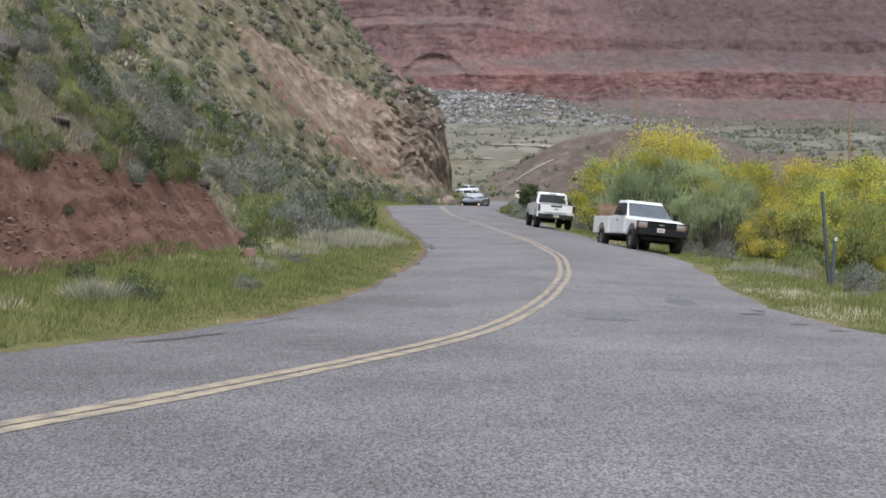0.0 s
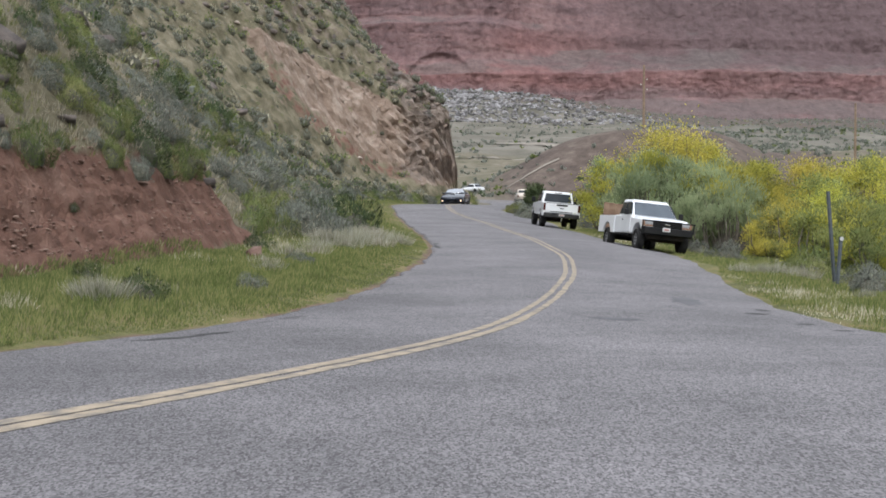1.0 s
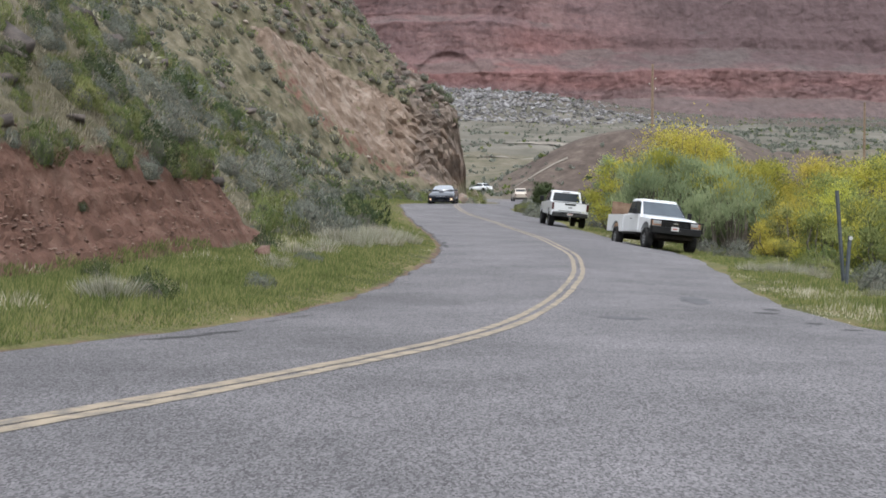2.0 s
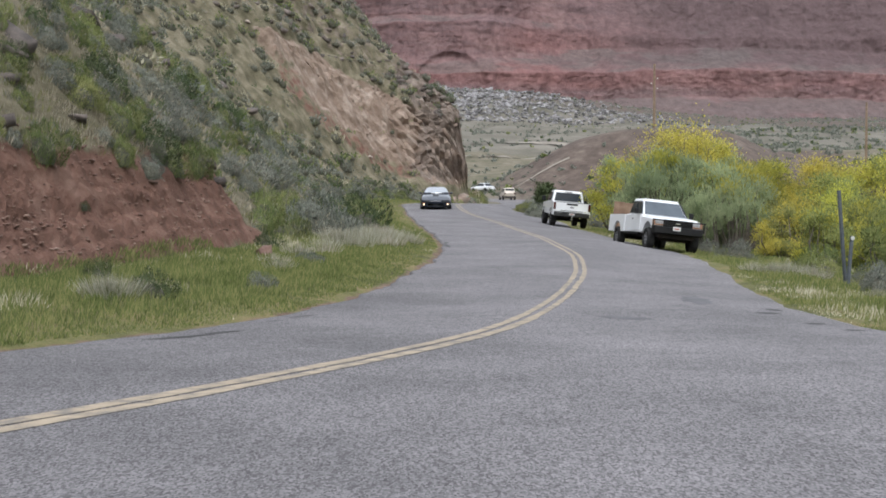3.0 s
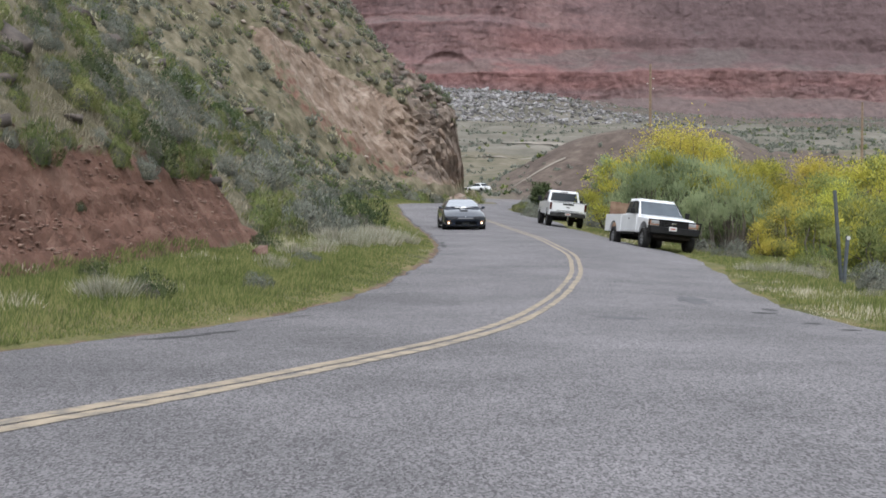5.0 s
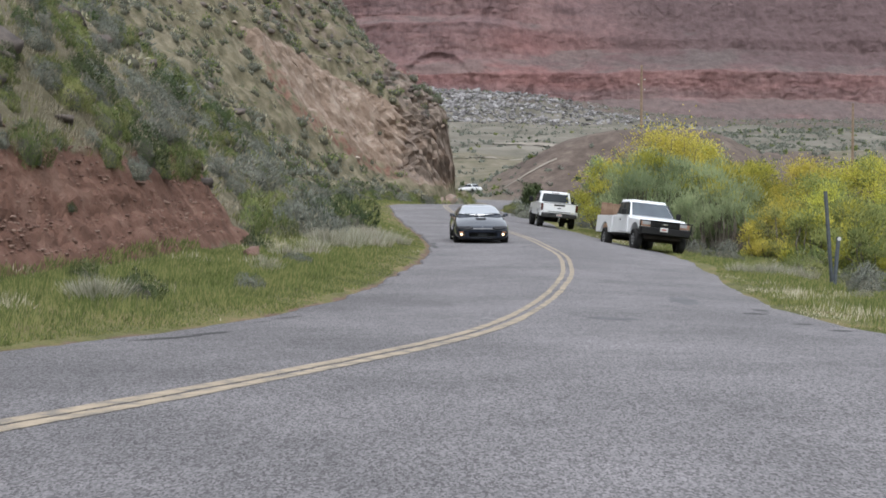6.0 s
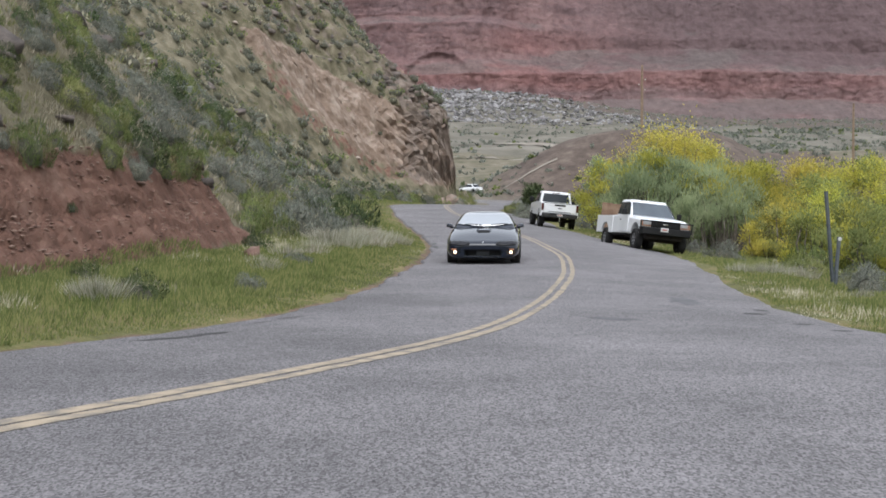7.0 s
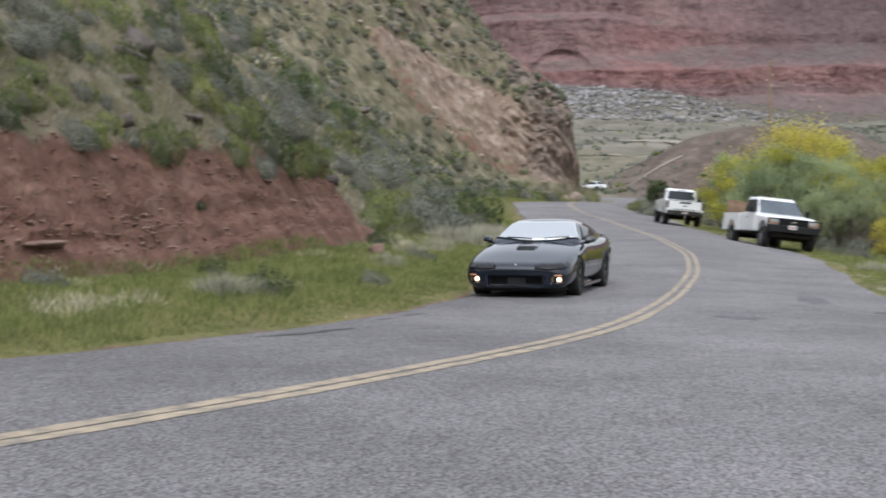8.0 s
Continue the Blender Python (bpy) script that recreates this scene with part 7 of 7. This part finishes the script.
# ---- cracks and patches in the paving ----
def road_marks():
    tar = material("dark_crack_filler", [(0.022, 0.021, 0.021), (0.045, 0.043, 0.043)], scale=4, fine=40, rough=0.8, bump=0.3)
    darkened = material("worn_dark_patch", [(0.075, 0.073, 0.078), (0.11, 0.107, 0.112)], scale=3, fine=45, rough=0.9, bump=0.3)
    def blot(name, x, y, lx, ly, turn, mat, label):
        n = 40
        bm = bmesh.new()
        c = bm.verts.new((0, 0, 0))
        ring = []
        for k in range(n):
            a = 2 * math.pi * k / n
            r = 1 + 0.35 * math.sin(3 * a + x) * math.cos(5 * a + y) + 0.25 * noise.noise((math.cos(a) * 3 + x, math.sin(a) * 3 + y, 0.5))
            ring.append(bm.verts.new((math.cos(a) * lx * r, math.sin(a) * ly * r, 0)))
        for k in range(n):
            bm.faces.new((c, ring[k], ring[(k + 1) % n]))
        m = Matrix.Translation((x, y, 0)) @ pose(0, 0, 0, 0, 0, turn)
        bmesh.ops.transform(bm, matrix=m, verts=bm.verts)
        for v in bm.verts:
            v.co.z = float(road_z(v.co.x, v.co.y)) + 0.0165
        me = bpy.data.meshes.new(name)
        bm.to_mesh(me)
        bm.free()
        me.materials.append(mat)
        tagged(new(name, me), label, "road patch", kind="structure")
    for x, y, lx, ly, a in ((-3.0, 16.75, 0.6, 0.075, 54), (-2.62, 17.5, 0.42, 0.06, 57), (-1.95, 20.4, 0.32, 0.045, 60), (-2.25, 19.5, 0.22, 0.035, 60), (0.14, 46.5, 0.10, 1.0, 3), (0.1, 49, 0.08, 0.7, 0),
                            (5.0, 22.6, 0.16, 0.2, 20), (5.2, 20.4, 0.16, 0.12, 0), (5.3, 23.6, 0.1, 0.25, 0), (5.4, 19.2, 0.18, 0.1, 10)):
        blot("crack", x, y, lx, ly, a, tar, "dark crack along the crumbling road edge")
    for x, y, lx, ly, a in ((2.55, 20.6, 0.3, 0.35, 0), (4.4, 25.5, 0.3, 0.9, 0)):
        blot("patch", x, y, lx, ly, a, darkened, "darker worn patch of chip seal")


road_marks()


# ---- what moves ----
coupe_x = soft_line([(18, -2.05), (24.2, -0.66), (30.4, 0.57), (36.5, 1.33), (42.5, 1.66), (48.5, 1.80), (58, 1.4), (69.4, 0.59), (74, 0.23), (79, -0.12), (84, -0.38), (89, -0.5), (96, -0.35), (105, 0.4), (117, 2.2), (123, 3.5), (130, 5.1), (140, 6.6)])


def coupe_front(t):
    """Distance ahead of the coupe's nose at t seconds."""
    return float(np.interp(t, [0, 0.5, 1.5, 2.8, 3.6, 4.4, 6.0, 6.5, 7.0, 7.5, 8.0], [123, 117.3, 105.5, 89.5, 79.5, 69.8, 49.2, 42.7, 36.4, 30.4, 24.2]))


def on_road(front, xs, back, length):
    """The pose of a car that comes towards the camera with its nose at that distance."""
    y = front + length / 2
    dx = float(xs(front + back) - xs(front)) / back
    x = float(xs(front)) + dx * length / 2
    za, zb = float(road_z(float(xs(front + 1)), front + 1)), float(road_z(float(xs(front + 3.6)), front + 3.6))
    turn = math.degrees(math.atan2(dx, -1.0))
    return pose(x, y, (za + zb) / 2 - 0.01, math.degrees(math.atan2(za - zb, 2.6)), 0, turn), (x, y)


def motions():
    rows = []
    steps = 80
    for i in range(steps + 1):
        t = 8.0 * i / steps
        smooth_front = sum(coupe_front(min(8.0, max(0.0, t + k))) + 12.0 * (min(0.0, t + k) * -1 - max(0.0, t + k - 8.0)) for k in (-0.4, -0.2, 0, 0.2, 0.4)) / 5
        rows.append((t, on_road(smooth_front, coupe_x, 4.0, 4.9)[0]))
    walk(coupe, rows)
    # wheels roll about 12.2 m/s on a radius of 0.33 m: some 70 degrees each thirtieth of a second
    per = math.degrees(12.2 / 0.33) / 30
    for w in coupe_wheels:
        at = w.matrix_local.translation.copy()
        walk(w, [(i / 30, pose(at.x, at.y, at.z, -per * i, 0, 0)) for i in range(241)])
    # two cars that leave round the far bend

    def leaving(path):
        out = []
        for k, (t, x, y) in enumerate(path):
            a, b = path[max(0, k - 1)], path[min(len(path) - 1, k + 1)]
            dx, dy = (b[1] - a[1], b[2] - a[2]) if (b[1], b[2]) != (a[1], a[2]) else (-1.0, 0.3)
            out.append((t, pose(x, y, float(road_z(x, y)) + 0.015, 0, 0, math.degrees(math.atan2(-dx, dy)))))
        return out
    walk(van, leaving([(0.0, 5.6, 231), (0.5, 4.5, 234.5), (1.0, 2.4, 238), (1.6, -1.0, 241.5), (2.6, -7.0, 247), (8.0, -30.0, 262)]))
    walk(suv, leaving([(0.0, 10.6, 166), (1.0, 11.2, 184), (2.0, 10.6, 201), (2.8, 9.7, 213), (3.2, 9.0, 218.5), (3.6, 8.0, 224), (4.0, 6.8, 229), (4.4, 5.5, 233.5), (4.8, 3.8, 237), (5.4, 0.6, 241), (6.2, -4.0, 246), (8.0, -13.0, 254)]))


motions()
